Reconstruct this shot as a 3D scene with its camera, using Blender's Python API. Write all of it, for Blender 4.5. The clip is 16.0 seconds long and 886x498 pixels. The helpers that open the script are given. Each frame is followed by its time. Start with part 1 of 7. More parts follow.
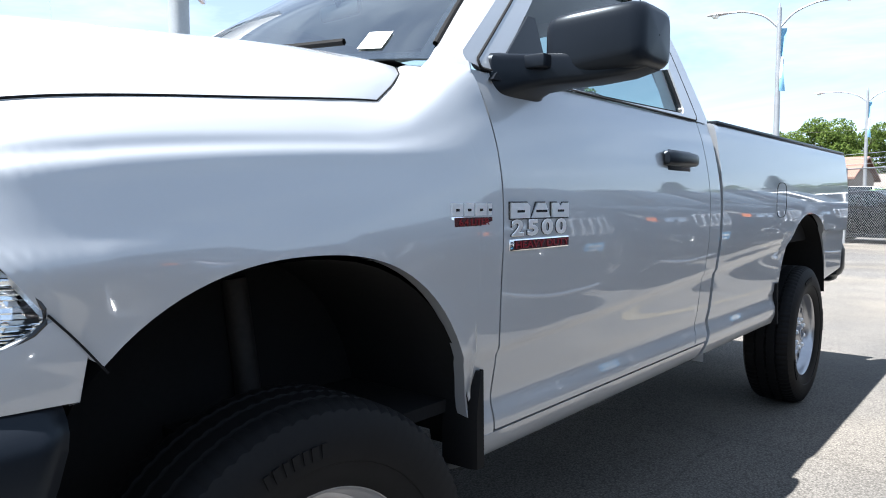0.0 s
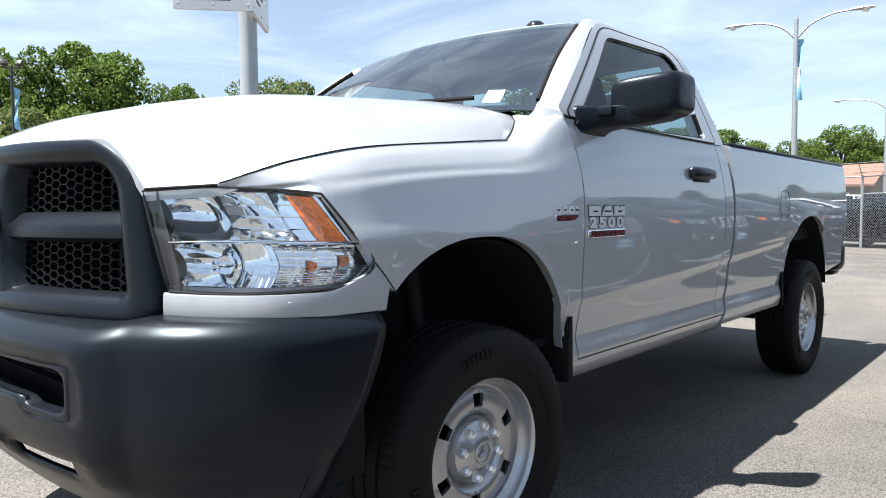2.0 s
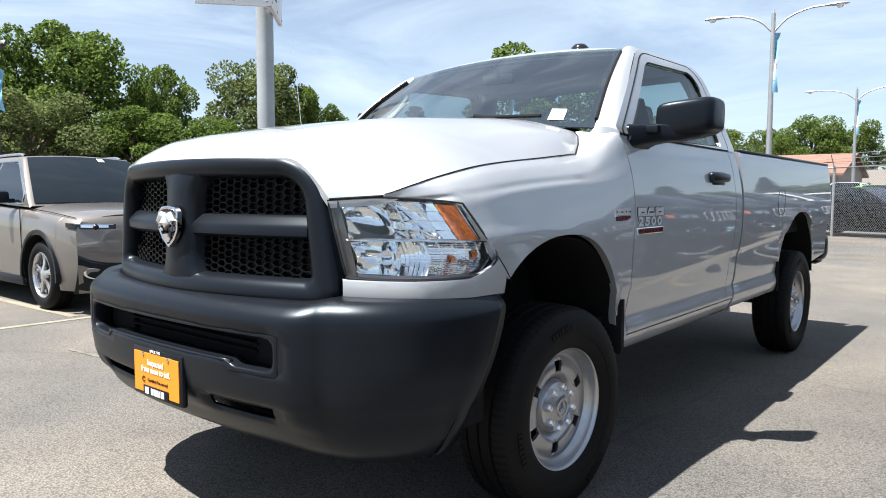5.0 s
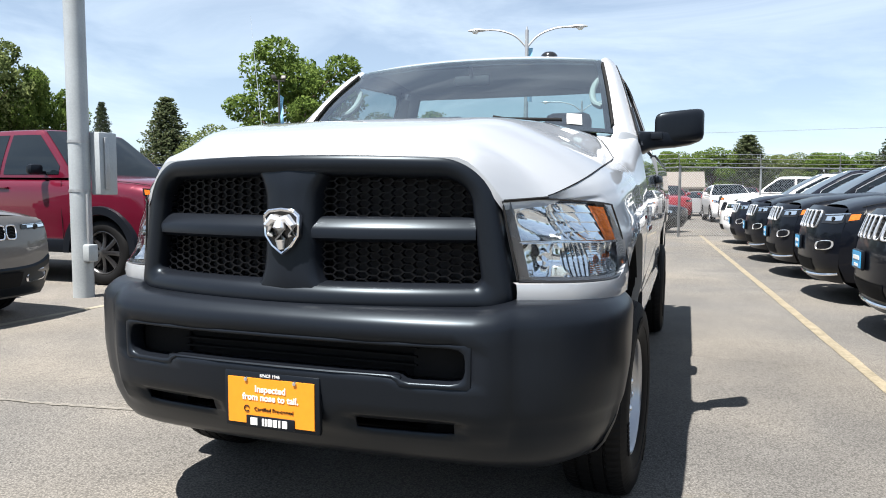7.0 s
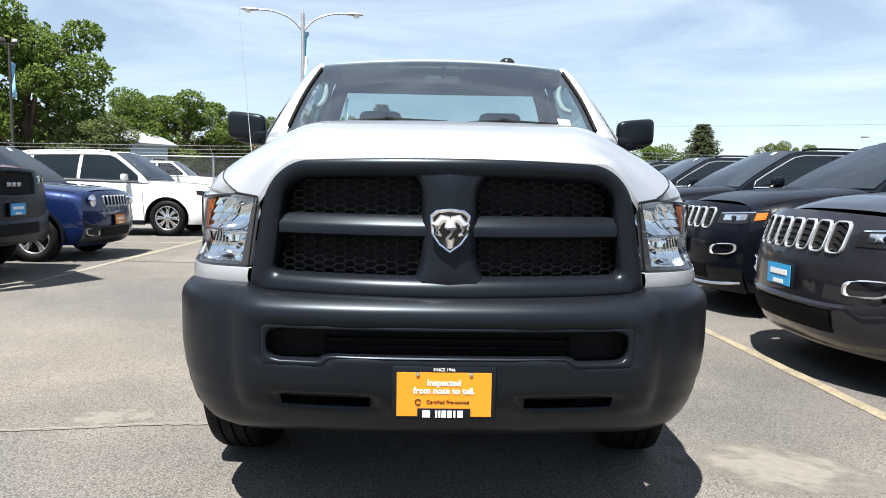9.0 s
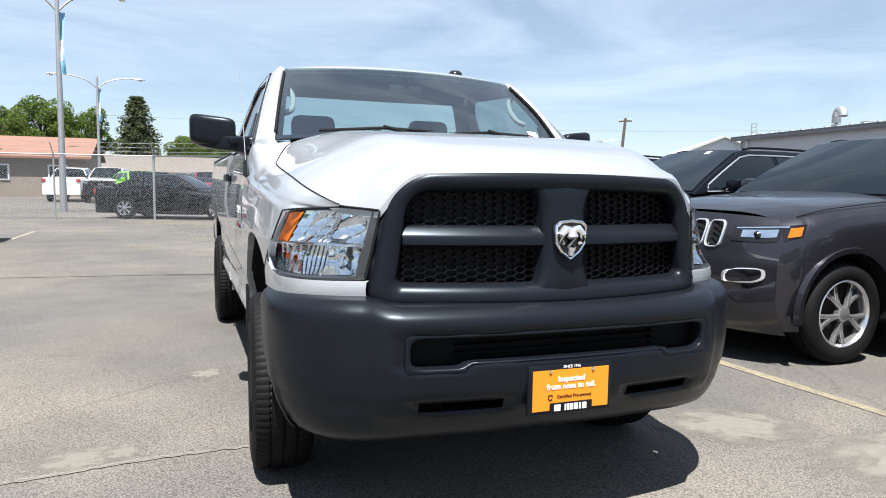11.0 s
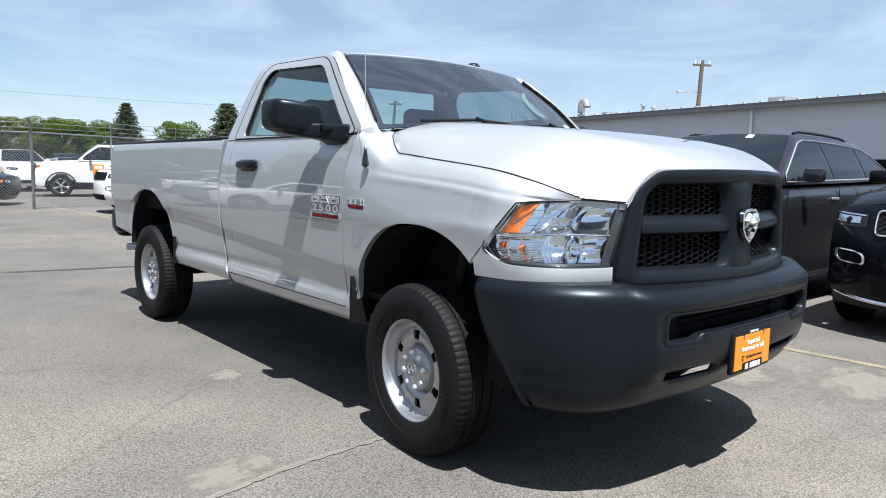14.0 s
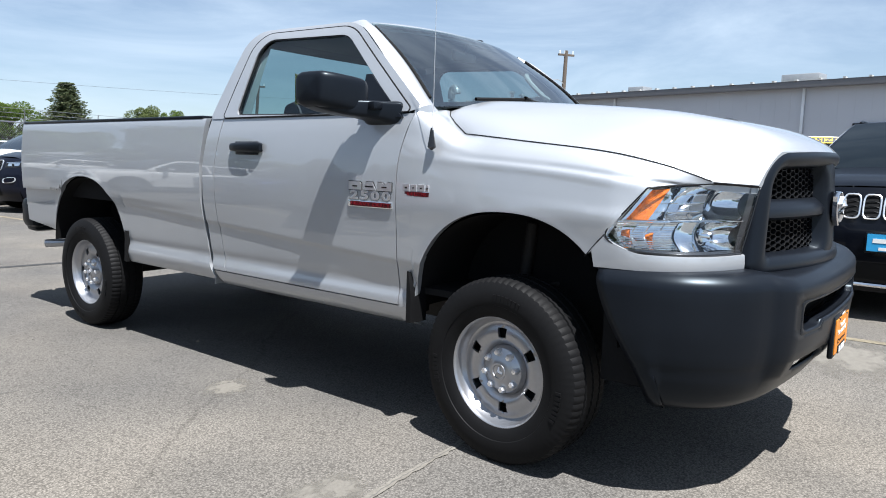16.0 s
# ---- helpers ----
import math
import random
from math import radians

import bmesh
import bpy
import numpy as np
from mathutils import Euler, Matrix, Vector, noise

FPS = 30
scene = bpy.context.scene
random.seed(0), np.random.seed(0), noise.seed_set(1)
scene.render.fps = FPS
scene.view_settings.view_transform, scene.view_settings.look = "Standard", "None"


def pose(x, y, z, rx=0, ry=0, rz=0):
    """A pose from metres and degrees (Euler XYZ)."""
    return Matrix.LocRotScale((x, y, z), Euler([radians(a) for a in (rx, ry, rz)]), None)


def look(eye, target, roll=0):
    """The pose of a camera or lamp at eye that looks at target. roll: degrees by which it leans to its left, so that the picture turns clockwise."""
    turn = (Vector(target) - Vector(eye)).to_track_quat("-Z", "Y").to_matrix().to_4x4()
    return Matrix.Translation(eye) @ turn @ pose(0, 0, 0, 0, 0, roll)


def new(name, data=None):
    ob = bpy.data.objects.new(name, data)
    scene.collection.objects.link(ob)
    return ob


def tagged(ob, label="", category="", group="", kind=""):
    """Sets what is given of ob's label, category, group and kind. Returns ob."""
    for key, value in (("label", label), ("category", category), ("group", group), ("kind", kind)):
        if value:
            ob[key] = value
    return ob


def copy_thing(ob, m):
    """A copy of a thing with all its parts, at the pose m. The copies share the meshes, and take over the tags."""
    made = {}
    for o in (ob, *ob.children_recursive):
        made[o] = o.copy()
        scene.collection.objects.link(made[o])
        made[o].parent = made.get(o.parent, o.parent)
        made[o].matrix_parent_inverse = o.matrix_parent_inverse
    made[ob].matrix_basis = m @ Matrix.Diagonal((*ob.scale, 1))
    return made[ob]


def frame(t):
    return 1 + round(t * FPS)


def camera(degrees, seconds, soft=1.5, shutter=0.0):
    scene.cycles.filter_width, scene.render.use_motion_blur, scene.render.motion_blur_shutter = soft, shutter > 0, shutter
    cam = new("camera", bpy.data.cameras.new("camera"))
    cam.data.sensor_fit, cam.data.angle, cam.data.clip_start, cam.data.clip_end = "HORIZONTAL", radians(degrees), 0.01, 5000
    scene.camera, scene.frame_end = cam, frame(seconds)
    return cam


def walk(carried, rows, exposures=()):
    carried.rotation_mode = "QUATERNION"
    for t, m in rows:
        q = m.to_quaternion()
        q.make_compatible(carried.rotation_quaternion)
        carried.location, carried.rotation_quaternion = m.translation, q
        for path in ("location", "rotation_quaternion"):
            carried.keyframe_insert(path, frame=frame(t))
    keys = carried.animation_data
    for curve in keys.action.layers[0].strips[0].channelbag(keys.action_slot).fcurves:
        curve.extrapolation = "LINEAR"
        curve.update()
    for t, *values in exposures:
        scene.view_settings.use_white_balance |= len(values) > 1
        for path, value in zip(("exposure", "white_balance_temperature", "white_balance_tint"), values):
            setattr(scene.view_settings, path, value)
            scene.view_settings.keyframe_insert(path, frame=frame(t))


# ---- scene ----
cam = camera(64.9, 16.0, 1.0)
PATH = [
    (0, (1.9604, -0.8007, 1.1496), (0.6668, 0.7190, 1.0182), -0.158),
    (0.5, (2.0349, -0.9905, 1.1573), (0.7301, 0.5199, 1.0292), -0.280),
    (1, (2.1153, -1.2193, 1.1490), (0.8034, 0.2849, 1.0302), -0.202),
    (1.5, (2.2047, -1.4451, 1.1387), (0.8806, 0.0499, 1.0321), -0.426),
    (2, (2.2822, -1.6459, 1.1304), (0.9499, -0.1582, 1.0249), -0.449),
    (2.5, (2.3547, -1.8347, 1.1291), (1.0132, -0.3553, 1.0218), -0.374),
    (3, (2.4091, -1.9865, 1.1588), (1.0595, -0.5154, 1.0476), -0.299),
    (3.5, (2.4221, -2.0515, 1.1618), (1.0645, -0.5874, 1.0496), -0.302),
    (3.7, (2.4161, -2.0605, 1.1618), (1.0555, -0.5994, 1.0476), -0.403),
    (5.8, (1.9000, -2.5690, 1.2190), (0.8343, -0.8843, 1.0524), 0.510),
    (6, (1.7450, -2.6400, 1.2040), (0.7695, -0.9006, 1.0492), 0.296),
    (6.5, (1.4665, -2.7719, 1.2080), (0.6567, -0.9500, 1.0560), 0.220),
    (7, (1.1640, -2.8898, 1.2060), (0.5069, -1.0063, 1.0511), 0.256),
    (7.5, (0.8585, -2.9997, 1.2260), (0.3710, -1.0667, 1.0584), 0.399),
    (8, (0.5510, -3.1126, 1.2310), (0.2131, -1.1492, 1.0550), 0.451),
    (8.5, (0.2425, -3.1925, 1.2460), (0.0752, -1.2077, 1.0630), 0.708),
    (9, (-0.0680, -3.2714, 1.2470), (-0.0268, -1.2805, 1.0575), 0.971),
    (9.2, (-0.1980, -3.2854, 1.2430), (-0.0648, -1.2979, 1.0567), 0.970),
    (11.3, (-1.4679, -3.1381, 1.2896), (-0.6955, -1.3024, 1.1012), 1.056),
    (11.5, (-1.5962, -3.1055, 1.2967), (-0.7766, -1.2913, 1.1047), 1.173),
    (12, (-1.9065, -3.0203, 1.3048), (-0.9783, -1.2591, 1.1100), 1.213),
    (12.5, (-2.1908, -2.9160, 1.3080), (-1.1521, -1.2179, 1.1126), 1.249),
    (13, (-2.4471, -2.7663, 1.3025), (-1.3042, -1.1380, 1.0971), 1.281),
    (13.5, (-2.6763, -2.5887, 1.2999), (-1.4472, -1.0249, 1.0843), 1.216),
    (14, (-2.8826, -2.4270, 1.2984), (-1.5871, -0.9196, 1.0721), 1.256),
    (14.5, (-3.0577, -2.2428, 1.3003), (-1.7088, -0.7851, 1.0657), 1.214),
    (15, (-3.1838, -2.0405, 1.2972), (-1.7695, -0.6466, 1.0573), 1.170),
    (15.5, (-3.2679, -1.7862, 1.2851), (-1.7841, -0.4689, 1.0348), 1.222),
    (16, (-3.3380, -1.5320, 1.2640), (-1.7695, -0.3171, 1.0072), 1.270),
]
EXPOSURES = [(0, 2.14, 6130, 10), (1.5, 1.86, 6290, 10), (3.5, 1.66, 6440, 10), (9, 1.60, 6500, 10), (12.5, 1.37, 6200, 10), (16, 1.30, 6100, 10)]
walk(cam, [(t, look(eye, target, roll)) for t, eye, target, roll in PATH], EXPOSURES)

# ---- daylight ----
SUN_DIR = Vector((-0.19, -0.40, 1.0)).normalized()
world = bpy.data.worlds.new("sky")
scene.world = world
world.use_nodes = True
wn, wl = world.node_tree.nodes, world.node_tree.links
sky = wn.new("ShaderNodeTexSky")
sky.sky_type = "NISHITA"
sky.sun_disc = False
sky.sun_elevation = math.asin(SUN_DIR.z)
sky.sun_rotation = math.atan2(SUN_DIR.x, SUN_DIR.y)
sky.air_density, sky.dust_density, sky.ozone_density = 1.0, 0.4, 1.3
sky.altitude = 950
coord = wn.new("ShaderNodeTexCoord")
stretch = wn.new("ShaderNodeMapping")
stretch.inputs["Scale"].default_value = (1.0, 1.6, 6.0)
stretch.inputs["Rotation"].default_value = (0.1, 0.05, 0.6)
veil = wn.new("ShaderNodeTexNoise")
veil.inputs["Scale"].default_value, veil.inputs["Detail"].default_value = 1.7, 7.0
veil.inputs["Roughness"].default_value, veil.inputs["Distortion"].default_value = 0.6, 0.7
amount = wn.new("ShaderNodeMapRange")
amount.inputs["From Min"].default_value, amount.inputs["From Max"].default_value = 0.42, 0.72
amount.inputs["To Min"].default_value, amount.inputs["To Max"].default_value = 0.26, 0.68
cloud = wn.new("ShaderNodeMix")
cloud.data_type = "RGBA"
cloud.inputs["B"].default_value = (7.8, 9.0, 10.15, 1)
wl.new(coord.outputs["Generated"], stretch.inputs["Vector"])
wl.new(stretch.outputs["Vector"], veil.inputs["Vector"])
wl.new(veil.outputs["Fac"], amount.inputs["Value"])
wl.new(amount.outputs["Result"], cloud.inputs["Factor"])
wl.new(sky.outputs["Color"], cloud.inputs["A"])
wl.new(cloud.outputs["Result"], wn["Background"].inputs["Color"])
wn["Background"].inputs["Strength"].default_value = 0.0445

sun = new("sun", bpy.data.lights.new("sun", "SUN"))
sun.data.energy, sun.data.angle, sun.data.color = 5.0, radians(0.53), (1.0, 0.965, 0.91)
sun.matrix_world = look(SUN_DIR * 60, (0, 0, 0))


# ---- materials ----
def mat(name, base, rough=0.5, metal=0.0, coat=0.0, var=0.12, scale=3.0, fine=60.0, bump=0.0, bump_scale=200.0,
        spread=0.0, coat_rough=0.03, spec=0.5, emit=0.0, coat_ior=1.5):
    """A surface with colour variation at two scales, fine relief and, over repeats, a spread of brightness."""
    m = bpy.data.materials.new(name)
    m.use_nodes = True
    n, l = m.node_tree.nodes, m.node_tree.links
    b = n["Principled BSDF"]
    b.inputs["Roughness"].default_value, b.inputs["Metallic"].default_value = rough, metal
    b.inputs["Coat Weight"].default_value, b.inputs["Coat Roughness"].default_value = coat, coat_rough
    b.inputs["Specular IOR Level"].default_value = spec
    b.inputs["Coat IOR"].default_value = coat_ior
    tc = n.new("ShaderNodeTexCoord")
    big, small = n.new("ShaderNodeTexNoise"), n.new("ShaderNodeTexNoise")
    big.inputs["Scale"].default_value, small.inputs["Scale"].default_value = scale, fine
    big.inputs["Detail"].default_value, small.inputs["Detail"].default_value = 4, 3
    mix = n.new("ShaderNodeMath")
    mix.operation = "MULTIPLY_ADD"
    mix.inputs[1].default_value = 0.5
    half = n.new("ShaderNodeMath")
    half.operation = "MULTIPLY"
    half.inputs[1].default_value = 0.5
    l.new(tc.outputs["Object"], big.inputs["Vector"]), l.new(tc.outputs["Object"], small.inputs["Vector"])
    l.new(small.outputs["Fac"], half.inputs[0])
    l.new(big.outputs["Fac"], mix.inputs[0]), l.new(half.outputs[0], mix.inputs[2])
    gain = n.new("ShaderNodeMapRange")
    gain.inputs["From Min"].default_value, gain.inputs["From Max"].default_value = 0.3, 0.7
    gain.inputs["To Min"].default_value, gain.inputs["To Max"].default_value = 1 - var, 1 + var
    l.new(mix.outputs[0], gain.inputs["Value"])
    value = gain.outputs["Result"]
    if spread:
        info = n.new("ShaderNodeObjectInfo")
        r = n.new("ShaderNodeMapRange")
        r.inputs["To Min"].default_value, r.inputs["To Max"].default_value = 1 - spread, 1 + spread
        l.new(info.outputs["Random"], r.inputs["Value"])
        mul = n.new("ShaderNodeMath")
        mul.operation = "MULTIPLY"
        l.new(value, mul.inputs[0]), l.new(r.outputs["Result"], mul.inputs[1])
        value = mul.outputs[0]
    tint = n.new("ShaderNodeVectorMath")
    tint.operation = "SCALE"
    tint.inputs[0].default_value = base
    l.new(value, tint.inputs["Scale"])
    l.new(tint.outputs["Vector"], b.inputs["Base Color"])
    if bump:
        grain = n.new("ShaderNodeTexNoise")
        grain.inputs["Scale"].default_value, grain.inputs["Detail"].default_value = bump_scale, 3
        bn = n.new("ShaderNodeBump")
        bn.inputs["Strength"].default_value, bn.inputs["Distance"].default_value = bump, 0.25 / bump_scale
        l.new(tc.outputs["Object"], grain.inputs["Vector"])
        l.new(grain.outputs["Fac"], bn.inputs["Height"])
        l.new(bn.outputs["Normal"], b.inputs["Normal"])
    if emit:
        b.inputs["Emission Color"].default_value, b.inputs["Emission Strength"].default_value = (*base, 1), emit
    return m


def glass(name, tint=(0.8, 0.88, 0.86), clear=1.0, rough=0.0, ior=1.5, dust=1.7):
    """A thin pane: lets light straight through, tinted, and mirrors at its surface as glass does."""
    m = bpy.data.materials.new(name)
    m.use_nodes = True
    n, l = m.node_tree.nodes, m.node_tree.links
    n.remove(n["Principled BSDF"])
    t, g, x, fr = n.new("ShaderNodeBsdfTransparent"), n.new("ShaderNodeBsdfGlossy"), n.new("ShaderNodeMixShader"), n.new("ShaderNodeLayerWeight")
    t.inputs["Color"].default_value = (*[c * clear for c in tint], 1)
    g.inputs["Roughness"].default_value = rough
    f0 = ((ior - 1) / (ior + 1)) ** 2 * dust
    fr.inputs["Blend"].default_value = 0.5
    steep, share = n.new("ShaderNodeMath"), n.new("ShaderNodeMapRange")
    steep.operation = "POWER"
    steep.inputs[1].default_value = 5.0
    share.inputs["To Min"].default_value, share.inputs["To Max"].default_value = f0, 1.0
    l.new(fr.outputs["Facing"], steep.inputs[0])
    l.new(steep.outputs[0], share.inputs["Value"])
    l.new(share.outputs["Result"], x.inputs["Fac"])
    l.new(t.outputs[0], x.inputs[1]), l.new(g.outputs[0], x.inputs[2])
    l.new(x.outputs[0], n["Material Output"].inputs["Surface"])
    return m


SILVER = mat("silver paint", (0.395, 0.410, 0.432), 0.56, 0.66, 1.0, var=0.03, scale=2, fine=900, coat_rough=0.022, coat_ior=1.70)
BLACK_PLASTIC = mat("black grained plastic", (0.0054, 0.0065, 0.0092), 0.34, spec=0.23, var=0.18, scale=4, fine=300, bump=0.05, bump_scale=900)
BLACK_PLASTIC.node_tree.nodes["Principled BSDF"].inputs["Specular Tint"].default_value = (0.74, 0.88, 1.0, 1)
SCREEN = mat("dark screen", (0.016, 0.0165, 0.019), 0.7, spec=0.3, var=0.2, scale=9)
MESH_PLASTIC = mat("satin black mesh plastic", (0.005, 0.0055, 0.0068), 0.28, spec=0.22, var=0.2, scale=12, fine=200)
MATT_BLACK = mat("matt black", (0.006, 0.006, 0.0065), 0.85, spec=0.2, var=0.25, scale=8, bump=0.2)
GLOSS_BLACK = mat("gloss black", (0.01, 0.01, 0.011), 0.15, var=0.1)
RUBBER = mat("tyre rubber", (0.0055, 0.0055, 0.006), 0.62, spec=0.14, var=0.22, scale=9, fine=120, bump=0.25, bump_scale=500)
SATIN = mat("satin chrome", (0.9, 0.9, 0.91), 0.28, 0.9, var=0.03)
CHROME = mat("chrome", (0.8, 0.8, 0.82), 0.06, 1.0, var=0.04, scale=30)
STEEL = mat("silver wheel paint", (0.37, 0.375, 0.395), 0.30, 0.82, 0.5, var=0.06, scale=12)
RUST = mat("oily underbody steel", (0.020, 0.018, 0.017), 0.7, 0.3, var=0.4, scale=9, bump=0.3)
RED_FILL = mat("red enamel", (0.14, 0.007, 0.012), 0.22, var=0.05)
AMBER = mat("amber reflector", (0.80, 0.19, 0.016), 0.16, 0.25, 1.0, var=0.55, scale=70, fine=220, bump=1.0, bump_scale=110)
RED_LENS = mat("red lamp lens", (0.30, 0.012, 0.014), 0.12, 0.0, 1.0, var=0.15, scale=40)
REFLECTOR = mat("mirror reflector", (0.86, 0.88, 0.90), 0.07, 1.0, var=0.04, scale=20)
TRIM_GREY = mat("grey interior trim", (0.40, 0.42, 0.42), 0.65, var=0.1, bump=0.2)
SEAT_CLOTH = mat("dark grey seat cloth", (0.06, 0.064, 0.07), 0.9, var=0.2, fine=300, bump=0.4)
BEZEL_GREY = mat("dark grey bezel", (0.045, 0.048, 0.055), 0.25, 0.3, var=0.08)
DASH = mat("dark dashboard", (0.035, 0.036, 0.038), 0.6, var=0.15, bump=0.2)
PAPER = mat("white paper", (0.78, 0.79, 0.78), 0.8, var=0.04)
ORANGE = mat("orange plate", (0.66, 0.215, 0.010), 0.4, var=0.06)
WHITE_PRINT = mat("white print", (0.7, 0.7, 0.69), 0.5, var=0.03)
BLUE_PLATE = mat("blue plate", (0.03, 0.28, 0.55), 0.4, var=0.06)
GLASS = glass("window glass", (0.74, 0.86, 0.85))
SIDE_GLASS = glass("tinted side glass", (0.42, 0.53, 0.55))
WINDSCREEN = glass("windscreen glass", (0.70, 0.82, 0.82), ior=1.72, dust=4.6)
LENS = glass("headlamp lens", (0.93, 0.95, 0.96))
TINTED = mat("dark tinted window", (0.006, 0.009, 0.012), 0.02, 0.0, 0.0, var=0.1, spec=0.40)
GALV = mat("galvanised steel", (0.34, 0.35, 0.36), 0.45, 0.6, var=0.12, scale=6)
GREY_POLE = mat("grey painted pole", (0.32, 0.345, 0.36), 0.45, 0.2, var=0.12, scale=3)
YELLOW_LINE = mat("worn yellow road paint", (0.168, 0.143, 0.098), 0.85, var=0.5, scale=6, fine=40)


# ---- shaping ----
def lerp(a, b, t):
    return a + (b - a) * t


def curve_at(table, t):
    """Piecewise values over the first column of the table, smoothed at the knots."""
    ks = [r[0] for r in table]
    if t <= ks[0]:
        return tuple(table[0][1:])
    if t >= ks[-1]:
        return tuple(table[-1][1:])
    i = max(j for j in range(len(ks)) if ks[j] <= t)
    i = min(i, len(ks) - 2)
    h = ks[i + 1] - ks[i]
    s = (t - ks[i]) / h
    out = []
    for c in range(1, len(table[0])):
        a, b = table[i][c], table[i + 1][c]
        ma = (b - a) / h if i == 0 else (b - table[i - 1][c]) / (ks[i + 1] - ks[i - 1])
        mb = (b - a) / h if i == len(ks) - 2 else (table[i + 2][c] - a) / (ks[i + 2] - ks[i])
        s2, s3 = s * s, s * s * s
        out.append((2 * s3 - 3 * s2 + 1) * a + (s3 - 2 * s2 + s) * h * ma + (-2 * s3 + 3 * s2) * b + (s3 - s2) * h * mb)
    return tuple(out)


def spline(points, n, straight=False):
    """n points at even steps along a smooth line through the given ones."""
    p = np.array(points, float)
    if straight:
        dense = p
    else:
        q = np.vstack([2 * p[0] - p[1], p, 2 * p[-1] - p[-2]])
        dense = []
        for i in range(1, len(q) - 2):
            for s in np.linspace(0, 1, 12, endpoint=False):
                a, b, c, d = q[i - 1], q[i], q[i + 1], q[i + 2]
                dense.append(0.5 * (2 * b + (c - a) * s + (2 * a - 5 * b + 4 * c - d) * s * s + (3 * b - a - 3 * c + d) * s ** 3))
        dense.append(p[-1])
        dense = np.array(dense)
    step = np.linalg.norm(np.diff(dense, axis=0), axis=1)
    along = np.concatenate([[0], np.cumsum(step)])
    want = np.linspace(0, along[-1], n)
    return np.stack([np.interp(want, along, dense[:, k]) for k in range(dense.shape[1])], axis=1)


class Geo:
    """Vertices and faces of one part."""

    def __init__(self):
        self.v, self.f = [], []

    def add(self, verts, faces):
        k = len(self.v)
        self.v += [tuple(map(float, p)) for p in verts]
        self.f += [tuple(i + k for i in f) for f in faces]
        return self

    def grid(self, rows, wrap_u=False, wrap_v=False, skip=None):
        a = np.array(rows, float)
        r, c = a.shape[:2]
        faces = []
        for i in range(r if wrap_u else r - 1):
            for j in range(c if wrap_v else c - 1):
                if skip and skip(i, j):
                    continue
                i2, j2 = (i + 1) % r, (j + 1) % c
                faces.append((i * c + j, i * c + j2, i2 * c + j2, i2 * c + j))
        return self.add(a.reshape(-1, 3), faces)

    def sheet(self, rows, shift):
        """A grid with a rim folded back by shift, so that it has a thickness at its edges."""
        a = np.array(rows, float)
        self.grid(a)
        rim = np.vstack([a[0, :], a[1:, -1], a[-1, -2::-1], a[-2:0:-1, 0]])
        self.grid([rim, rim + np.array(shift)], wrap_v=True)
        return self

    def box(self, c, s, bevel=0.0, turn=None):
        bm = bmesh.new()
        bmesh.ops.create_cube(bm, size=1)
        bmesh.ops.scale(bm, vec=s, verts=bm.verts)
        if bevel:
            bmesh.ops.bevel(bm, geom=bm.edges[:], offset=min(bevel, 0.49 * min(s)), segments=2, profile=0.5, affect="EDGES")
        m = Matrix.Translation(c) @ (turn.to_4x4() if turn else Matrix())
        bm.verts.index_update()
        self.add([m @ v.co for v in bm.verts], [[v.index for v in f.verts] for f in bm.faces])
        bm.free()
        return self

    def rod(self, a, b, r, r2=None, n=10, caps=True):
        a, b = Vector(a), Vector(b)
        r2 = r if r2 is None else r2
        q = (b - a).to_track_quat("Z", "Y")
        ring = [Vector((math.cos(2 * math.pi * i / n), math.sin(2 * math.pi * i / n), 0)) for i in range(n)]
        k = [a + q @ (p * r) for p in ring] + [b + q @ (p * r2) for p in ring]
        faces = [(i, (i + 1) % n, n + (i + 1) % n, n + i) for i in range(n)]
        if caps:
            faces += [tuple(range(n - 1, -1, -1)), tuple(range(n, 2 * n))]
        return self.add(k, faces)

    def tube(self, path, r, n=8, closed=False):
        p = [Vector(q) for q in path]
        rows = []
        for i, q in enumerate(p):
            if closed:
                d = p[(i + 1) % len(p)] - p[i - 1]
            else:
                d = p[min(i + 1, len(p) - 1)] - p[max(i - 1, 0)]
            t = d.to_track_quat("Z", "Y")
            rr = r[i] if isinstance(r, (list, tuple)) else r
            rows.append([q + t @ Vector((math.cos(2 * math.pi * k / n) * rr, math.sin(2 * math.pi * k / n) * rr, 0)) for k in range(n)])
        return self.grid(rows, wrap_u=closed, wrap_v=True)

    def lathe(self, profile, centre, n=48, axis="x", closed=False):
        """profile: (along the axis, radius) pairs, spun round the axis through centre."""
        rows = []
        for d, r in profile:
            ring = []
            for k in range(n):
                a = 2 * math.pi * k / n
                u, w = r * math.cos(a), r * math.sin(a)
                o = {"x": (d, u, w), "y": (u, d, w), "z": (u, w, d)}[axis]
                ring.append([centre[i] + o[i] for i in range(3)])
            rows.append(ring)
        return self.grid(rows, wrap_u=closed, wrap_v=True)

    def mirrored(self):
        g = Geo()
        g.v = [(-x, y, z) for x, y, z in self.v]
        g.f = [tuple(reversed(f)) for f in self.f]
        return g

    def moved(self, m):
        g = Geo()
        g.v = [tuple(m @ Vector(p)) for p in self.v]
        g.f = list(self.f)
        return g

    def mesh(self, name, angle=38):
        me = bpy.data.meshes.new(name)
        me.from_pydata(self.v, [], self.f)
        me.validate()
        if angle:
            me.shade_smooth()
            me.set_sharp_from_angle(angle=radians(angle))
        return me


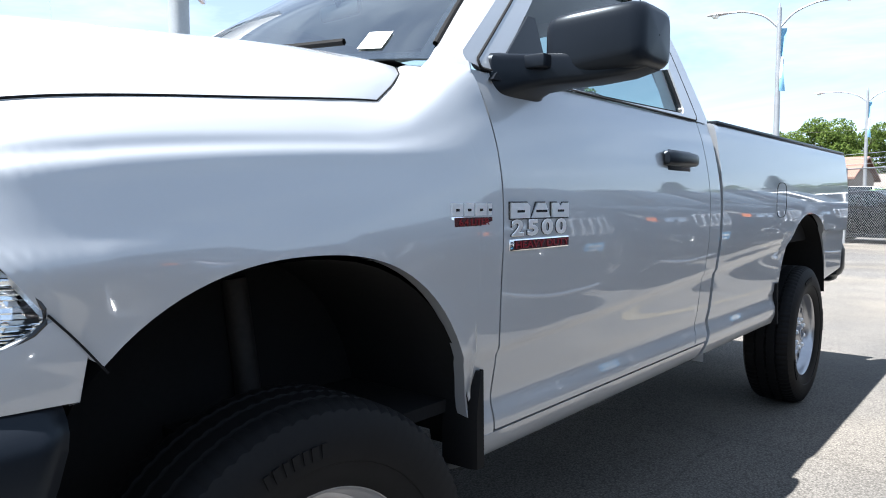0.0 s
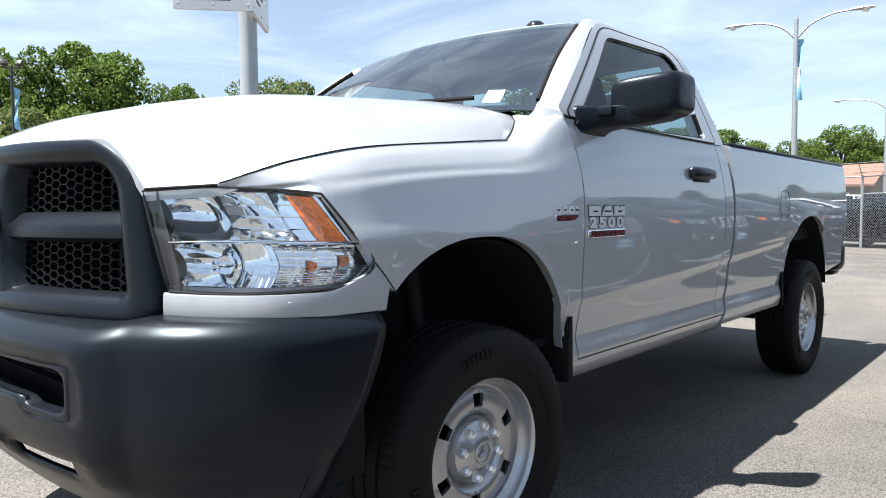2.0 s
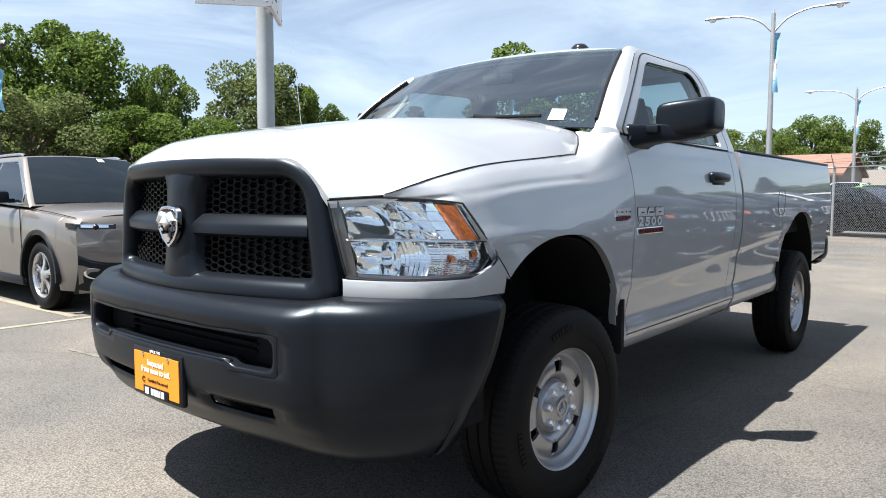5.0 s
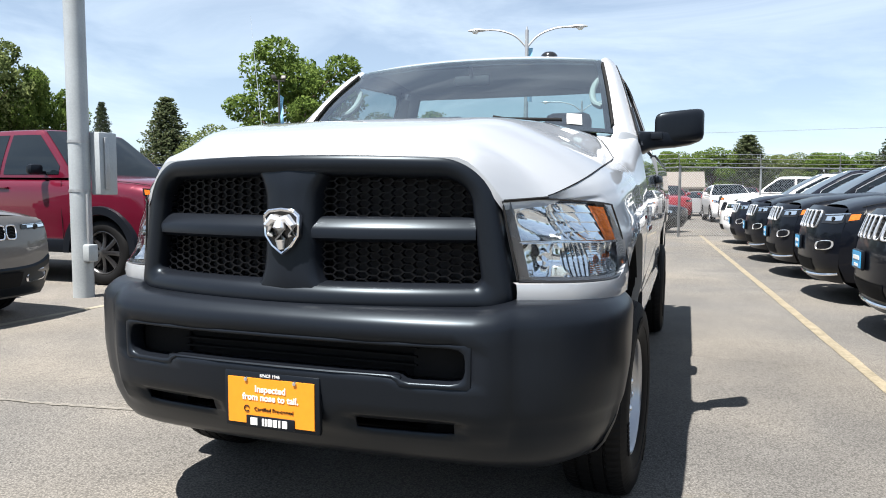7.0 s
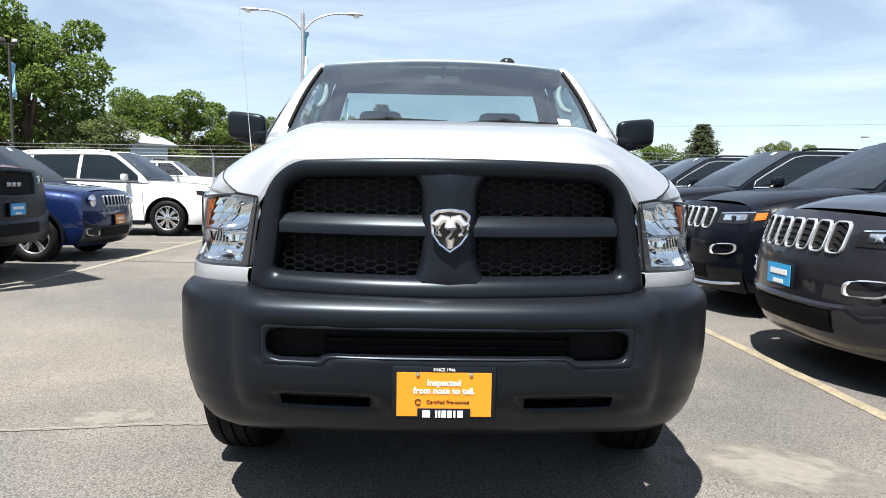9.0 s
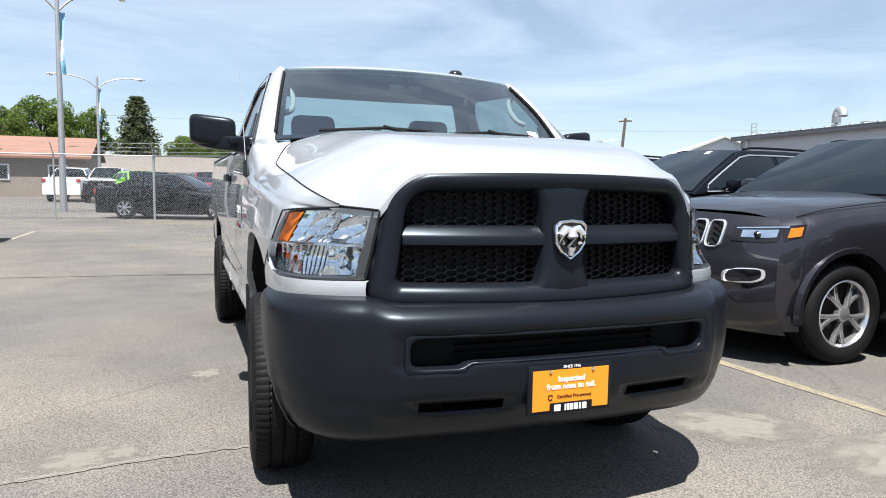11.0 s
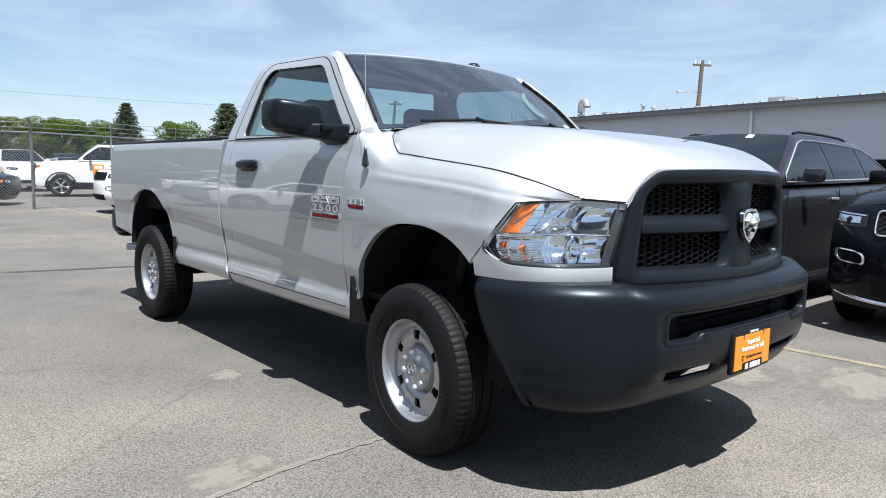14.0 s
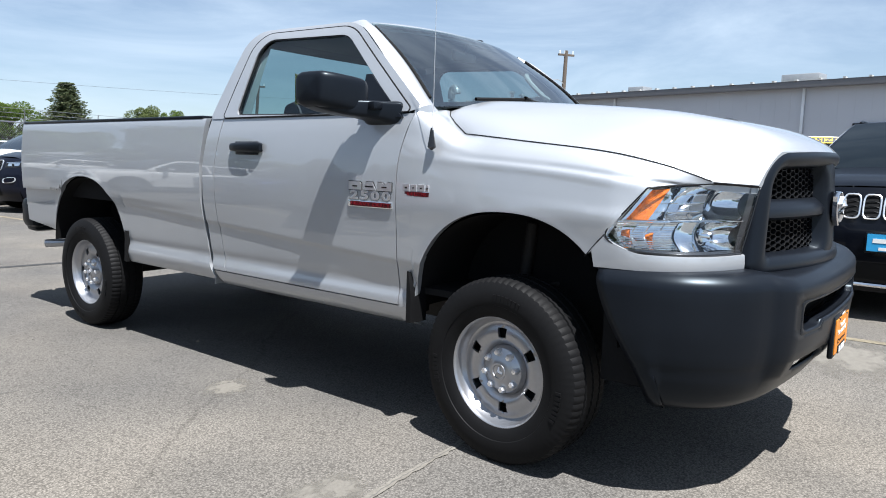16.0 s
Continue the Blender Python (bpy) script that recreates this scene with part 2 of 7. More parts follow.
def part(name, g, material, parent=None, label="", angle=38):
    """One mesh object, under a thing or a part."""
    me = g if isinstance(g, bpy.types.Mesh) else g.mesh(name, angle)
    if not me.materials:
        me.materials.append(material)
    ob = new(name, me)
    ob.parent = parent
    return tagged(ob, label) if label else ob


def thing(name, label, category, group="", kind="", at=None):
    ob = new(name)
    ob.empty_display_size = 0.2
    if at is not None:
        ob.matrix_world = at
    return tagged(ob, label, category, group, kind)


def lettering(body, size, m, depth=0.002, align="CENTER", bold=0.0, round_edge=0.0):
    """Solid letters in the built-in font, as a mesh."""
    cu = bpy.data.curves.new("letters", "FONT")
    cu.body, cu.size, cu.align_x, cu.align_y, cu.extrude, cu.offset = body, size, align, "CENTER", depth, bold
    cu.resolution_u, cu.bevel_depth, cu.bevel_resolution = 3, round_edge, 1
    ob = new("letters", cu)
    bpy.context.view_layer.update()
    me = bpy.data.meshes.new_from_object(ob.evaluated_get(bpy.context.evaluated_depsgraph_get()))
    bpy.data.objects.remove(ob)
    bpy.data.curves.remove(cu)
    me.transform(m)
    return me


# ---- the silver pickup: front axle at the origin, nose towards -y ----
ARCHES = ((-0.015, 0.557, 0.50), (3.548, 0.585, 0.54))


def smooth(a, b, x):
    t = min(max((x - a) / (b - a), 0), 1)
    return t * t * (3 - 2 * t)


def crease_z(y):
    return 0.79 + 0.055 * (min(y, 4.5) - 0.6)


def arch_z(y, yc, top, r):
    u = abs(y - yc) / r
    return 0.5 + top * (1 - u ** 2.3) ** (1 / 2.3) if u < 1 else 0.5


def flare(y, z):
    out = 0.0
    for yc, top, reach in ARCHES:
        r = ((abs(y - yc) / reach) ** 2.3 + (max(z - 0.5, 0) / top) ** 2.3) ** (1 / 2.3)
        out += 0.0016 * math.exp(-(((r - 1) * 0.5) / 0.022) ** 2)
    return out


def lower_side(y, xm):
    zc = crease_z(y)
    return [(xm - 0.004, 0.96), (xm - 0.010, zc + 0.030), (xm - 0.0125, zc + 0.006), (xm - 0.0195, zc - 0.006), (xm - 0.023, zc - 0.030), (xm - 0.030, 0.72), (xm - 0.037, 0.668), (xm - 0.026, 0.616),
            (xm - 0.027, 0.582), (xm - 0.042, 0.54), (xm - 0.07, 0.505), (xm - 0.11, 0.48)]


def door_side(y):
    return [(0.940, 1.462), (0.958, 1.40), (0.971, 1.335), (0.981, 1.265), (0.9875, 1.19), (0.990, 1.11), (0.989, 1.03)] + lower_side(y, 0.989)


def bed_side(y):
    return [(0.930, 1.468), (0.952, 1.464), (0.964, 1.43), (0.974, 1.35), (0.983, 1.265), (0.988, 1.19), (0.990, 1.11), (0.989, 1.03)] + lower_side(y, 0.989)


SEAM = [(-0.752, 0.760, 1.199), (-0.70, 0.806, 1.223), (-0.60, 0.853, 1.258), (-0.39, 0.880, 1.302), (0.0, 0.874, 1.343), (0.2, 0.862, 1.363),
        (0.285, 0.851, 1.370), (0.337, 0.832, 1.400), (0.39, 0.810, 1.434), (0.425, 0.793, 1.461), (0.45, 0.776, 1.484), (0.575, 0.765, 1.502)]
GIRTH = [(-0.752, 0.775), (-0.69, 0.842), (-0.63, 0.900), (-0.58, 0.939), (-0.50, 0.965), (-0.445, 0.975), (-0.2, 0.984), (0.0, 0.987), (0.575, 0.988)]
SHOULDER = [(-0.752, 1.165), (-0.55, 1.187), (-0.35, 1.213), (-0.2, 1.228), (0.0, 1.243), (0.2, 1.254), (0.45, 1.263), (0.6, 1.264)]


DOOR_EDGE = [(0.765, 1.503), (0.865, 1.490), (0.940, 1.462), (0.966, 1.360), (0.979, 1.283), (0.983, 1.243), (0.988, 1.17), (0.990, 1.06)]


def straight_at(table, t):
    return [float(np.interp(t, [r[0] for r in table], [r[c] for r in table])) for c in range(1, len(table[0]))]


def fender_side(y):
    xs, zs = curve_at(SEAM, y) if y < 0.1 else straight_at(SEAM, y)
    xm = curve_at(GIRTH, y)[0]
    zc = min(curve_at(SHOULDER, y)[0], zs - 0.03)
    xc = xm - 0.024
    top = [(xs, zs), (lerp(xs, xc, 0.42), lerp(zs, zc, 0.25)), (lerp(xs, xc, 0.76), lerp(zs, zc, 0.60)), (xc - 0.010, zc + 0.016), (xc + 0.0015, zc - 0.002), (xc + 0.006, zc - 0.035), (xc + 0.017, zc - 0.10), (xm + 0.003, 1.06)]
    if y > 0.15:
        w = ((y - 0.15) / 0.425) ** 1.7
        top = [top[0]] + [(lerp(p[0], q[0], w), lerp(p[1], q[1], w)) for p, q in zip(top[1:], DOOR_EDGE[1:])]
    return top + lower_side(y, xm)


def door_curve(y, z):
    """The joint between fender and door leans forward towards the belt line."""
    t = min(max((z - 1.15) / 0.33, 0), 1)
    return 0.012 * math.exp(-((y - 0.575) / 0.16) ** 2) + 0.075 * t * t * math.exp(-((y - 0.575) / 0.16) ** 2)


def back_curve(y, z):
    """The joint between cab and bed bows back at mid height and forward towards sill and belt."""
    c = float(np.interp(z, (0.50, 0.54, 0.62, 0.85, 1.0, 1.2, 1.46), (-0.105, -0.095, -0.045, -0.012, 0.005, 0.005, -0.035)))
    return c * math.exp(-((y - 2.0) / 0.24) ** 2)


def panel(ys, section, bottom, n, top=None):
    """A body panel: a section at each y, cut off at its lower edge."""
    rows = []
    for y in ys:
        line = spline(section(y), 300)
        zb = bottom(y)
        keep = [p for p in line if p[1] > zb]
        if len(keep) < len(line):
            a, b = line[max(len(keep) - 1, 0)], line[len(keep)] if keep else line[1]
            t = (a[1] - zb) / max(a[1] - b[1], 1e-6)
            keep.append(lerp(a, b, min(max(t, 0), 1)))
        if len(keep) < 2:
            keep = [line[0], line[0] - np.array((0, 0.002))]
        rows.append([(x + flare(y, z), y - door_curve(y, z) * smooth(0.82, 0.935, x) + back_curve(y, z), z) for x, z in spline(keep, n, straight=True)])
    return Geo().sheet(rows, (-0.03, 0, 0))


def both(name, g, material, parent, label=""):
    return part(name, g, material, parent, label), part(name, g.mirrored(), material, parent, label)


def round_loop(corners, radii, arc=9, edge=9):
    """A closed outline of straight edges and rounded corners, always with the same count of points."""
    out, k = [], len(corners)
    ends = []
    for i in range(k):
        p, a, b = Vector(corners[i]), Vector(corners[i - 1]), Vector(corners[(i + 1) % k])
        da, db = (a - p).normalized(), (b - p).normalized()
        ang = da.angle(db)
        t = radii[i] / math.tan(ang / 2)
        s, e = p + da * t, p + db * t
        c = p + (da + db).normalized() * radii[i] / math.sin(ang / 2)
        pts = []
        for j in range(arc):
            w = j / (arc - 1)
            q = (s - c).lerp(e - c, w)
            pts.append(c + q.normalized() * radii[i])
        ends.append(pts)
    for i in range(k):
        out += ends[i]
        a, b = ends[i][-1], ends[(i + 1) % k][0]
        out += [a.lerp(b, j / (edge + 1)) for j in range(1, edge + 1)]
    return [tuple(p) for p in out]


truck = thing("pickup_truck", "silver regular-cab pickup truck with black bumper and grille, parked on asphalt", "pickup truck")

# front fenders
HEADLAMP_TOP = [(-0.752, 1.198), (-0.69, 1.193), (-0.63, 1.187), (-0.58, 1.179), (-0.50, 1.077), (-0.445, 1.002), (-0.375, 0.916)]


def fender_bottom(y):
    if y < -0.375:
        return straight_at(HEADLAMP_TOP, y)[0] - 0.003
    return max(arch_z(y, *ARCHES[0]), 0.515)


ys = np.concatenate([np.linspace(-0.750, -0.375, 22), np.linspace(-0.370, 0.40, 36), np.linspace(0.41, 0.486, 12), np.linspace(0.495, 0.573, 4)])
both("fender", panel(ys, fender_side, fender_bottom, 80), SILVER, truck)

# doors, sills, cab corners
for s in (1, -1):
    g = panel(np.linspace(0.578, 1.943, 40), door_side, lambda y: 0.592, 90)
    door = part("door", g if s > 0 else g.mirrored(), SILVER, truck)
    handle = Geo()
    rows = []
    for y, w, h in ((1.515, 0.004, 0.030), (1.522, 0.020, 0.046), (1.55, 0.030, 0.054), (1.60, 0.035, 0.054), (1.66, 0.037, 0.052), (1.72, 0.035, 0.050), (1.765, 0.029, 0.046), (1.787, 0.018, 0.038), (1.793, 0.004, 0.024)):
        rows.append([(0.980 + w * max(0.0, math.cos(a)) ** 0.55 + 0.002, y, 1.303 + 0.5 * h * math.copysign(abs(math.sin(a)) ** 0.6, math.sin(a)) - 0.012 * (y - 1.655) ** 2) for a in np.linspace(-math.pi / 2, math.pi / 2, 15)])
    handle.grid(rows)
    handle.box((0.980, 1.655, 1.298), (0.008, 0.20, 0.072), 0.004)
    part("handle", handle if s > 0 else handle.mirrored(), BLACK_PLASTIC, door, "black plastic door handle")
    ring_corners = [(0.505, 1.468), (1.045, 1.918), (1.80, 1.940), (1.912, 1.464)]
    hole_corners = [(0.585, 1.458), (1.060, 1.872), (1.755, 1.902), (1.800, 1.480)]
UPPER = [(1.44, 0.952), (1.50, 0.933), (1.60, 0.899), (1.75, 0.845), (1.88, 0.793), (1.94, 0.758), (1.965, 0.732), (1.985, 0.69)]


def cab_x(z):
    return curve_at(UPPER, z)[0]


outer_loop = round_loop([(0.45, 1.480), (1.020, 1.940), (1.872, 1.968), (2.035, 1.460)], (0.015, 0.34, 0.16, 0.02))
seam_loop = round_loop(ring_corners, (0.015, 0.26, 0.15, 0.02))
hole_loop = round_loop(hole_corners, (0.02, 0.16, 0.12, 0.03))


def loop_rows(a, b, n, lift=0.0):
    rows = []
    for i in range(n):
        rows.append([(cab_x(lerp(p[1], q[1], i / (n - 1))) + lift, lerp(p[0], q[0], i / (n - 1)), lerp(p[1], q[1], i / (n - 1))) for p, q in zip(a, b)])
    return rows


rows = loop_rows(outer_loop, [(lerp(p[0], q[0], 0.94), lerp(p[1], q[1], 0.94)) for p, q in zip(outer_loop, seam_loop)], 4)
rows.append([(x - 0.02, y, z) for x, y, z in rows[-1]])
both("cab_side", Geo().grid(rows, wrap_v=True), SILVER, truck)
rows = loop_rows(seam_loop, hole_loop, 5, 0.003)
rows = [[(x - 0.02, y, z) for x, y, z in rows[0]]] + rows + [[(x - 0.025, y, z) for x, y, z in rows[-1]]]
both("door_frame", Geo().grid(rows, wrap_v=True), SILVER, truck)
both("door_gap", Geo().tube([(cab_x(lerp(p[1], q[1], 0.97)) + 0.0005, lerp(p[0], q[0], 0.97), lerp(p[1], q[1], 0.97)) for p, q in zip(outer_loop, seam_loop)], 0.0042, 5, closed=True), MATT_BLACK, truck, "dark gap round the door frame")
rows = [[(x - 0.004, y, z) for x, y, z in loop_rows(hole_loop, hole_loop, 2)[0]],
        [(cab_x(z) - 0.002, y + 0.012 * (1.25 - y), z + 0.03 * (1.66 - z)) for y, z in hole_loop],
        [(cab_x(z) - 0.02, y + 0.014 * (1.25 - y), z + 0.034 * (1.66 - z)) for y, z in hole_loop]]
both("window_seal", Geo().grid(rows, wrap_v=True), GLOSS_BLACK, truck, "black rubber window seal")


def hole_span(y):
    zs = []
    for (y0, z0), (y1, z1) in zip(hole_loop, hole_loop[1:] + hole_loop[:1]):
        if (y0 - y) * (y1 - y) <= 0 and y0 != y1:
            zs.append(z0 + (z1 - z0) * (y - y0) / (y1 - y0))
    return (min(zs), max(zs)) if zs else (1.47, 1.47)


rows = []
for y in np.linspace(0.60, 1.786, 24):
    a, b = hole_span(y)
    rows.append([(cab_x(z) - 0.012, y, z) for z in np.linspace(a, b, 9)])
both("side_window", Geo().grid(rows), SIDE_GLASS, truck, "clear side window glass")
both("sill", panel(np.linspace(0.502, 2.06, 24), lambda y: [(0.963, 0.586), (0.962, 0.578), (0.946, 0.54), (0.918, 0.51), (0.875, 0.49)], lambda y: 0.40, 8), SILVER, truck)
both("cab_corner", panel(np.linspace(1.949, 2.062, 6), door_side, lambda y: 0.592, 90), SILVER, truck)

# pillars, windscreen, roof, back of the cab
GLASS_EDGE = spline([(0.832, 0.475, 1.497), (0.775, 0.71, 1.725), (0.705, 1.005, 1.938)], 14)
front_line = [(0.50, 1.48), (0.62, 1.594), (0.78, 1.748), (0.90, 1.850), (0.98, 1.905), (1.08, 1.938)]
OUT_EDGE = spline([(cab_x(z), y, z) for y, z in front_line], 14)
rows = [[lerp(np.array(a), np.array(b), t) + np.array((0, -0.018, 0.012)) * math.sin(math.pi * t) for t in np.linspace(0, 1, 7)] for a, b in zip(GLASS_EDGE, OUT_EDGE)]
foot = [lerp(np.array((0.795, 0.425, 1.43)), np.array((0.955, 0.495, 1.33)), t) for t in np.linspace(0, 1, 7)]
both("windscreen_pillar", Geo().grid([foot] + rows), SILVER, truck)
both("windscreen_seal", Geo().tube([p + np.array((0.002, -0.006, 0.004)) for p in GLASS_EDGE[1:-1]], 0.0075, 8), MATT_BLACK, truck, "black windscreen seal")


def windscreen_row(t, spread=tuple(np.linspace(-1, 1, 25))):
    e = np.array([np.interp(t * 13, range(14), GLASS_EDGE[:, c]) for c in range(3)])
    half = e[0]
    bow_y, bow_z = lerp(0.15, 0.09, t), lerp(0.035, 0.022, t)
    return [(half * u, e[1] - bow_y * (1 - u * u), e[2] + bow_z * (1 - u * u)) for u in spread]


part("windscreen", Geo().grid([windscreen_row(t) for t in np.linspace(0, 1, 14)]), WINDSCREEN, truck, "curved clear windscreen")
for t0, t1 in ((0.955, 1.0), (0.0, 0.05)):
    band = Geo().grid([[(x, y + 0.004, z - 0.004) for x, y, z in windscreen_row(t)] for t in np.linspace(t0, t1, 3)])
    part("shade_band", band, GLOSS_BLACK, truck, "black band at the windscreen edge")
both("shade_band", Geo().grid([[(x - 0.002, y + 0.004, z - 0.004) for x, y, z in windscreen_row(t, (0.958, 0.972, 0.986, 1.0))] for t in np.linspace(0, 1, 14)]), GLOSS_BLACK, truck, "black band at the windscreen edge")
rows = []
for v in (0, 0.012, 0.03, 0.06, 0.10, 0.16, 0.25, 0.36, 0.48, 0.60, 0.72, 0.82, 0.90, 0.96, 1.0):
    front, back = windscreen_row(1.0), None
    row = []
    for i, u in enumerate(np.linspace(-1, 1, 25)):
        f = np.array(front[i])
        b = np.array((0.70 * u, 1.850 + 0.02 * (1 - u * u), 1.962 + 0.016 * (1 - u * u)))
        p = lerp(f, b, v)
        if v == 0:
            p[2] -= 0.004
        p[0] = u * lerp(0.722, 0.735, v)
        p[2] += 0.020 * math.sin(0.5 * math.pi * min(1, v / 0.12)) * (1 - abs(u) ** 6)
        p[2] += 0.022 * math.sin(math.pi * v) * (1 - abs(u) ** 3)
        if abs(u) == 1:
            p[2] -= 0.012
        row.append(p)
    rows.append(row)
part("roof", Geo().sheet(rows, (0, 0, -0.03)), SILVER, truck)
back = Geo()
for x0, x1, z0, z1 in ((-1, -0.86, 0, 1), (0.86, 1, 0, 1), (-0.86, 0.86, 0, 0.14), (-0.86, 0.86, 0.88, 1)):
    rows = []
    for v in np.linspace(z0, z1, 5):
        z = lerp(1.42, 1.945, v)
        y = lerp(2.03, 1.835, v) if v < 0.97 else 1.825
        rows.append([(u * (cab_x(max(z, 1.44)) - 0.01), y + 0.03 * (1 - u * u), z) for u in np.linspace(x0, x1, 8)])
    back.grid(rows)
for z0, z1 in ((0.5, 1.42),):
    back.grid([[(u * 0.95, 2.02 + 0.03 * (1 - u * u), z) for u in np.linspace(-1, 1, 12)] for z in np.linspace(z0, z1, 4)])
part("cab_back", back, SILVER, truck)
rows = []
for v in np.linspace(0.13, 0.89, 5):
    z = lerp(1.42, 1.945, v)
    rows.append([(u * (cab_x(z) - 0.01), lerp(2.03, 1.835, v) + 0.03 * (1 - u * u) - 0.006, z) for u in np.linspace(-0.87, 0.87, 16)])
part("rear_window", Geo().grid(rows), GLASS, truck, "clear rear window")
part("cab_antenna", Geo().lathe([(1.972, 0.05), (2.000, 0.046), (2.016, 0.03), (2.02, 0.0)], (0.40, 1.12, 0), 16, "z"), GLOSS_BLACK, truck, "small black roof marker dome")

# hood
HOOD_MID = [(-1.005, 1.326), (-0.97, 1.358), (-0.85, 1.414), (-0.69, 1.452), (-0.47, 1.489), (-0.04, 1.526), (0.30, 1.545), (0.37, 1.545)]
EDGE = spline([(0.650, -0.882, 1.192), (0.705, -0.815, 1.198), (0.756, -0.754, 1.204), (0.802, -0.70, 1.227), (0.849, -0.60, 1.262), (0.876, -0.39, 1.306),
               (0.870, 0.0, 1.347), (0.858, 0.2, 1.367), (0.847, 0.282, 1.374)], 60)
rows = []
for i in range(60):
    w = i / 59
    yc = lerp(-1.005, 0.33, w ** 1.08)
    zc = curve_at(HOOD_MID, yc)[0]
    e = EDGE[i]
    row = []
    nose = max(0.0, 1 - w / 0.16)
    for u in np.linspace(-1, 1, 53):
        t = abs(u)
        k = t * t * (3 - 2 * t)
        dome = 0.12 * t * t + 0.88 * max(0.0, (t - 0.46) / 0.54) ** 1.9
        front = 0.10 * t * t + 0.90 * max(0.0, (t - 0.80) / 0.20) ** 1.6
        fall = lerp(dome, front, nose)
        ridge = 0.012 * math.exp(-((t - 0.62) / 0.10) ** 2) * min(1, w * 5) * (1 - 0.3 * w)
        x = abs(u * e[0])
        sweep = smooth(0.60, 1.0, w) * ((x / 0.755) ** 2 if x < 0.755 else 1 - ((x - 0.755) / (e[0] - 0.755)) ** 1.6)
        row.append((u * e[0], lerp(yc, e[1], t * t) + 0.152 * sweep, lerp(zc, e[2], fall) + ridge + 0.050 * sweep * smooth(0.3, 0.755, x)))
    rows.append(row)
part("hood", Geo().sheet(rows, (0, 0, -0.03)), SILVER, truck)
hood_rim = [r[-1] for r in rows[8:]] + [p for p in rows[-1][-2::-1] if p[0] > 0.735]
cowl = Geo().grid([[(u * 0.755, lerp(0.33, 0.45, u * u) + d, 1.515 - 0.02 * d / 0.2 - 0.02 * u * u) for u in np.linspace(-1, 1, 21)] for d in (-0.02, 0.05, 0.12, 0.2)])
part("cowl", cowl, MATT_BLACK, truck, "black plastic cowl panel")
for x0, x1 in ((-0.62, 0.02), (-0.02, 0.60)):
    wiper = Geo().tube([(x0, 0.36 + 0.1 * x0 * x0, 1.545), (lerp(x0, x1, 0.5), 0.335, 1.566), (x1, 0.375 + 0.1 * x1 * x1, 1.560)], 0.009, 6)
    wiper.tube([(x1 - 0.1, 0.33, 1.53), (lerp(x0, x1, 0.5), 0.325, 1.572)], 0.011, 6)
    part("wiper", wiper, MATT_BLACK, truck, "black windscreen wiper")

shut = [(x + 0.002, y + 0.001, z + 0.0005) for x, y, z in hood_rim]
both("shut_line", Geo().tube(shut, 0.0021, 5), MATT_BLACK, truck, "dark gap beside the hood")
shut = spline([(0.762, -0.758, 1.200), (0.71, -0.820, 1.195), (0.655, -0.885, 1.190)], 12)
both("shut_line", Geo().tube(shut, 0.0035, 5), MATT_BLACK, truck, "dark gap over the headlamp")

# headlamps
LAMP_TOP = spline([(0.651, -0.888, 1.186), (0.705, -0.823, 1.192), (0.756, -0.762, 1.195), (0.83, -0.692, 1.190), (0.89, -0.632, 1.185), (0.935, -0.582, 1.177)], 25)
LAMP_LOW = spline([(0.694, -0.852, 0.950), (0.80, -0.806, 0.947), (0.888, -0.738, 0.946), (0.943, -0.640, 0.947), (0.967, -0.515, 0.952)], 25)
LAMP_OUT = spline([(0.967, -0.515, 0.952), (0.975, -0.447, 1.002), (0.958, -0.512, 1.09), (0.935, -0.582, 1.177)], 17)
LAMP_IN = spline([(0.694, -0.852, 0.950), (0.672, -0.872, 1.07), (0.651, -0.888, 1.186)], 17)


def lamp_point(u, v, depth=0.0):
    a = lambda c, t: np.array([np.interp(t * (len(c) - 1), range(len(c)), c[:, k]) for k in range(3)])
    p = lerp(a(LAMP_LOW, u), a(LAMP_TOP, u), v) + lerp(a(LAMP_IN, v), a(LAMP_OUT, v), u)
    p = p - lerp(lerp(LAMP_LOW[0], LAMP_LOW[-1], u), lerp(LAMP_TOP[0], LAMP_TOP[-1], u), v)
    n = np.array((lerp(0.55, 0.9, u), lerp(-0.83, -0.42, u), 0.05))
    bulge = 0.012 * math.sin(math.pi * min(max(u, 0), 1)) * math.sin(math.pi * min(max(v, 0), 1))
    return p + n * (bulge - depth)


def lamp_cell(u0, u1, v0, v1, shape, nu=14, nv=12):
    return [[lamp_point(lerp(u0, u1, i / (nu - 1)), lerp(v0, v1, j / (nv - 1)), shape(2 * i / (nu - 1) - 1, 2 * j / (nv - 1) - 1)) for j in range(nv)] for i in range(nu)]


def bowl(near, far):
    return lambda a, b: near + (far - near) * max(0.0, 1 - 0.62 * a * a - 0.62 * b * b) ** 0.7


lens = Geo().grid(lamp_cell(0, 1, 0, 1, lambda a, b: 0.0, 25, 17))
rims = Geo()
edge = [lamp_point(u, 0.0) for u in np.linspace(0, 1, 25)] + [lamp_point(1, v) for v in np.linspace(0, 1, 17)[1:]] + [lamp_point(u, 1.0) for u in np.linspace(1, 0, 25)[1:]] + [lamp_point(0, v) for v in np.linspace(1, 0, 17)[1:-1]]
rims.tube(edge, 0.0035, 6, closed=True)
inner_bar = Geo().grid(lamp_cell(0.0, 0.075, 0, 1, lambda a, b: 0.010 - 0.006 * a, 4, 12)).grid(lamp_cell(0.0, 1.0, 0.0, 0.05, lambda a, b: 0.008, 20, 3))
def saw(x):
    return x - math.floor(x)


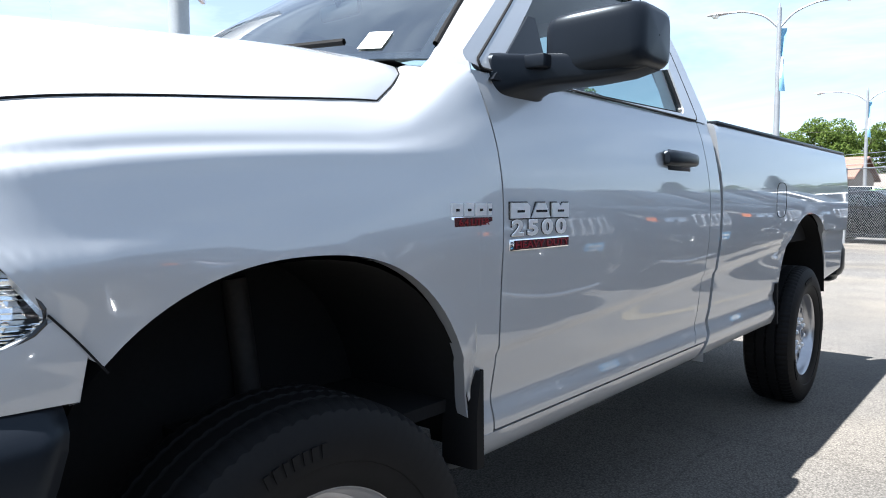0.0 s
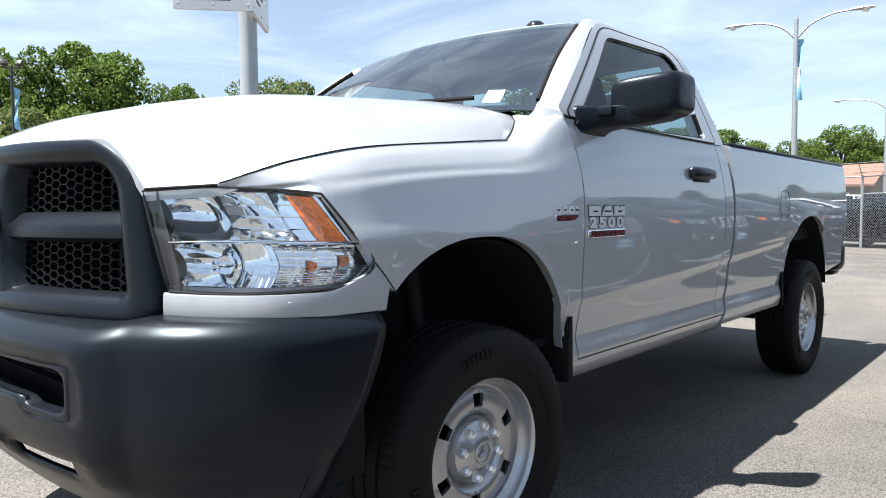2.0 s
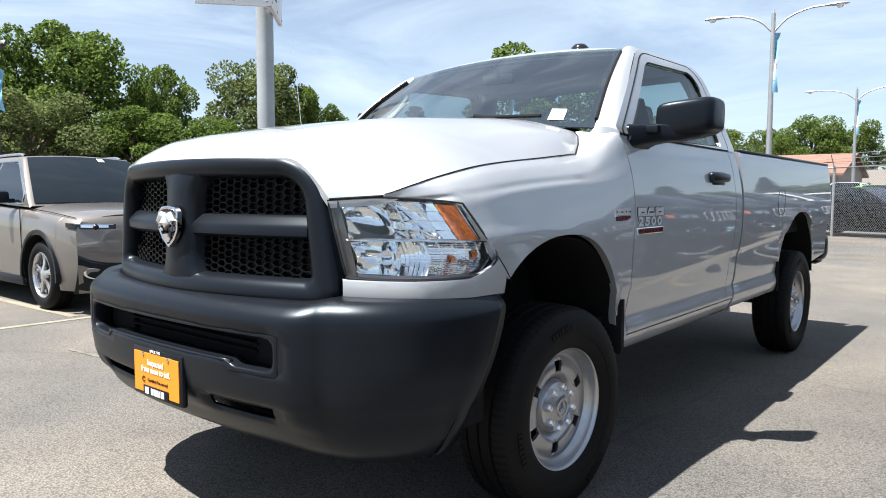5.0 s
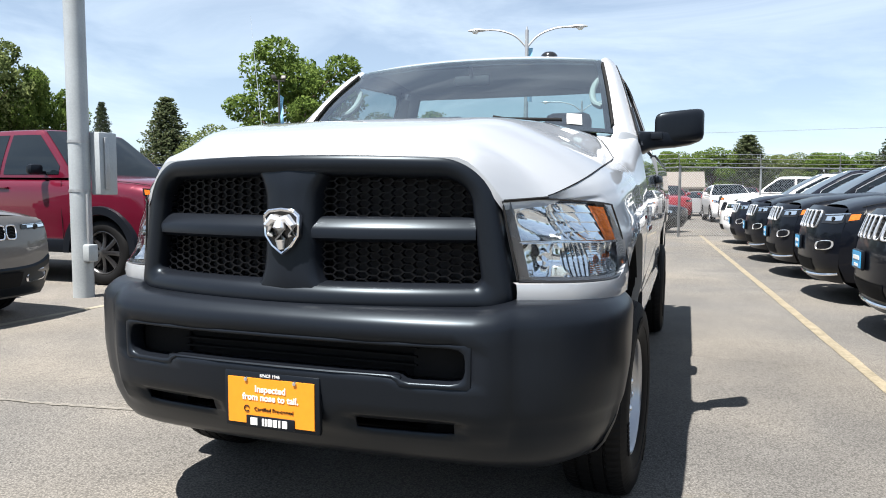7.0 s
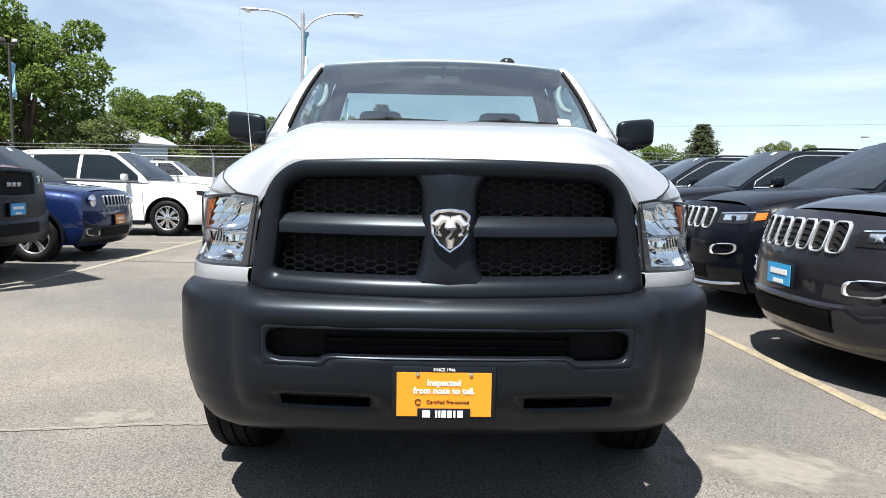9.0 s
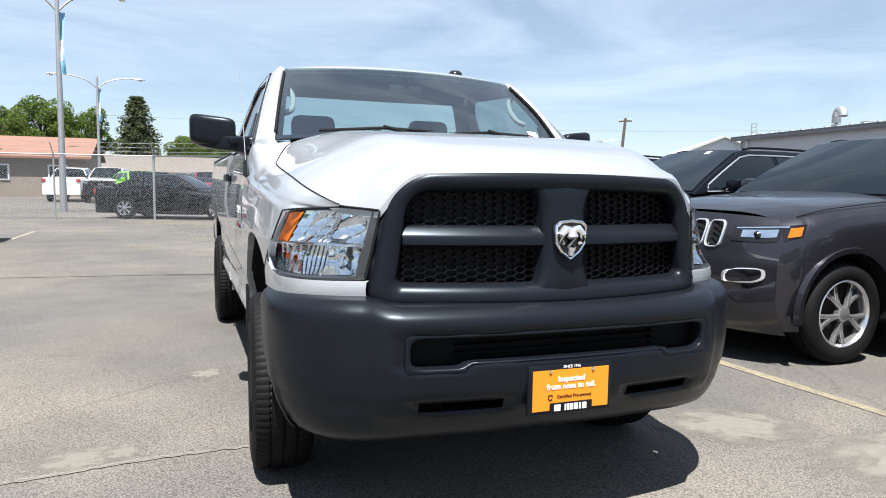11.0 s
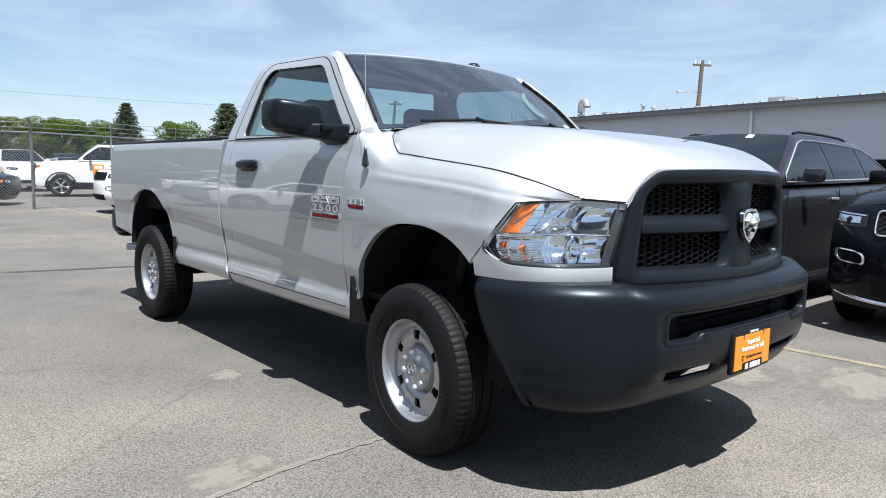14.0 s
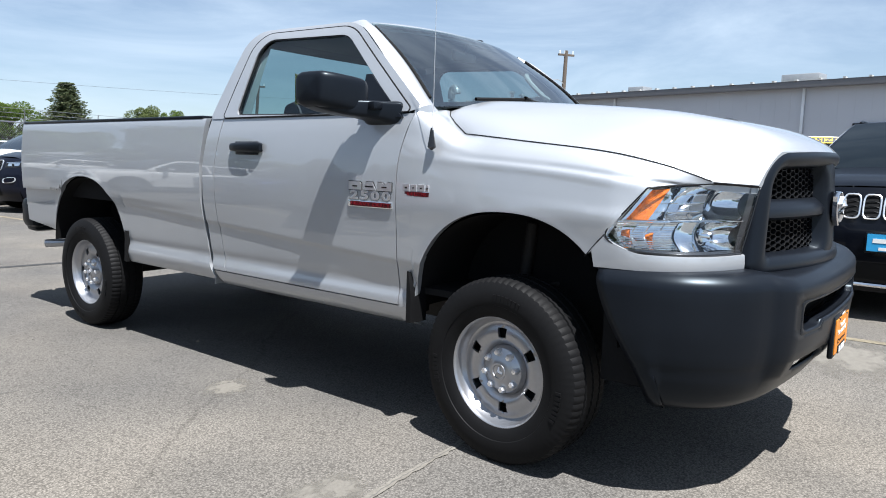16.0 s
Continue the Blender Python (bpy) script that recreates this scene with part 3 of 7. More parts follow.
bowls = [("reflector", Geo().grid(lamp_cell(0.075, 0.39, 0.505, 0.97, lambda a, b: bowl(0.012, 0.085)(a, b), 30, 20))),
         ("reflector", Geo().grid(lamp_cell(0.39, 0.675, 0.505, 0.97, lambda a, b: bowl(0.014, 0.060)(a, b) + 0.008 * saw(2.0 * (b + 1)) + 0.004 * saw(1.5 * (a + 1)), 40, 40))),
         ("reflector", Geo().grid(lamp_cell(0.075, 0.36, 0.05, 0.465, lambda a, b: bowl(0.012, 0.090)(a, b), 30, 20))),
         ("reflector", Geo().grid(lamp_cell(0.36, 0.54, 0.05, 0.465, lambda a, b: 0.020 + 0.045 * (0.5 - 0.5 * a) * (1 - 0.5 * b * b) + 0.006 * saw(3.0 * (a + 1)), 40, 16))),
         ("side_facet", Geo().grid(lamp_cell(0.675, 0.775, 0.505, 0.97, lambda a, b: 0.016 + 0.010 * saw(2.0 * (b + 1)) + 0.012 * (1 - a), 12, 40))),
         ("edge_strip", Geo().grid(lamp_cell(0.935, 0.995, 0.505, 0.97, lambda a, b: 0.010 + 0.004 * a, 4, 10))),
         ("fluted_reflector", Geo().grid(lamp_cell(0.54, 0.99, 0.05, 0.47, lambda a, b: 0.022 + 0.022 * (1 - b * b) + 0.0035 * saw(7.0 * (b + 1)) + 0.004 * saw(2.5 * (a + 1)), 40, 60))),
         ("divider", Geo().grid(lamp_cell(0.06, 0.99, 0.465, 0.505, lambda a, b: 0.010 - 0.006 * (1 - b * b), 20, 6)))]
amber = Geo().grid(lamp_cell(0.775, 0.935, 0.505, 0.955, lambda a, b: 0.012 + 0.010 * (1 - a * a) + 0.003 * saw(3 * (b + a + 2)), 20, 24))
bulb = [Geo().lathe([(0.0, 0.016), (0.03, 0.014), (0.04, 0.0)], tuple(lamp_point(u, v, 0.05)), 10, "y") for u, v in ((0.66, 0.26), (0.82, 0.30))]
shell = Geo().grid(lamp_cell(-0.01, 1.0, -0.02, 1.02, lambda a, b: 0.15, 8, 8))
low_beam = Geo().lathe([(0.0, 0.0), (-0.008, 0.016), (0.01, 0.024), (0.03, 0.026)], tuple(lamp_point(0.24, 0.26, 0.06)), 14, "y")
for s in (1, -1):
    f = (lambda g: g) if s > 0 else (lambda g: g.mirrored())
    head = part("headlamp", f(shell), STEEL, truck, "clear headlamp with chrome reflectors and an amber corner")
    part("lens", f(lens), LENS, head).visible_shadow = False
    part("lens_rim", f(rims), GLOSS_BLACK, head)
    part("bezel", f(inner_bar), BEZEL_GREY, head)
    for name, g in bowls:
        part(name, f(g), REFLECTOR, head)
    part("turn_signal", f(amber), AMBER, head, "amber turn signal reflector")
    for g in bulb:
        part("bulb", f(g), AMBER, head, "amber bulb")
    part("low_beam", f(low_beam), REFLECTOR, head)
    # Black plate added below the lamp so no sun leaks through the lens.
    part("lamp_light_stop", f(Geo().grid([[lamp_point(u, -0.012, d) for u in np.linspace(-0.02, 1.02, 20)] for d in (0.004, 0.1, 0.24)])), MATT_BLACK, head)
strip_line = spline([(0.690, -0.864), (0.80, -0.815), (0.89, -0.746), (0.946, -0.648), (0.970, -0.525), (0.977, -0.442)], 26)
rows = []
for i, (x, y) in enumerate(strip_line):
    t = i / 25
    top = 0.944 + 0.056 * max(0, (t - 0.74) / 0.26) ** 1.5
    lean = 0.80 * max(0, (t - 0.80) / 0.20)
    rows.append([(x + o, min(y - o * 0.8 + lean * (top - z), -0.381 - 0.8 * max(0.0, 0.917 - z)), z) for o, z in ((-0.012, top), (0.0, top - 0.004), (0.004, lerp(top, 0.885, 0.5)), (0.001, lerp(0.888, 0.880, t)), (-0.02, lerp(0.884, 0.872, t)))])
both("headlamp_filler", Geo().grid(rows), SILVER, truck)
both("shut_line", Geo().tube(spline([(0.977, -0.446, 1.004), (0.981, -0.41, 0.962), (0.984, -0.374, 0.914)], 8), 0.0018, 5), MATT_BLACK, truck, "dark gap between fender and lamp panel")

# grille
def grille_y(x, z):
    return -1.038 + 0.31 * x * x + (z - 0.87) * 0.055


o_loop = round_loop([(-0.690, 0.858), (-0.612, 1.318), (0.612, 1.318), (0.690, 0.858)], (0.045, 0.170, 0.170, 0.045), 15, 17)
i_loop = round_loop([(-0.588, 0.938), (-0.548, 1.248), (0.548, 1.248), (0.588, 0.938)], (0.025, 0.085, 0.085, 0.025), 15, 17)
crown = lambda x: 0.012 * (1 - (x / 0.6) ** 2)
rows = []
for t, back in ((0, 0.10), (0, 0.022), (0.04, 0.010), (0.14, 0.001), (0.35, -0.004), (0.62, 0.0), (0.82, 0.010), (0.93, 0.024), (1, 0.05), (1.02, 0.11)):
    row = []
    for p, q in zip(o_loop, i_loop):
        x, z = lerp(p[0], q[0], t), lerp(p[1], q[1], t)
        if z > 1.2:
            z += crown(x)
        row.append((x, grille_y(x, z) + back, z))
    rows.append(row)
grille = part("grille", Geo().grid(rows, wrap_v=True), BLACK_PLASTIC, truck, "black plastic grille surround")
rows = []
for z in np.linspace(0.908, 1.285, 25):
    e = min(1, abs(z - 1.093) / 0.185)
    w = 0.088 + 0.045 * e ** 5
    rows.append([(x, grille_y(x, z) + b + 0.010 * e ** 7, z) for x, b in ((-w - 0.012, 0.09), (-w, 0.03), (-w + 0.012, 0.012), (-w + 0.03, 0.002), (0, -0.003), (w - 0.03, 0.002), (w - 0.012, 0.012), (w, 0.03), (w + 0.012, 0.09))])
part("centre_bar", Geo().grid(rows), BLACK_PLASTIC, grille)
bar = Geo()
rows = []
for x in np.linspace(0.075, 0.575, 14):
    rows.append([(x, grille_y(x, z) + b, z) for z, b in ((1.142, 0.09), (1.138, 0.050), (1.130, 0.040), (1.110, 0.022), (1.098, 0.015), (1.073, 0.018), (1.062, 0.032), (1.058, 0.09))])
bar.grid(rows)
for s in (1, -1):
    part("cross_bar", bar if s > 0 else bar.mirrored(), BLACK_PLASTIC, grille)


def honeycomb(z0, z1):
    g = Geo()
    w, h = 0.047, 0.0235
    col = 0
    x = 0.085
    while x < 0.60:
        z = z0 - h + (h / 2 if col % 2 else 0)
        while z < z1 + h:
            shape = [(w / 2, 0), (w / 4, h / 2), (-w / 4, h / 2), (-w / 2, 0), (-w / 4, -h / 2), (w / 4, -h / 2)]
            rows = []
            for k, b in ((1.0, 0.062), (0.97, 0.056), (0.89, 0.056), (0.84, 0.075)):
                rows.append([(x + px * k, grille_y(x + px * k, z) + b, min(max(z + pz * k, z0 - 0.01), z1 + 0.01)) for px, pz in shape])
            g.grid(rows, wrap_v=True)
            z += h
        x += 0.75 * w
        col += 1
    return g


for z0, z1 in ((0.935, 1.062), (1.130, 1.262)):
    g = honeycomb(z0, z1)
    for s in (1, -1):
        part("mesh_insert", g if s > 0 else g.mirrored(), MESH_PLASTIC, grille, "black honeycomb mesh", angle=25)
part("backing", Geo().grid([[(x, grille_y(x, z) + 0.13, z) for x in np.linspace(-0.62, 0.62, 9)] for z in np.linspace(0.87, 1.30, 4)]), SCREEN, grille, "dark screen behind the mesh")
shield = [(-0.064, 0.052), (-0.045, 0.068), (0, 0.073), (0.045, 0.068), (0.064, 0.052), (0.060, -0.012), (0.036, -0.046), (0, -0.072), (-0.036, -0.046), (-0.060, -0.012)]
emblem = Geo()
emblem.grid([[(x * k, -1.046 - d, 1.092 + z * k) for x, z in shield] for k, d in ((1, -0.012), (1, 0.004), (0.94, 0.008), (0.86, 0.006), (0.85, 0.0))], wrap_v=True)
emb = part("emblem", emblem, CHROME, grille, "chrome shield emblem")
g = Geo()
g.add([(x * 0.86, -1.047, 1.092 + z * 0.86) for x, z in shield], [tuple(range(10))])
part("field", g, GLOSS_BLACK, emb)
g = Geo()
for s in (1, -1):
    g.tube([(s * 0.004, -1.054, 1.128), (s * 0.026, -1.056, 1.132), (s * 0.043, -1.056, 1.112), (s * 0.040, -1.055, 1.085), (s * 0.028, -1.053, 1.078)], [0.012, 0.015, 0.014, 0.010, 0.004], 8)
g.tube([(0, -1.052, 1.132), (0, -1.060, 1.105), (0, -1.057, 1.07), (0, -1.051, 1.04)], [0.013, 0.021, 0.016, 0.010], 10)
part("relief", g, SATIN, emb)

# front bumper
PLAN = spline([(0.0, -1.062), (0.25, -1.057), (0.45, -1.040), (0.60, -1.016), (0.70, -0.984), (0.80, -0.932), (0.885, -0.855), (0.952, -0.752), (0.985, -0.645), (0.995, -0.54), (0.995, -0.43)], 200)
cols = [np.array((np.interp(x, PLAN[:, 0], PLAN[:, 0]), np.interp(x, PLAN[:, 0], PLAN[:, 1]))) for x in np.arange(0, 0.71, 0.05)]
rest = PLAN[PLAN[:, 0] > 0.705]
cols += [rest[int(i)] for i in np.linspace(0, len(rest) - 1, 22)]
half = len(cols)
BUMPER_Z = [0.886, 0.884, 0.879, 0.871, 0.858, 0.845, 0.825, 0.780, 0.750, 0.720, 0.690, 0.665, 0.640, 0.600, 0.570, 0.552, 0.535, 0.512, 0.490, 0.460, 0.425, 0.395, 0.375]
INSET = [0.13, 0.060, 0.038, 0.026, 0.013, 0.004, 0.0, 0.0, 0.0, 0.0, 0.0, 0.001, 0.003, 0.008, 0.012, 0.018, 0.024, 0.028, 0.034, 0.046, 0.062, 0.085, 0.12]


def bumper_point(i, j):
    x, y = cols[i]
    d = cols[min(i + 1, half - 1)] - cols[max(i - 1, 0)]
    n = np.array((-d[1], d[0]))
    n = -n / np.linalg.norm(n) if i else np.array((0, -1.0))
    z, off = BUMPER_Z[j], INSET[j]
    proud = 0.030 * (1 - smooth(0.655, 0.725, x)) * smooth(0.47, 0.53, z)
    lower_slot = 0.014 * smooth(0.20, 0.26, x) * (1 - smooth(0.58, 0.64, x)) if 0.505 < z < 0.56 else 0.0
    dip = 0.016 * (1 - smooth(0.62, 0.74, x)) * smooth(0.78, 0.88, z)
    lift = 0.018 * (1 - smooth(0.45, 0.95, x)) * smooth(0.50, 0.38, z)
    if x > 0.97 or i > half - 10:
        y -= 0.19 * smooth(0.88, 0.38, z) * smooth(half - 10, half - 1, i) * 1.0
    x2, y2 = np.array((x, y)) + n * (proud - off - lower_slot)
    return (x2, y2, z - dip + lift)


def smooth_slot(i, j):
    x0, x1 = cols[i][0], cols[min(i + 1, half - 1)][0]
    z0, z1 = BUMPER_Z[j], BUMPER_Z[j + 1]
    if x1 < 0.601 and z0 <= 0.781 and z1 >= 0.689:
        return True
    if 0.249 < x0 and x1 < 0.551 and z0 < 0.56 and z1 > 0.505:
        return True
    return 0.399 < x0 and x1 < 0.601 and z0 <= 0.691 and z1 >= 0.664


pts = [[bumper_point(i, j) for j in range(len(BUMPER_Z))] for i in range(half)]
full = [[(-x, y, z) for x, y, z in r] for r in pts[:0:-1]] + pts
skip = lambda i, j: smooth_slot(i - half + 1, j) if i >= half - 1 else smooth_slot(half - 2 - i, j)
bumper = part("front_bumper", Geo().grid(full, skip=skip), BLACK_PLASTIC, truck, "black plastic front bumper", angle=50)
solid = bumper.modifiers.new("thickness", "SOLIDIFY")
solid.thickness, solid.offset = 0.014, 0.0
part("intake", Geo().box((0, -0.955, 0.725), (1.36, 0.012, 0.20)), MATT_BLACK, bumper, "dark lower air intake")
for z in (0.70, 0.725, 0.75, 0.77):
    part("intake_slat", Geo().box((0, -0.975, z), (0.84, 0.03, 0.006)), MATT_BLACK, bumper)
for s in (1, -1):
    part("blank_panel", Geo().box((s * 0.5, -0.972, 0.722), (0.19, 0.02, 0.12), 0.01), MATT_BLACK, bumper)
RIM_IN = [(0, 0.774), (0.2, 0.774), (0.4, 0.774), (0.545, 0.774), (0.568, 0.769), (0.583, 0.756), (0.588, 0.738), (0.588, 0.708), (0.583, 0.690), (0.568, 0.677), (0.545, 0.672), (0.43, 0.672), (0.412, 0.676), (0.398, 0.686), (0.38, 0.690), (0.2, 0.690), (0, 0.690)]
RIM_OUT = [(0, 0.786), (0.2, 0.786), (0.4, 0.786), (0.55, 0.786), (0.59, 0.786), (0.606, 0.780), (0.606, 0.745), (0.606, 0.70), (0.606, 0.665), (0.595, 0.658), (0.55, 0.658), (0.43, 0.658), (0.40, 0.660), (0.392, 0.672), (0.375, 0.684), (0.2, 0.684), (0, 0.684)]
rows = []
for w, back in ((0.0, -0.0072), (0.35, -0.0095), (0.8, -0.008), (1.0, 0.0), (1.0, 0.055)):
    rows.append([(lerp(p[0], q[0], w), float(np.interp(lerp(p[0], q[0], w), PLAN[:, 0], PLAN[:, 1])) - 0.030 + back, lerp(p[1], q[1], w)) for p, q in zip(RIM_OUT, RIM_IN)])
for g in (Geo().grid(rows), Geo().grid(rows).mirrored()):
    part("intake_rim", g, BLACK_PLASTIC, bumper, "rounded rim of the lower intake", angle=60)
for s in (1, -1):
    part("intake_end", Geo().box((s * 0.622, -0.966, 0.725), (0.02, 0.075, 0.19)), MATT_BLACK, bumper)

# Unseen sheet behind the bumper, added to stop sun spots on the ground.
light_stop_rows = []
for i in range(half):
    if cols[i][0] > 0.40:
        d = cols[min(i + 1, half - 1)] - cols[i - 1]
        n = np.array((-d[1], d[0])) / np.linalg.norm(d)
        light_stop_rows.append([(cols[i][0] + n[0] * 0.085, cols[i][1] + n[1] * 0.085, z) for z in (0.86, 0.70, 0.55, 0.44)])
both("bumper_light_stop", Geo().grid(light_stop_rows), MATT_BLACK, truck)

# plate in its frame
plate = part("plate_bracket", Geo().box((-0.012, -1.090, 0.575), (0.335, 0.022, 0.178), 0.008), BLACK_PLASTIC, truck, "black plate frame on the bumper")
face = Matrix(((1, 0, 0, -0.012), (0, 0, -1, -1.106), (0, 1, 0, 0.578), (0, 0, 0, 1)))
part("plate", Geo().box((-0.012, -1.1025, 0.574), (0.302, 0.004, 0.142)), ORANGE, plate, "orange printed insert plate")
part("top_line", lettering("SINCE 1946", 0.014, face @ pose(0, 0.077, 0.0), 0.0006), WHITE_PRINT, plate)
part("slogan", lettering("Inspected", 0.028, face @ pose(0, 0.034, 0.0), 0.0006, bold=0.0006), WHITE_PRINT, plate)
part("slogan", lettering("from nose to tail.", 0.028, face @ pose(0, 0.008, 0.0), 0.0006, bold=0.0006), WHITE_PRINT, plate)
part("note", lettering("Certified Pre-owned", 0.0165, face @ pose(0.012, -0.028, 0.0), 0.0006), BLACK_PLASTIC, plate)
g = Geo().tube([tuple(face @ Vector((-0.083 + 0.009 * math.cos(a), -0.028 + 0.009 * math.sin(a), 0))) for a in np.linspace(0.3, 5.6, 14)], 0.0016, 5)
part("mark", g, BLACK_PLASTIC, plate)
g = Geo()
g.box((-0.012, -1.106, 0.5125), (0.17, 0.004, 0.034), 0.002)
part("name_panel", g, BLACK_PLASTIC, plate)
for x, w in ((-0.068, 0.024), (-0.036, 0.006), (-0.026, 0.006), (-0.012, 0.014), (0.006, 0.014), (0.022, 0.006), (0.040, 0.017)):
    part("name_bar", Geo().box((x, -1.109, 0.512), (w, 0.002, 0.022)), WHITE_PRINT, plate, "white plain bar")
for s in (1, -1):
    part("screw", Geo().lathe([(-1.110, 0.0), (-1.109, 0.006), (-1.10, 0.006)], (-0.012 + s * 0.085, 0, 0.641), 8, "y"), CHROME, plate)

# wheels
def wheel_meshes():
    n = 240
    prof = [(-0.225, 0.226), (-0.245, 0.262), (-0.25, 0.305), (-0.243, 0.352), (-0.228, 0.380), (-0.212, 0.3895), (-0.195, 0.3925), (-0.180, 0.393), (-0.178, 0.384), (-0.170, 0.384), (-0.168, 0.3935),
            (-0.130, 0.394), (-0.128, 0.385), (-0.120, 0.385), (-0.118, 0.394), (-0.080, 0.3935), (-0.078, 0.384), (-0.070, 0.384), (-0.068, 0.393), (-0.053, 0.3925), (-0.037, 0.3895), (-0.020, 0.380),
            (-0.006, 0.352), (0.0, 0.305), (-0.004, 0.286), (-0.007, 0.284), (-0.010, 0.262), (-0.020, 0.238), (-0.030, 0.226)]
    rows = []
    for i, (d, r) in enumerate(prof):
        ring = []
        for k in range(n):
            cut = 0.0
            if r > 0.388 and k % 3 == (0 if -0.14 < d < -0.1 else 1):
                cut = 0.0030
            if 0.378 < r < 0.3895 and k % 3 == 1:
                cut = 0.005
            a = 2 * math.pi * (k + (0.5 if d < -0.12 else 0)) / n
            ring.append((d, (r - cut) * math.cos(a), (r - cut) * math.sin(a)))
        rows.append(ring)
    tyre = Geo().grid(rows, wrap_v=True)
    for centre in (0.6, 2.2, 4.1):
        for k in range(7):
            a = centre + k * 0.062
            turn = Matrix.Rotation(a, 3, "X")
            tyre.box(turn @ Vector((-0.0005, 0.318, 0)), (0.004, 0.026, 0.011 + 0.004 * (k % 2)), 0.0, turn)
    tyre.v = [(0.022 + 1.06 * x, y, z) for x, y, z in tyre.v]
    m = 96
    prof = [(-0.20, 0.205), (-0.05, 0.215), (-0.032, 0.224), (-0.022, 0.232), (-0.010, 0.2405), (-0.004, 0.241), (-0.003, 0.231), (-0.008, 0.2255), (-0.020, 0.222), (-0.034, 0.219), (-0.042, 0.214),
            (-0.056, 0.206), (-0.058, 0.194), (-0.051, 0.180), (-0.047, 0.160), (-0.047, 0.138), (-0.054, 0.124), (-0.070, 0.110), (-0.088, 0.095)]
    rows = [[(d, r * math.cos(2 * math.pi * k / m), r * math.sin(2 * math.pi * k / m)) for k in range(m)] for d, r in prof]
    rim = Geo().grid(rows, wrap_v=True, skip=lambda i, j: i in (13, 14) and (j % 16) in (6, 7, 8, 9))
    for k in range(6):
        a0 = 2 * math.pi * (k * 16 + 6) / m
        a1 = 2 * math.pi * (k * 16 + 10) / m
        hole = [(-0.051, 0.180, a0), (-0.051, 0.180, (a0 + a1) / 2), (-0.051, 0.180, a1), (-0.047, 0.138, a1), (-0.047, 0.138, (a0 + a1) / 2), (-0.047, 0.138, a0)]
        rim.grid([[(d - b, r * math.cos(a), r * math.sin(a)) for d, r, a in hole] for b in (0, 0.012)], wrap_v=True)
    cap = Geo().lathe([(-0.066, 0.108), (-0.045, 0.105), (-0.026, 0.094), (-0.016, 0.080), (-0.009, 0.064), (-0.004, 0.054), (0.0, 0.046), (0.002, 0.036), (0.003, 0.0)], (0, 0, 0), 40)
    cap.grid([[(0.003 + h, r * math.cos(a), r * math.sin(a)) for a in np.linspace(0, 2 * math.pi, 24, endpoint=False)] for r, h in ((0.036, 0), (0.034, 0.003), (0.029, 0.003), (0.027, 0))], wrap_v=True)
    cap.tube([(0.005, -0.016, 0.014), (0.008, 0, 0.004), (0.008, 0.004, -0.016)], [0.004, 0.008, 0.005], 6).tube([(0.005, 0.016, 0.014), (0.008, 0.002, 0.004)], [0.004, 0.007], 6)
    cap = cap.moved(Matrix.Translation((-0.024, 0, 0)))
    nut = Geo().lathe([(-0.04, 0.0155), (-0.002, 0.0145), (0.006, 0.010), (0.008, 0.0)], (0, 0, 0), 6)
    drum = Geo().lathe([(-0.10, 0.0), (-0.105, 0.17), (-0.12, 0.19), (-0.22, 0.19)], (0, 0, 0), 24)
    bm = bmesh.new()
    rim_me = rim.mesh("rim")
    bm.from_mesh(rim_me)
    bmesh.ops.remove_doubles(bm, verts=bm.verts, dist=0.0004)
    bm.to_mesh(rim_me)
    bm.free()
    rim_me.set_sharp_from_angle(angle=radians(38))
    return [(n_, g.mesh(n_, 24) if isinstance(g, Geo) else g, mt) for n_, g, mt in (("tyre", tyre, RUBBER), ("rim", rim_me, STEEL), ("centre_cap", cap, STEEL), ("lug_nut", nut, SATIN), ("brake_drum", drum, RUST))]


WHEEL = {k: (me, mt) for k, me, mt in wheel_meshes()}
for yc, zc in ((0.0, 0.391), (3.569, 0.391)):
    for s in (1, -1):
        m = Matrix.Translation((s * (0.988 if yc < 1 else 0.975), yc, zc)) @ Matrix.Rotation((0 if s > 0 else math.pi) + (radians(-4) if yc < 1 else 0.0), 4, "Z") @ Matrix.Rotation(1.3 * yc + s, 4, "X")
        w = part("wheel", *WHEEL["rim"], truck, "silver steel wheel with a black tyre")
        w.matrix_basis = m
        for k in ("tyre", "centre_cap", "brake_drum"):
            part(k, *WHEEL[k], w)
        for q in range(8):
            a = math.pi * (q + 0.5) / 4
            nut_ob = part("lug_nut", *WHEEL["lug_nut"], w)
            nut_ob.matrix_basis = Matrix.Translation((-0.024, 0.079 * math.cos(a), 0.079 * math.sin(a)))

# wheel housings, flaps, underbody
for yc, top, reach in ARCHES:
    rows = []
    for x in (0.55, 0.75, 0.958):
        rows.append([(x, yc + (reach - 0.003) * u, arch_z(yc + (reach - 0.003) * u, yc, top - 0.010, reach)) for u in np.sin(np.linspace(-1, 1, 25) * math.pi / 2)])
    liner = Geo().grid(rows)
    liner.grid([[(0.55, p[1], lerp(0.42, p[2], t)) for p in rows[0]] for t in np.linspace(0, 1, 4)])
    both("wheel_housing", liner, MATT_BLACK, truck, "black wheel housing")
flare_flap = Geo()
rows = []
for t in np.linspace(0, 1, 9):
    z = lerp(0.755, 0.520, t)
    rear = 0.503 + 0.003 * t
    wide = lerp(0.012, 0.030, min(1, t * 2.2))
    rows.append([(0.940, rear, z), (0.974, rear, z), (0.979, rear - 0.004, z), (0.978, rear - wide, z), (0.960, rear - wide - 0.008, z), (0.88, rear - wide - 0.012, z)])
flare_flap.grid(rows)
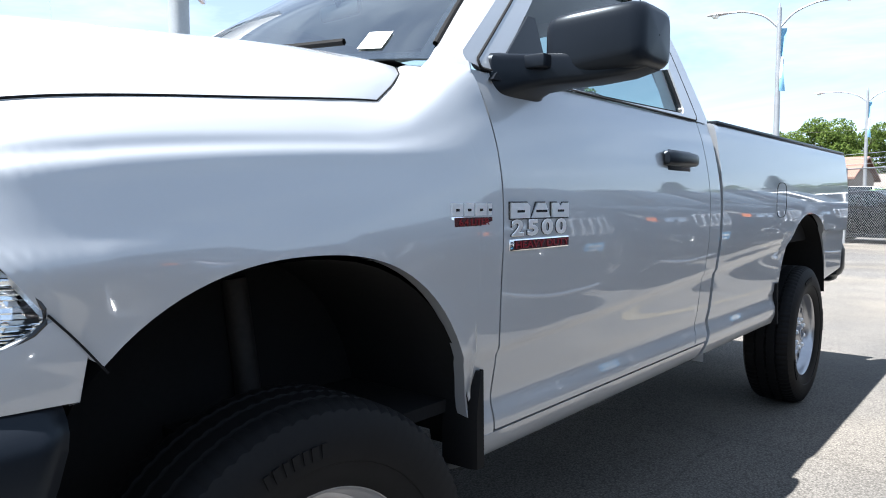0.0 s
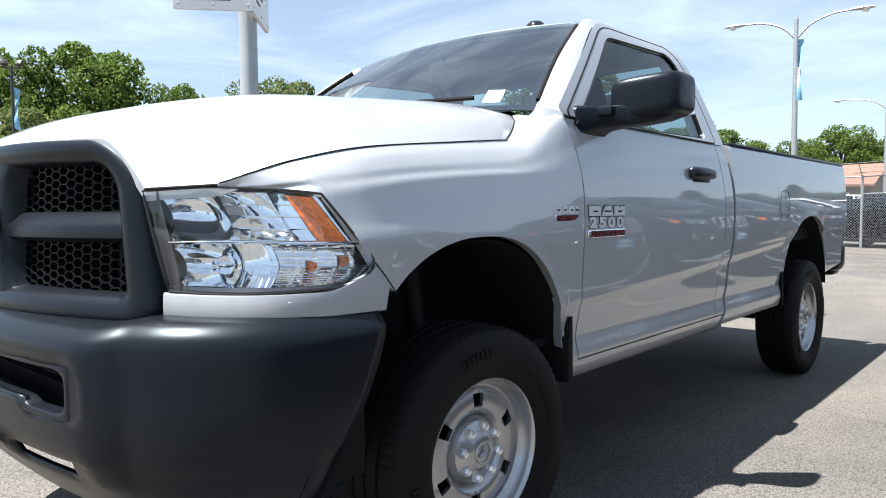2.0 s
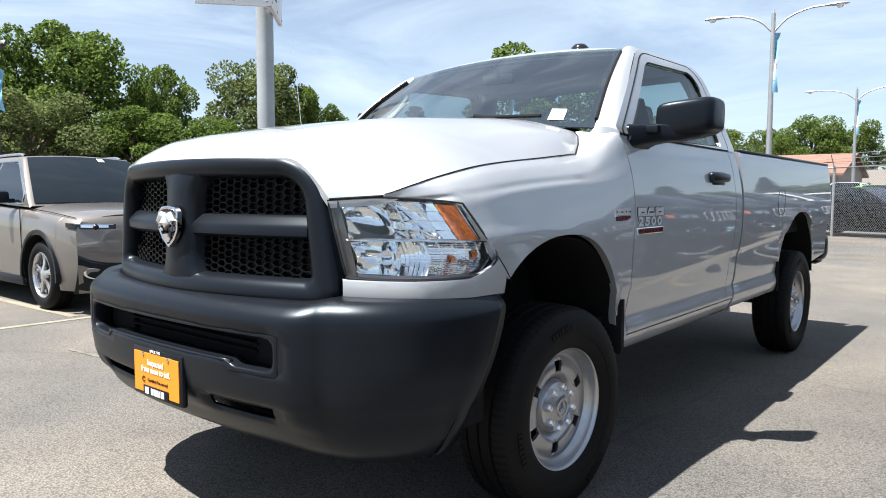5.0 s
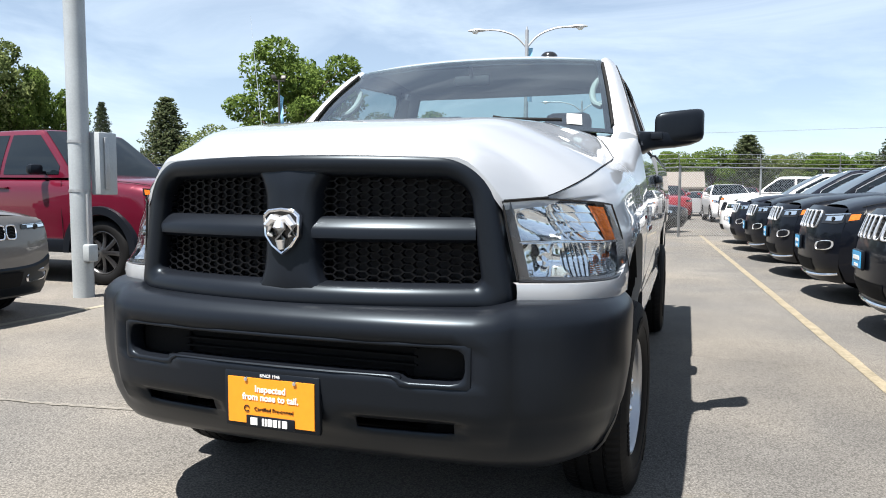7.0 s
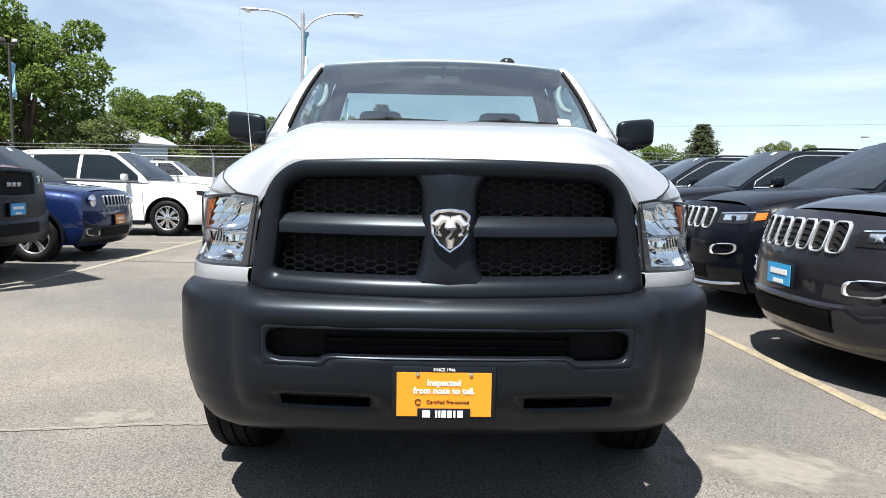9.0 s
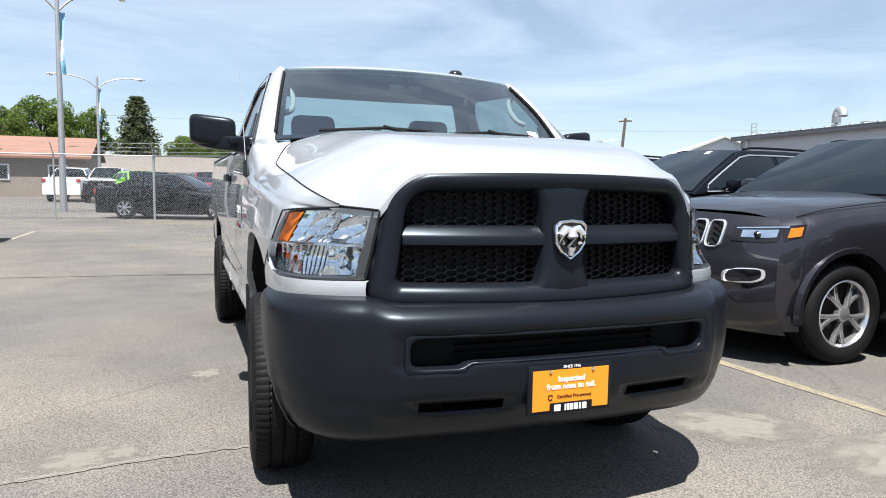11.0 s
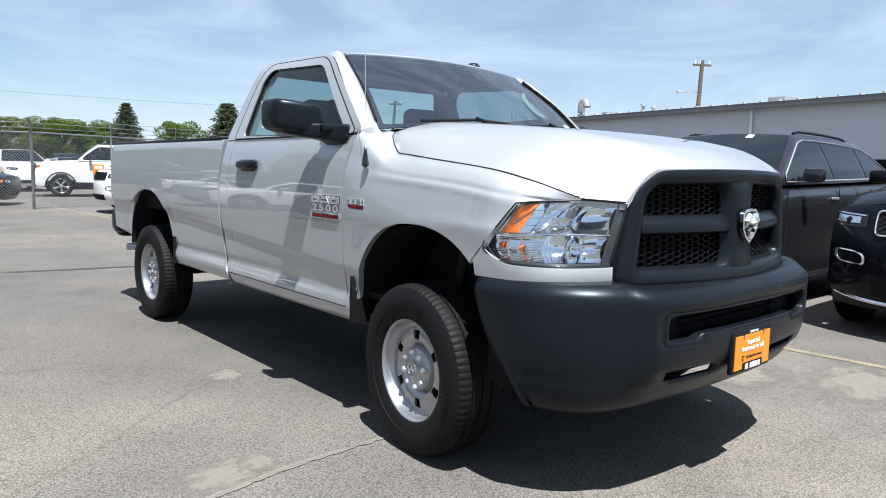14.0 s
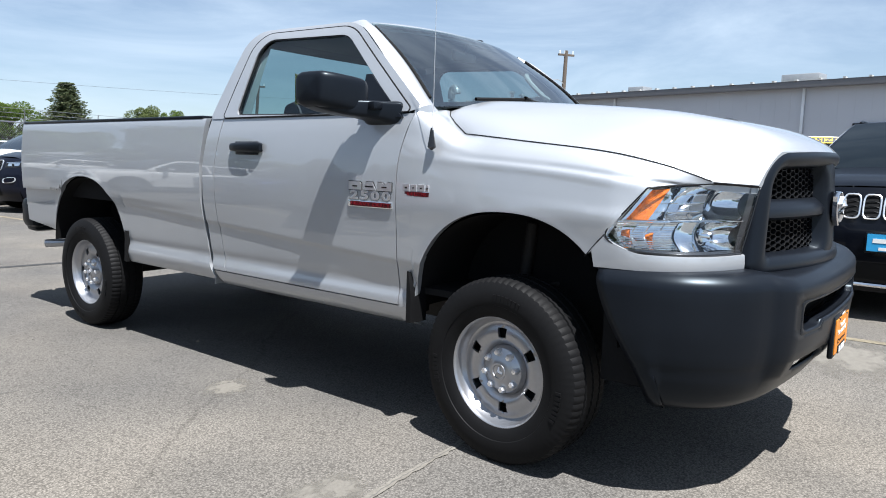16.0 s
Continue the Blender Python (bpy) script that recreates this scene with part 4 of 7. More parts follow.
both("arch_flap", flare_flap, RUBBER, truck, "black plastic flap behind the wheel arch")
flare_flap = Geo().grid([[(x, y + dy, z) for x, dy in ((0.945, 0), (0.972, 0), (0.974, 0.008), (0.965, 0.05), (0.90, 0.06))] for y, z in ((2.975, 0.74), (2.975, 0.68), (2.982, 0.60), (2.99, 0.53))])
both("arch_flap", flare_flap, MATT_BLACK, truck, "black plastic lip at the rear arch")
flap = Geo().grid([[(x, 0.485 + 0.028 * t + 0.02 * (x - 0.8), lerp(0.70, 0.545, t)) for x in np.linspace(0.80, 0.955, 5)] for t in np.linspace(0, 1, 5)])
both("mud_flap", flap, RUBBER, truck, "black mud flap")
under = Geo()
for s in (1, -1):
    under.box((s * 0.42, 1.75, 0.50), (0.09, 5.0, 0.15), 0.01)
under.box((0, 1.6, 0.60), (1.5, 1.0, 0.05)).box((0, 0.0, 0.55), (0.7, 1.6, 0.2), 0.05).box((0, 1.0, 0.47), (0.45, 1.3, 0.2), 0.06).box((0, 3.3, 0.66), (1.5, 2.4, 0.05))
for y in (-0.55, 1.9, 2.9, 4.3):
    under.box((0, y, 0.50), (0.9, 0.09, 0.11), 0.02)
part("chassis", under, RUST, truck, "dark steel chassis")
for yc in (0.0, 3.569):
    axle = Geo().rod((-0.86, yc, 0.391), (0.86, yc, 0.391), 0.045, n=12)
    axle.lathe([(-0.13, 0.0), (-0.12, 0.09), (-0.05, 0.15), (0.05, 0.15), (0.12, 0.09), (0.13, 0.0)], (0.25 if yc < 1 else 0, yc, 0.391), 18, "y")
    part("axle", axle, RUST, truck)
    for s in (1, -1):
        sp = Geo()
        if yc < 1:
            sp.tube([(s * 0.5 + 0.06 * math.cos(a), yc + 0.06 * math.sin(a), 0.44 + 0.012 * a) for a in np.linspace(0, 24, 90)], 0.011, 6)
            sp.rod((s * 0.58, yc + 0.16, 0.40), (s * 0.56, yc + 0.10, 0.98), 0.03)
        else:
            sp.tube([(s * 0.52, yc + u * 0.75, 0.47 + 0.10 * u * u) for u in np.linspace(-1, 1, 11)], 0.03, 6)
            sp.rod((s * 0.45, yc + 0.14, 0.35), (s * 0.40, yc + 0.4, 0.72), 0.028)
        part("spring", sp, RUST, truck)
part("drive_shaft", Geo().rod((0.1, 1.3, 0.46), (0.0, 3.45, 0.40), 0.04), RUST, truck)
part("fuel_tank", Geo().box((0.56, 2.4, 0.56), (0.34, 1.0, 0.22), 0.06), MATT_BLACK, truck)
pipe = Geo().tube(spline([(-0.30, 1.5, 0.45), (-0.35, 2.9, 0.45), (-0.55, 3.3, 0.62), (-0.60, 3.9, 0.62), (-0.70, 4.2, 0.54), (-0.90, 4.40, 0.52)], 40), 0.032, 10)
pipe.rod((-0.32, 2.0, 0.45), (-0.33, 2.6, 0.45), 0.10, n=16)
part("exhaust", pipe, STEEL, truck, "steel exhaust pipe")
floor_pan = Geo().box((0, 0.95, 0.66), (1.78, 2.05, 0.03))
part("floor_pan", floor_pan, MATT_BLACK, truck)
for s in (1, -1):
    part("door_core", Geo().box((s * 0.90, 1.29, 1.02), (0.04, 1.40, 0.80)), MATT_BLACK, truck)
    part("hinge_pillar", Geo().box((s * 0.86, 0.53, 1.0), (0.1, 0.10, 0.75)), MATT_BLACK, truck)
    part("inner_fender", Geo().box((s * 0.72, -0.1, 1.15), (0.05, 1.2, 0.25)), MATT_BLACK, truck)
# Unseen tray and engine-bay box, added to stop sun leaking under the nose.
part("sun_leak_tray", Geo().box((0, -0.64, 0.47), (1.34, 0.52, 0.02), 0.008), MATT_BLACK, truck)
part("engine_sun_block", Geo().box((0, -0.2, 0.93), (1.05, 1.1, 0.70), 0.03), MATT_BLACK, truck)
part("bulkhead", Geo().box((0, 0.50, 1.05), (1.7, 0.03, 0.85)), MATT_BLACK, truck)
part("radiator", Geo().box((0, -0.78, 0.80), (1.22, 0.05, 0.72)), MATT_BLACK, truck)

# bed
def bed_bottom(y):
    if abs(y - 3.548) < 0.54:
        return max(arch_z(y, *ARCHES[1]), 0.53 if y < 3.569 else 0.66)
    return 0.53 if y < 3.569 else 0.66 + 0.10 * (y - 4.06)


ys = np.concatenate([np.linspace(2.092, 2.99, 20), 3.548 + 0.54 * np.sin(np.linspace(-1, 1, 37) * math.pi / 2), np.linspace(4.10, 4.555, 10)])
for s in (1, -1):
    g = panel(ys, bed_side, bed_bottom, 90)
    side = part("bed_side", g if s > 0 else g.mirrored(), SILVER, truck)
    rail = Geo().box((s * 0.906, 3.325, 1.473), (0.104, 2.45, 0.020), 0.008)
    part("rail_cap", rail, BLACK_PLASTIC, side, "black bed rail cap")
    part("tail_lamp", Geo().box((s * 0.925, 4.545, 1.16), (0.082, 0.05, 0.42), 0.015), RED_LENS, truck, "red tail lamp")
    part("bumper_end", Geo().box((s * 0.885, 4.60, 0.76), (0.16, 0.21, 0.25), 0.06), BLACK_PLASTIC, truck)
    if s > 0:
        loop = [(0.995, 2.93 + 0.085 * math.copysign(abs(math.cos(a)) ** 0.6, math.cos(a)), 1.16 + 0.085 * math.copysign(abs(math.sin(a)) ** 0.6, math.sin(a))) for a in np.linspace(0, 2 * math.pi, 40, endpoint=False)]
        part("fuel_door", Geo().tube(loop, 0.0016, 5, closed=True), MATT_BLACK, side, "outline of the fuel door")
box_in = Geo().box((0, 3.3, 0.93), (1.74, 2.46, 0.03))
for s in (1, -1):
    box_in.box((s * 0.86, 3.3, 1.19), (0.03, 2.46, 0.54))
    box_in.box((s * 0.72, 3.57, 1.06), (0.25, 1.0, 0.24), 0.05)
box_in.box((0, 2.10, 1.18), (1.84, 0.025, 0.58))
part("bed_liner", box_in, MATT_BLACK, truck, "black bed lining")
gate = Geo().box((0, 4.55, 1.17), (1.62, 0.06, 0.58), 0.02).box((0, 4.585, 1.30), (0.25, 0.02, 0.09), 0.01)
part("tailgate", gate, SILVER, truck)
part("rear_bumper", Geo().box((0, 4.64, 0.70), (1.84, 0.18, 0.20), 0.04), BLACK_PLASTIC, truck)
part("bed_front", Geo().box((0, 2.078, 1.0), (1.84, 0.012, 0.88)), MATT_BLACK, truck)

# door mirrors
def ring(c, half_y, half_z, power=0.5, n=36):
    return [(c[0], c[1] + half_y * math.copysign(abs(math.cos(a)) ** power, math.cos(a)), c[2] + half_z * math.copysign(abs(math.sin(a)) ** power, math.sin(a))) for a in np.linspace(0, 2 * math.pi, n, endpoint=False)]


head_rows = []
for u, k in ((0.0, 0.02), (0.0, 0.62), (0.02, 0.80), (0.06, 0.92), (0.14, 0.985), (0.30, 1.0), (0.50, 1.0), (0.70, 1.0), (0.86, 0.985), (0.94, 0.93), (0.98, 0.83), (1.0, 0.66), (1.0, 0.02)):
    front, rear = 0.712 + 0.072 * u ** 1.6, lerp(0.795, 0.975, u)
    head_rows.append(ring((lerp(1.004, 1.234, u), 0.5 * (front + rear), 1.547 + 0.030 * (u - 0.5)), k * 0.5 * (rear - front), k * 0.080, 0.42))
for s in (1, -1):
    f = (lambda g: g) if s > 0 else (lambda g: g.mirrored())
    mirror = part("door_mirror", f(Geo().grid(head_rows, wrap_v=True)), BLACK_PLASTIC, truck, "large black door mirror")
    arm_rows = [ring((x, y, z), 0.5 * sy, 0.5 * sz, 0.38, 28) for x, y, z, sy, sz in (
        (0.905, 0.690, 1.462, 0.25, 0.118), (0.945, 0.690, 1.462, 0.235, 0.112), (0.962, 0.692, 1.466, 0.185, 0.100), (0.985, 0.715, 1.474, 0.15, 0.088), (1.03, 0.755, 1.481, 0.125, 0.080),
        (1.10, 0.800, 1.484, 0.12, 0.072), (1.17, 0.845, 1.492, 0.12, 0.060), (1.215, 0.885, 1.505, 0.10, 0.046), (1.225, 0.89, 1.51, 0.02, 0.01))]
    arm = part("mirror_arm", f(Geo().grid(arm_rows, wrap_v=True)), BLACK_PLASTIC, mirror)
    part("hinge_cover", f(Geo().box((1.003, 0.668, 1.494), (0.085, 0.040, 0.034), 0.006)), BLACK_PLASTIC, arm)
    sail = Geo()
    tri = [(0.560, 1.445), (0.815, 1.655), (0.850, 1.655), (0.830, 1.445)]
    sail.add([(cab_x(z) + o, y, z) for o in (0.010, -0.02) for y, z in tri], [(0, 1, 2, 3), (4, 7, 6, 5), (0, 4, 5, 1), (1, 5, 6, 2), (2, 6, 7, 3), (3, 7, 4, 0)])
    part("sail_panel", f(sail), BLACK_PLASTIC, mirror)
    part("mirror_glass", f(Geo().grid([[(lerp(1.02, 1.22, u), lerp(0.812, 0.969, u) + 0.004, 1.547 + 0.030 * (u - 0.5) + v * 0.068) for u in (0, 1)] for v in (-1, 1)])), CHROME, mirror, "mirror glass")

# aerial on the passenger fender
aerial = Geo().lathe([(1.300, 0.004), (1.312, 0.019), (1.35, 0.013), (1.395, 0.006)], (-0.984, 0.365, 0), 12, "z")
aer = part("aerial", aerial, GLOSS_BLACK, truck, "black aerial base with a thin mast")
part("mast", Geo().rod((-0.986, 0.360, 1.38), (-1.032, 0.312, 2.14), 0.0019, 0.0009, n=6), SATIN, aer)

# badges on fender and doors
def prism(s, outline, x0, x1, y0, z0, flip=1):
    """A flat shape in the door's plane, (along, up) pairs, drawn out from x0 to x1."""
    k = len(outline)
    pts = [(s * x, y0 + flip * u, z0 + v) for x in (x0, x1) for u, v in outline]
    faces = [tuple(range(k)), tuple(range(2 * k - 1, k - 1, -1))] + [(i, (i + 1) % k, k + (i + 1) % k, k + i) for i in range(k)]
    return Geo().add(pts, faces)


def grown(outline, d):
    cu, cv = sum(p[0] for p in outline) / len(outline), sum(p[1] for p in outline) / len(outline)
    return [(u + math.copysign(d, u - cu), v + math.copysign(d, v - cv)) for u, v in outline]


BLOCKS = [[(-0.041, -0.019), (-0.041, 0.019), (0.030, 0.019), (0.041, 0.010), (0.041, -0.019)], [(-0.043, -0.019), (-0.018, 0.019), (0.018, 0.019), (0.043, -0.019)],
          [(-0.042, -0.019), (-0.042, 0.019), (-0.012, 0.019), (0.0, 0.008), (0.012, 0.019), (0.042, 0.019), (0.042, -0.019)]]
SMALL = [[(-w, -0.014), (-w, 0.014), (w, 0.014), (w, -0.014)] for w in (0.018, 0.016, 0.020, 0.006)]
BADGE_DARK = mat("dark enamel", (0.045, 0.006, 0.008), 0.25, var=0.05)
for s in (1, -1):
    m = Matrix(((0, 0, s, s * 0.994), (s, 0, 0, 0), (0, 1, 0, 0), (0, 0, 0, 1)))
    at = lambda y, z, x=0.994: Matrix.Translation((s * (x - 0.994), y, z)) @ m
    mid = 0.722
    strip = Geo().box((s * 0.992, mid, 1.047), (0.008, 0.278, 0.030), 0.003)
    badge = part("badge", strip, CHROME, truck, "chrome badge blocks over chrome numerals")
    for u, shape in zip((-0.094, 0.0, 0.094), BLOCKS):
        part("outline", prism(s, grown(shape, 0.003), 0.984, 0.9925, mid + s * u, 1.131, s), GLOSS_BLACK, badge, angle=0)
        block = part("block", prism(s, shape, 0.986, 0.9965, mid + s * u, 1.131, s), SATIN, badge, "chrome block", angle=0)
        part("groove", Geo().box((s * 0.9963, mid + s * u, 1.129), (0.002, 0.052 - 0.22 * abs(u), 0.006)), GLOSS_BLACK, block)
    for k, digit in enumerate("2500"):
        spot = at(mid + s * (k - 1.5) * 0.068, 1.086, 0.990) @ Matrix.Diagonal((2.0, 1, 1, 1))
        part("outline", lettering(digit, 0.053, spot, 0.0030, bold=0.0030), GLOSS_BLACK, badge)
        part("numeral", lettering(digit, 0.053, at(0, 0, 0.9935) @ m.inverted() @ spot, 0.0025, bold=0.0012, round_edge=0.0016), SATIN, badge, "chrome numeral")
    part("fill", Geo().box((s * 0.9955, mid + s * 0.006, 1.047), (0.004, 0.256, 0.022)), BADGE_DARK, badge, "dark enamel strip")
    part("inscription", lettering("HEAVY DUTY", 0.024, at(mid + s * 0.006, 1.046, 0.998) @ Matrix.Diagonal((1.75, 1, 1, 1)), 0.0008, bold=0.0004), RED_FILL, badge, "red letters")
    mid = 0.446
    fb = part("fender_badge", Geo().box((s * 0.984, mid, 1.107), (0.008, 0.152, 0.026), 0.002), CHROME, truck, "chrome blocks over a red-lettered strip")
    for u, shape in zip((-0.056, -0.014, 0.030, 0.065), SMALL):
        block = part("block", prism(s, shape, 0.976, 0.990, mid + s * u, 1.135, s), SATIN, fb, "chrome block", angle=0)
        part("groove", Geo().box((s * 0.9898, mid + s * u, 1.134), (0.002, 0.012, 0.006)), GLOSS_BLACK, block)
    part("fill", Geo().box((s * 0.9875, mid + s * 0.004, 1.107), (0.004, 0.138, 0.020)), BADGE_DARK, fb)
    part("inscription", lettering("6.4 LITER", 0.021, at(mid + s * 0.004, 1.106, 0.990) @ Matrix.Diagonal((1.35, 1, 1, 1)), 0.0008, bold=0.0003), RED_FILL, fb, "red letters")

# cab interior
cabin = part("dashboard", Geo().grid([[(u * 0.80, y + 0.10 * u * u, z) for u in np.linspace(-1, 1, 13)] for y, z in ((0.40, 1.47), (0.55, 1.475), (0.70, 1.46), (0.80, 1.40), (0.82, 1.20), (0.78, 1.0))]), DASH, truck, "dark dashboard")
part("paper", Geo().grid([[(x, y + 0.0, 1.49 + 0.012 * math.sin(9 * x)) for x in np.linspace(-0.30, 0.06, 6)] for y in np.linspace(0.42, 0.58, 4)]), PAPER, cabin, "white papers on the dashboard")
wheel_c = Vector((0.38, 0.95, 1.36))
tilt = Matrix.Rotation(radians(-62), 3, "X")
sw = Geo().tube([wheel_c + tilt @ Vector((0.19 * math.cos(a), 0.19 * math.sin(a), 0)) for a in np.linspace(0, 2 * math.pi, 30, endpoint=False)], 0.015, 8, closed=True)
for a in (0.1, math.pi - 0.1, -math.pi / 2):
    sw.rod(wheel_c, wheel_c + tilt @ Vector((0.18 * math.cos(a), 0.18 * math.sin(a), 0)), 0.016, n=6)
sw.rod(wheel_c + tilt @ Vector((0, 0, 0.02)), wheel_c + tilt @ Vector((0, 0, -0.25)), 0.05, n=12)
part("steering_wheel", sw, DASH, truck, "dark steering wheel")
for x in (-0.42, 0.42):
    seat = Geo().box((x, 1.32, 1.05), (0.54, 0.52, 0.16), 0.05).box((x, 1.62, 1.33), (0.54, 0.16, 0.50), 0.06, Matrix.Rotation(radians(-12), 3, "X"))
    so = part("seat", seat, SEAT_CLOTH, truck, "dark grey cloth seat")
    part("headrest", Geo().box((x, 1.70, 1.655), (0.30, 0.11, 0.17), 0.05), SEAT_CLOTH, so)
part("centre_seat", Geo().box((0, 1.45, 1.12), (0.26, 0.60, 0.26), 0.05).box((0, 1.64, 1.34), (0.26, 0.14, 0.36), 0.05), SEAT_CLOTH, truck)
trim = Geo()
for s in (1, -1):
    rows = [[(s * (lerp(a[0], b[0], t) - 0.03), lerp(a[1], b[1], t) + 0.03, lerp(a[2], b[2], t)) for t in (0, 0.5, 1)] for a, b in zip(GLASS_EDGE, OUT_EDGE)]
    trim.grid(rows)
    trim.grid([[(s * (cab_x(z) - 0.04), y, z) for y in (1.72, 1.80, 1.90)] for z in (1.46, 1.65, 1.88)])
    trim.grid([[(s * 0.895, y, z) for y in (0.60, 1.2, 1.95)] for z in (0.7, 1.1, 1.455)])
trim.grid([[(u * 0.66, y, z) for u in (-1, -0.5, 0, 0.5, 1)] for y, z in ((0.99, 1.93), (1.3, 1.945), (1.78, 1.91))])
part("cab_trim", trim, TRIM_GREY, truck, "grey cab trim and headlining")
grab = Geo()
for s in (1, -1):
    grab.tube(spline([(s * 0.74, 0.78, 1.66), (s * 0.70, 0.80, 1.68), (s * 0.68, 0.86, 1.74), (s * 0.69, 0.92, 1.80), (s * 0.72, 0.94, 1.83)], 14), 0.016, 8)
part("grab_handle", grab, TRIM_GREY, truck)
rv = Geo().box((0, 0.93, 1.85), (0.21, 0.03, 0.06), 0.015).rod((0, 0.93, 1.85), (0, 0.90, 1.92), 0.012)
part("rear_view_mirror", rv, DASH, truck, "dark rear-view mirror")
k = windscreen_row(0.17)
e = [np.array(windscreen_row(t)[i]) for t in (0.10, 0.24) for i in (20, 21)]
sticker = Geo()
a0, a1 = windscreen_row(0.06), windscreen_row(0.17)
sticker.add([np.array(p) + np.array((0, -0.003, 0.003)) for p in (a0[21], a0[22], a1[22], a1[21])], [(0, 1, 2, 3)])
part("window_sticker", sticker, PAPER, truck, "white paper sticker on the windscreen")


# ---- other vehicles: nose at y = 0, tail at y = length, x across ----
def paint(name, colour, metal=0.0, rough=0.35, coat=1.0):
    return mat(name, colour, rough, metal, coat, var=0.04, scale=2, fine=700, coat_rough=0.02, spec=0.1)


def alloy_meshes(radius, spokes, kind):
    rt, rr = radius, radius * 0.66
    w = 0.235
    tyre = Geo().lathe([(-w + 0.02, rr), (-w, rr + 0.03), (-w, rt - 0.05), (-w + 0.025, rt - 0.012), (-w + 0.05, rt), (-w * 0.66, rt), (-w * 0.66, rt - 0.008), (-w * 0.6, rt - 0.008), (-w * 0.6, rt),
                        (-w * 0.4, rt), (-w * 0.4, rt - 0.008), (-w * 0.34, rt - 0.008), (-w * 0.34, rt), (-0.05, rt), (-0.025, rt - 0.012), (0.0, rt - 0.05), (0.0, rr + 0.03), (-0.02, rr)], (0, 0, 0), 40)
    rim = Geo().lathe([(-w + 0.02, rr * 0.94), (-0.06, rr * 0.93), (-0.03, rr * 0.97), (-0.016, rr + 0.002), (-0.012, rr - 0.006), (-0.03, rr - 0.02)], (0, 0, 0), 40)
    spoke = Geo()
    for side in ((0,) if kind == "plain" else (-1, 1)):
        a = side * (0.30 if kind == "twin" else 0.16)
        rows = []
        for t in np.linspace(0, 1, 6):
            r = lerp(0.05, rr - 0.012, t)
            wd = {"split": lerp(0.026, 0.014, t), "twin": lerp(0.015, 0.019, t), "plain": lerp(0.026, 0.028, t)}[kind]
            off = a * t * r * 0.9
            d = -0.02 - 0.022 * math.sin(math.pi * t * 0.8)
            rows.append([(d - 0.03, off - wd, r), (d - 0.004, off - wd, r), (d, off - wd * 0.6, r), (d, off + wd * 0.6, r), (d - 0.004, off + wd, r), (d - 0.03, off + wd, r)])
        spoke.grid(rows)
    hub = Geo().lathe([(-0.06, 0.062), (-0.022, 0.058), (-0.014, 0.042), (-0.014, 0.0)], (0, 0, 0), 20)
    well = Geo().lathe([(-0.10, 0.0), (-0.10, rr * 0.93)], (0, 0, 0), 28)
    return {k: g.mesh(k) for k, g in (("tyre", tyre), ("rim", rim), ("spoke", spoke), ("hub", hub), ("brake_disc", well))}


ALLOY = mat("bright alloy", (0.55, 0.55, 0.56), 0.22, 0.85, 0.4, var=0.06)
DARK_ALLOY = mat("dark alloy", (0.03, 0.03, 0.032), 0.3, 0.5, 0.5, var=0.06)
wheel_sets = {}


def car_wheel(parent, x, y, radius, spokes=5, kind="split", metal=None):
    key = (radius, spokes, kind)
    if key not in wheel_sets:
        wheel_sets[key] = alloy_meshes(radius, spokes, kind)
    ms = wheel_sets[key]
    metal = metal or ALLOY
    w = new("wheel", ms["rim"])
    if not ms["rim"].materials:
        ms["rim"].materials.append(metal)
    w.parent = parent
    w.matrix_basis = Matrix.Translation((x, y, radius)) @ Matrix.Rotation(0 if x > 0 else math.pi, 4, "Z") @ Matrix.Rotation(y + x, 4, "X")
    part("tyre", ms["tyre"], RUBBER, w)
    part("hub", ms["hub"], metal, w)
    part("brake_disc", ms["brake_disc"], MATT_BLACK, w)
    for k in range(spokes):
        sp = part("spoke", ms["spoke"], metal, w)
        sp.matrix_basis = Matrix.Rotation(2 * math.pi * k / spokes, 4, "X")
    return w


def slot_ring(g, c, wx, wz, depth, thick, face):
    """A rounded ring in the x-z plane, standing on the point face gives for (x, z)."""
    loop = []
    for a in np.linspace(0, 2 * math.pi, 20, endpoint=False):
        loop.append((math.copysign(abs(math.cos(a)) ** 0.5, math.cos(a)), math.copysign(abs(math.sin(a)) ** 0.5, math.sin(a))))
    rows = []
    for k, d in ((1.0, 0.0), (1.0, -depth), (0.93, -depth - 0.004)):
        rows.append([(c[0] + u * wx * k, face(c[0] + u * wx * k, c[1] + v * wz * k) + d, c[1] + v * wz * k) for u, v in loop])
    for d in (-depth, 0.01):
        rows.append([(c[0] + u * (wx - thick), face(c[0] + u * (wx - thick), c[1] + v * (wz - thick)) + d, c[1] + v * (wz - thick)) for u, v in loop])
    g.grid(rows, wrap_v=True)


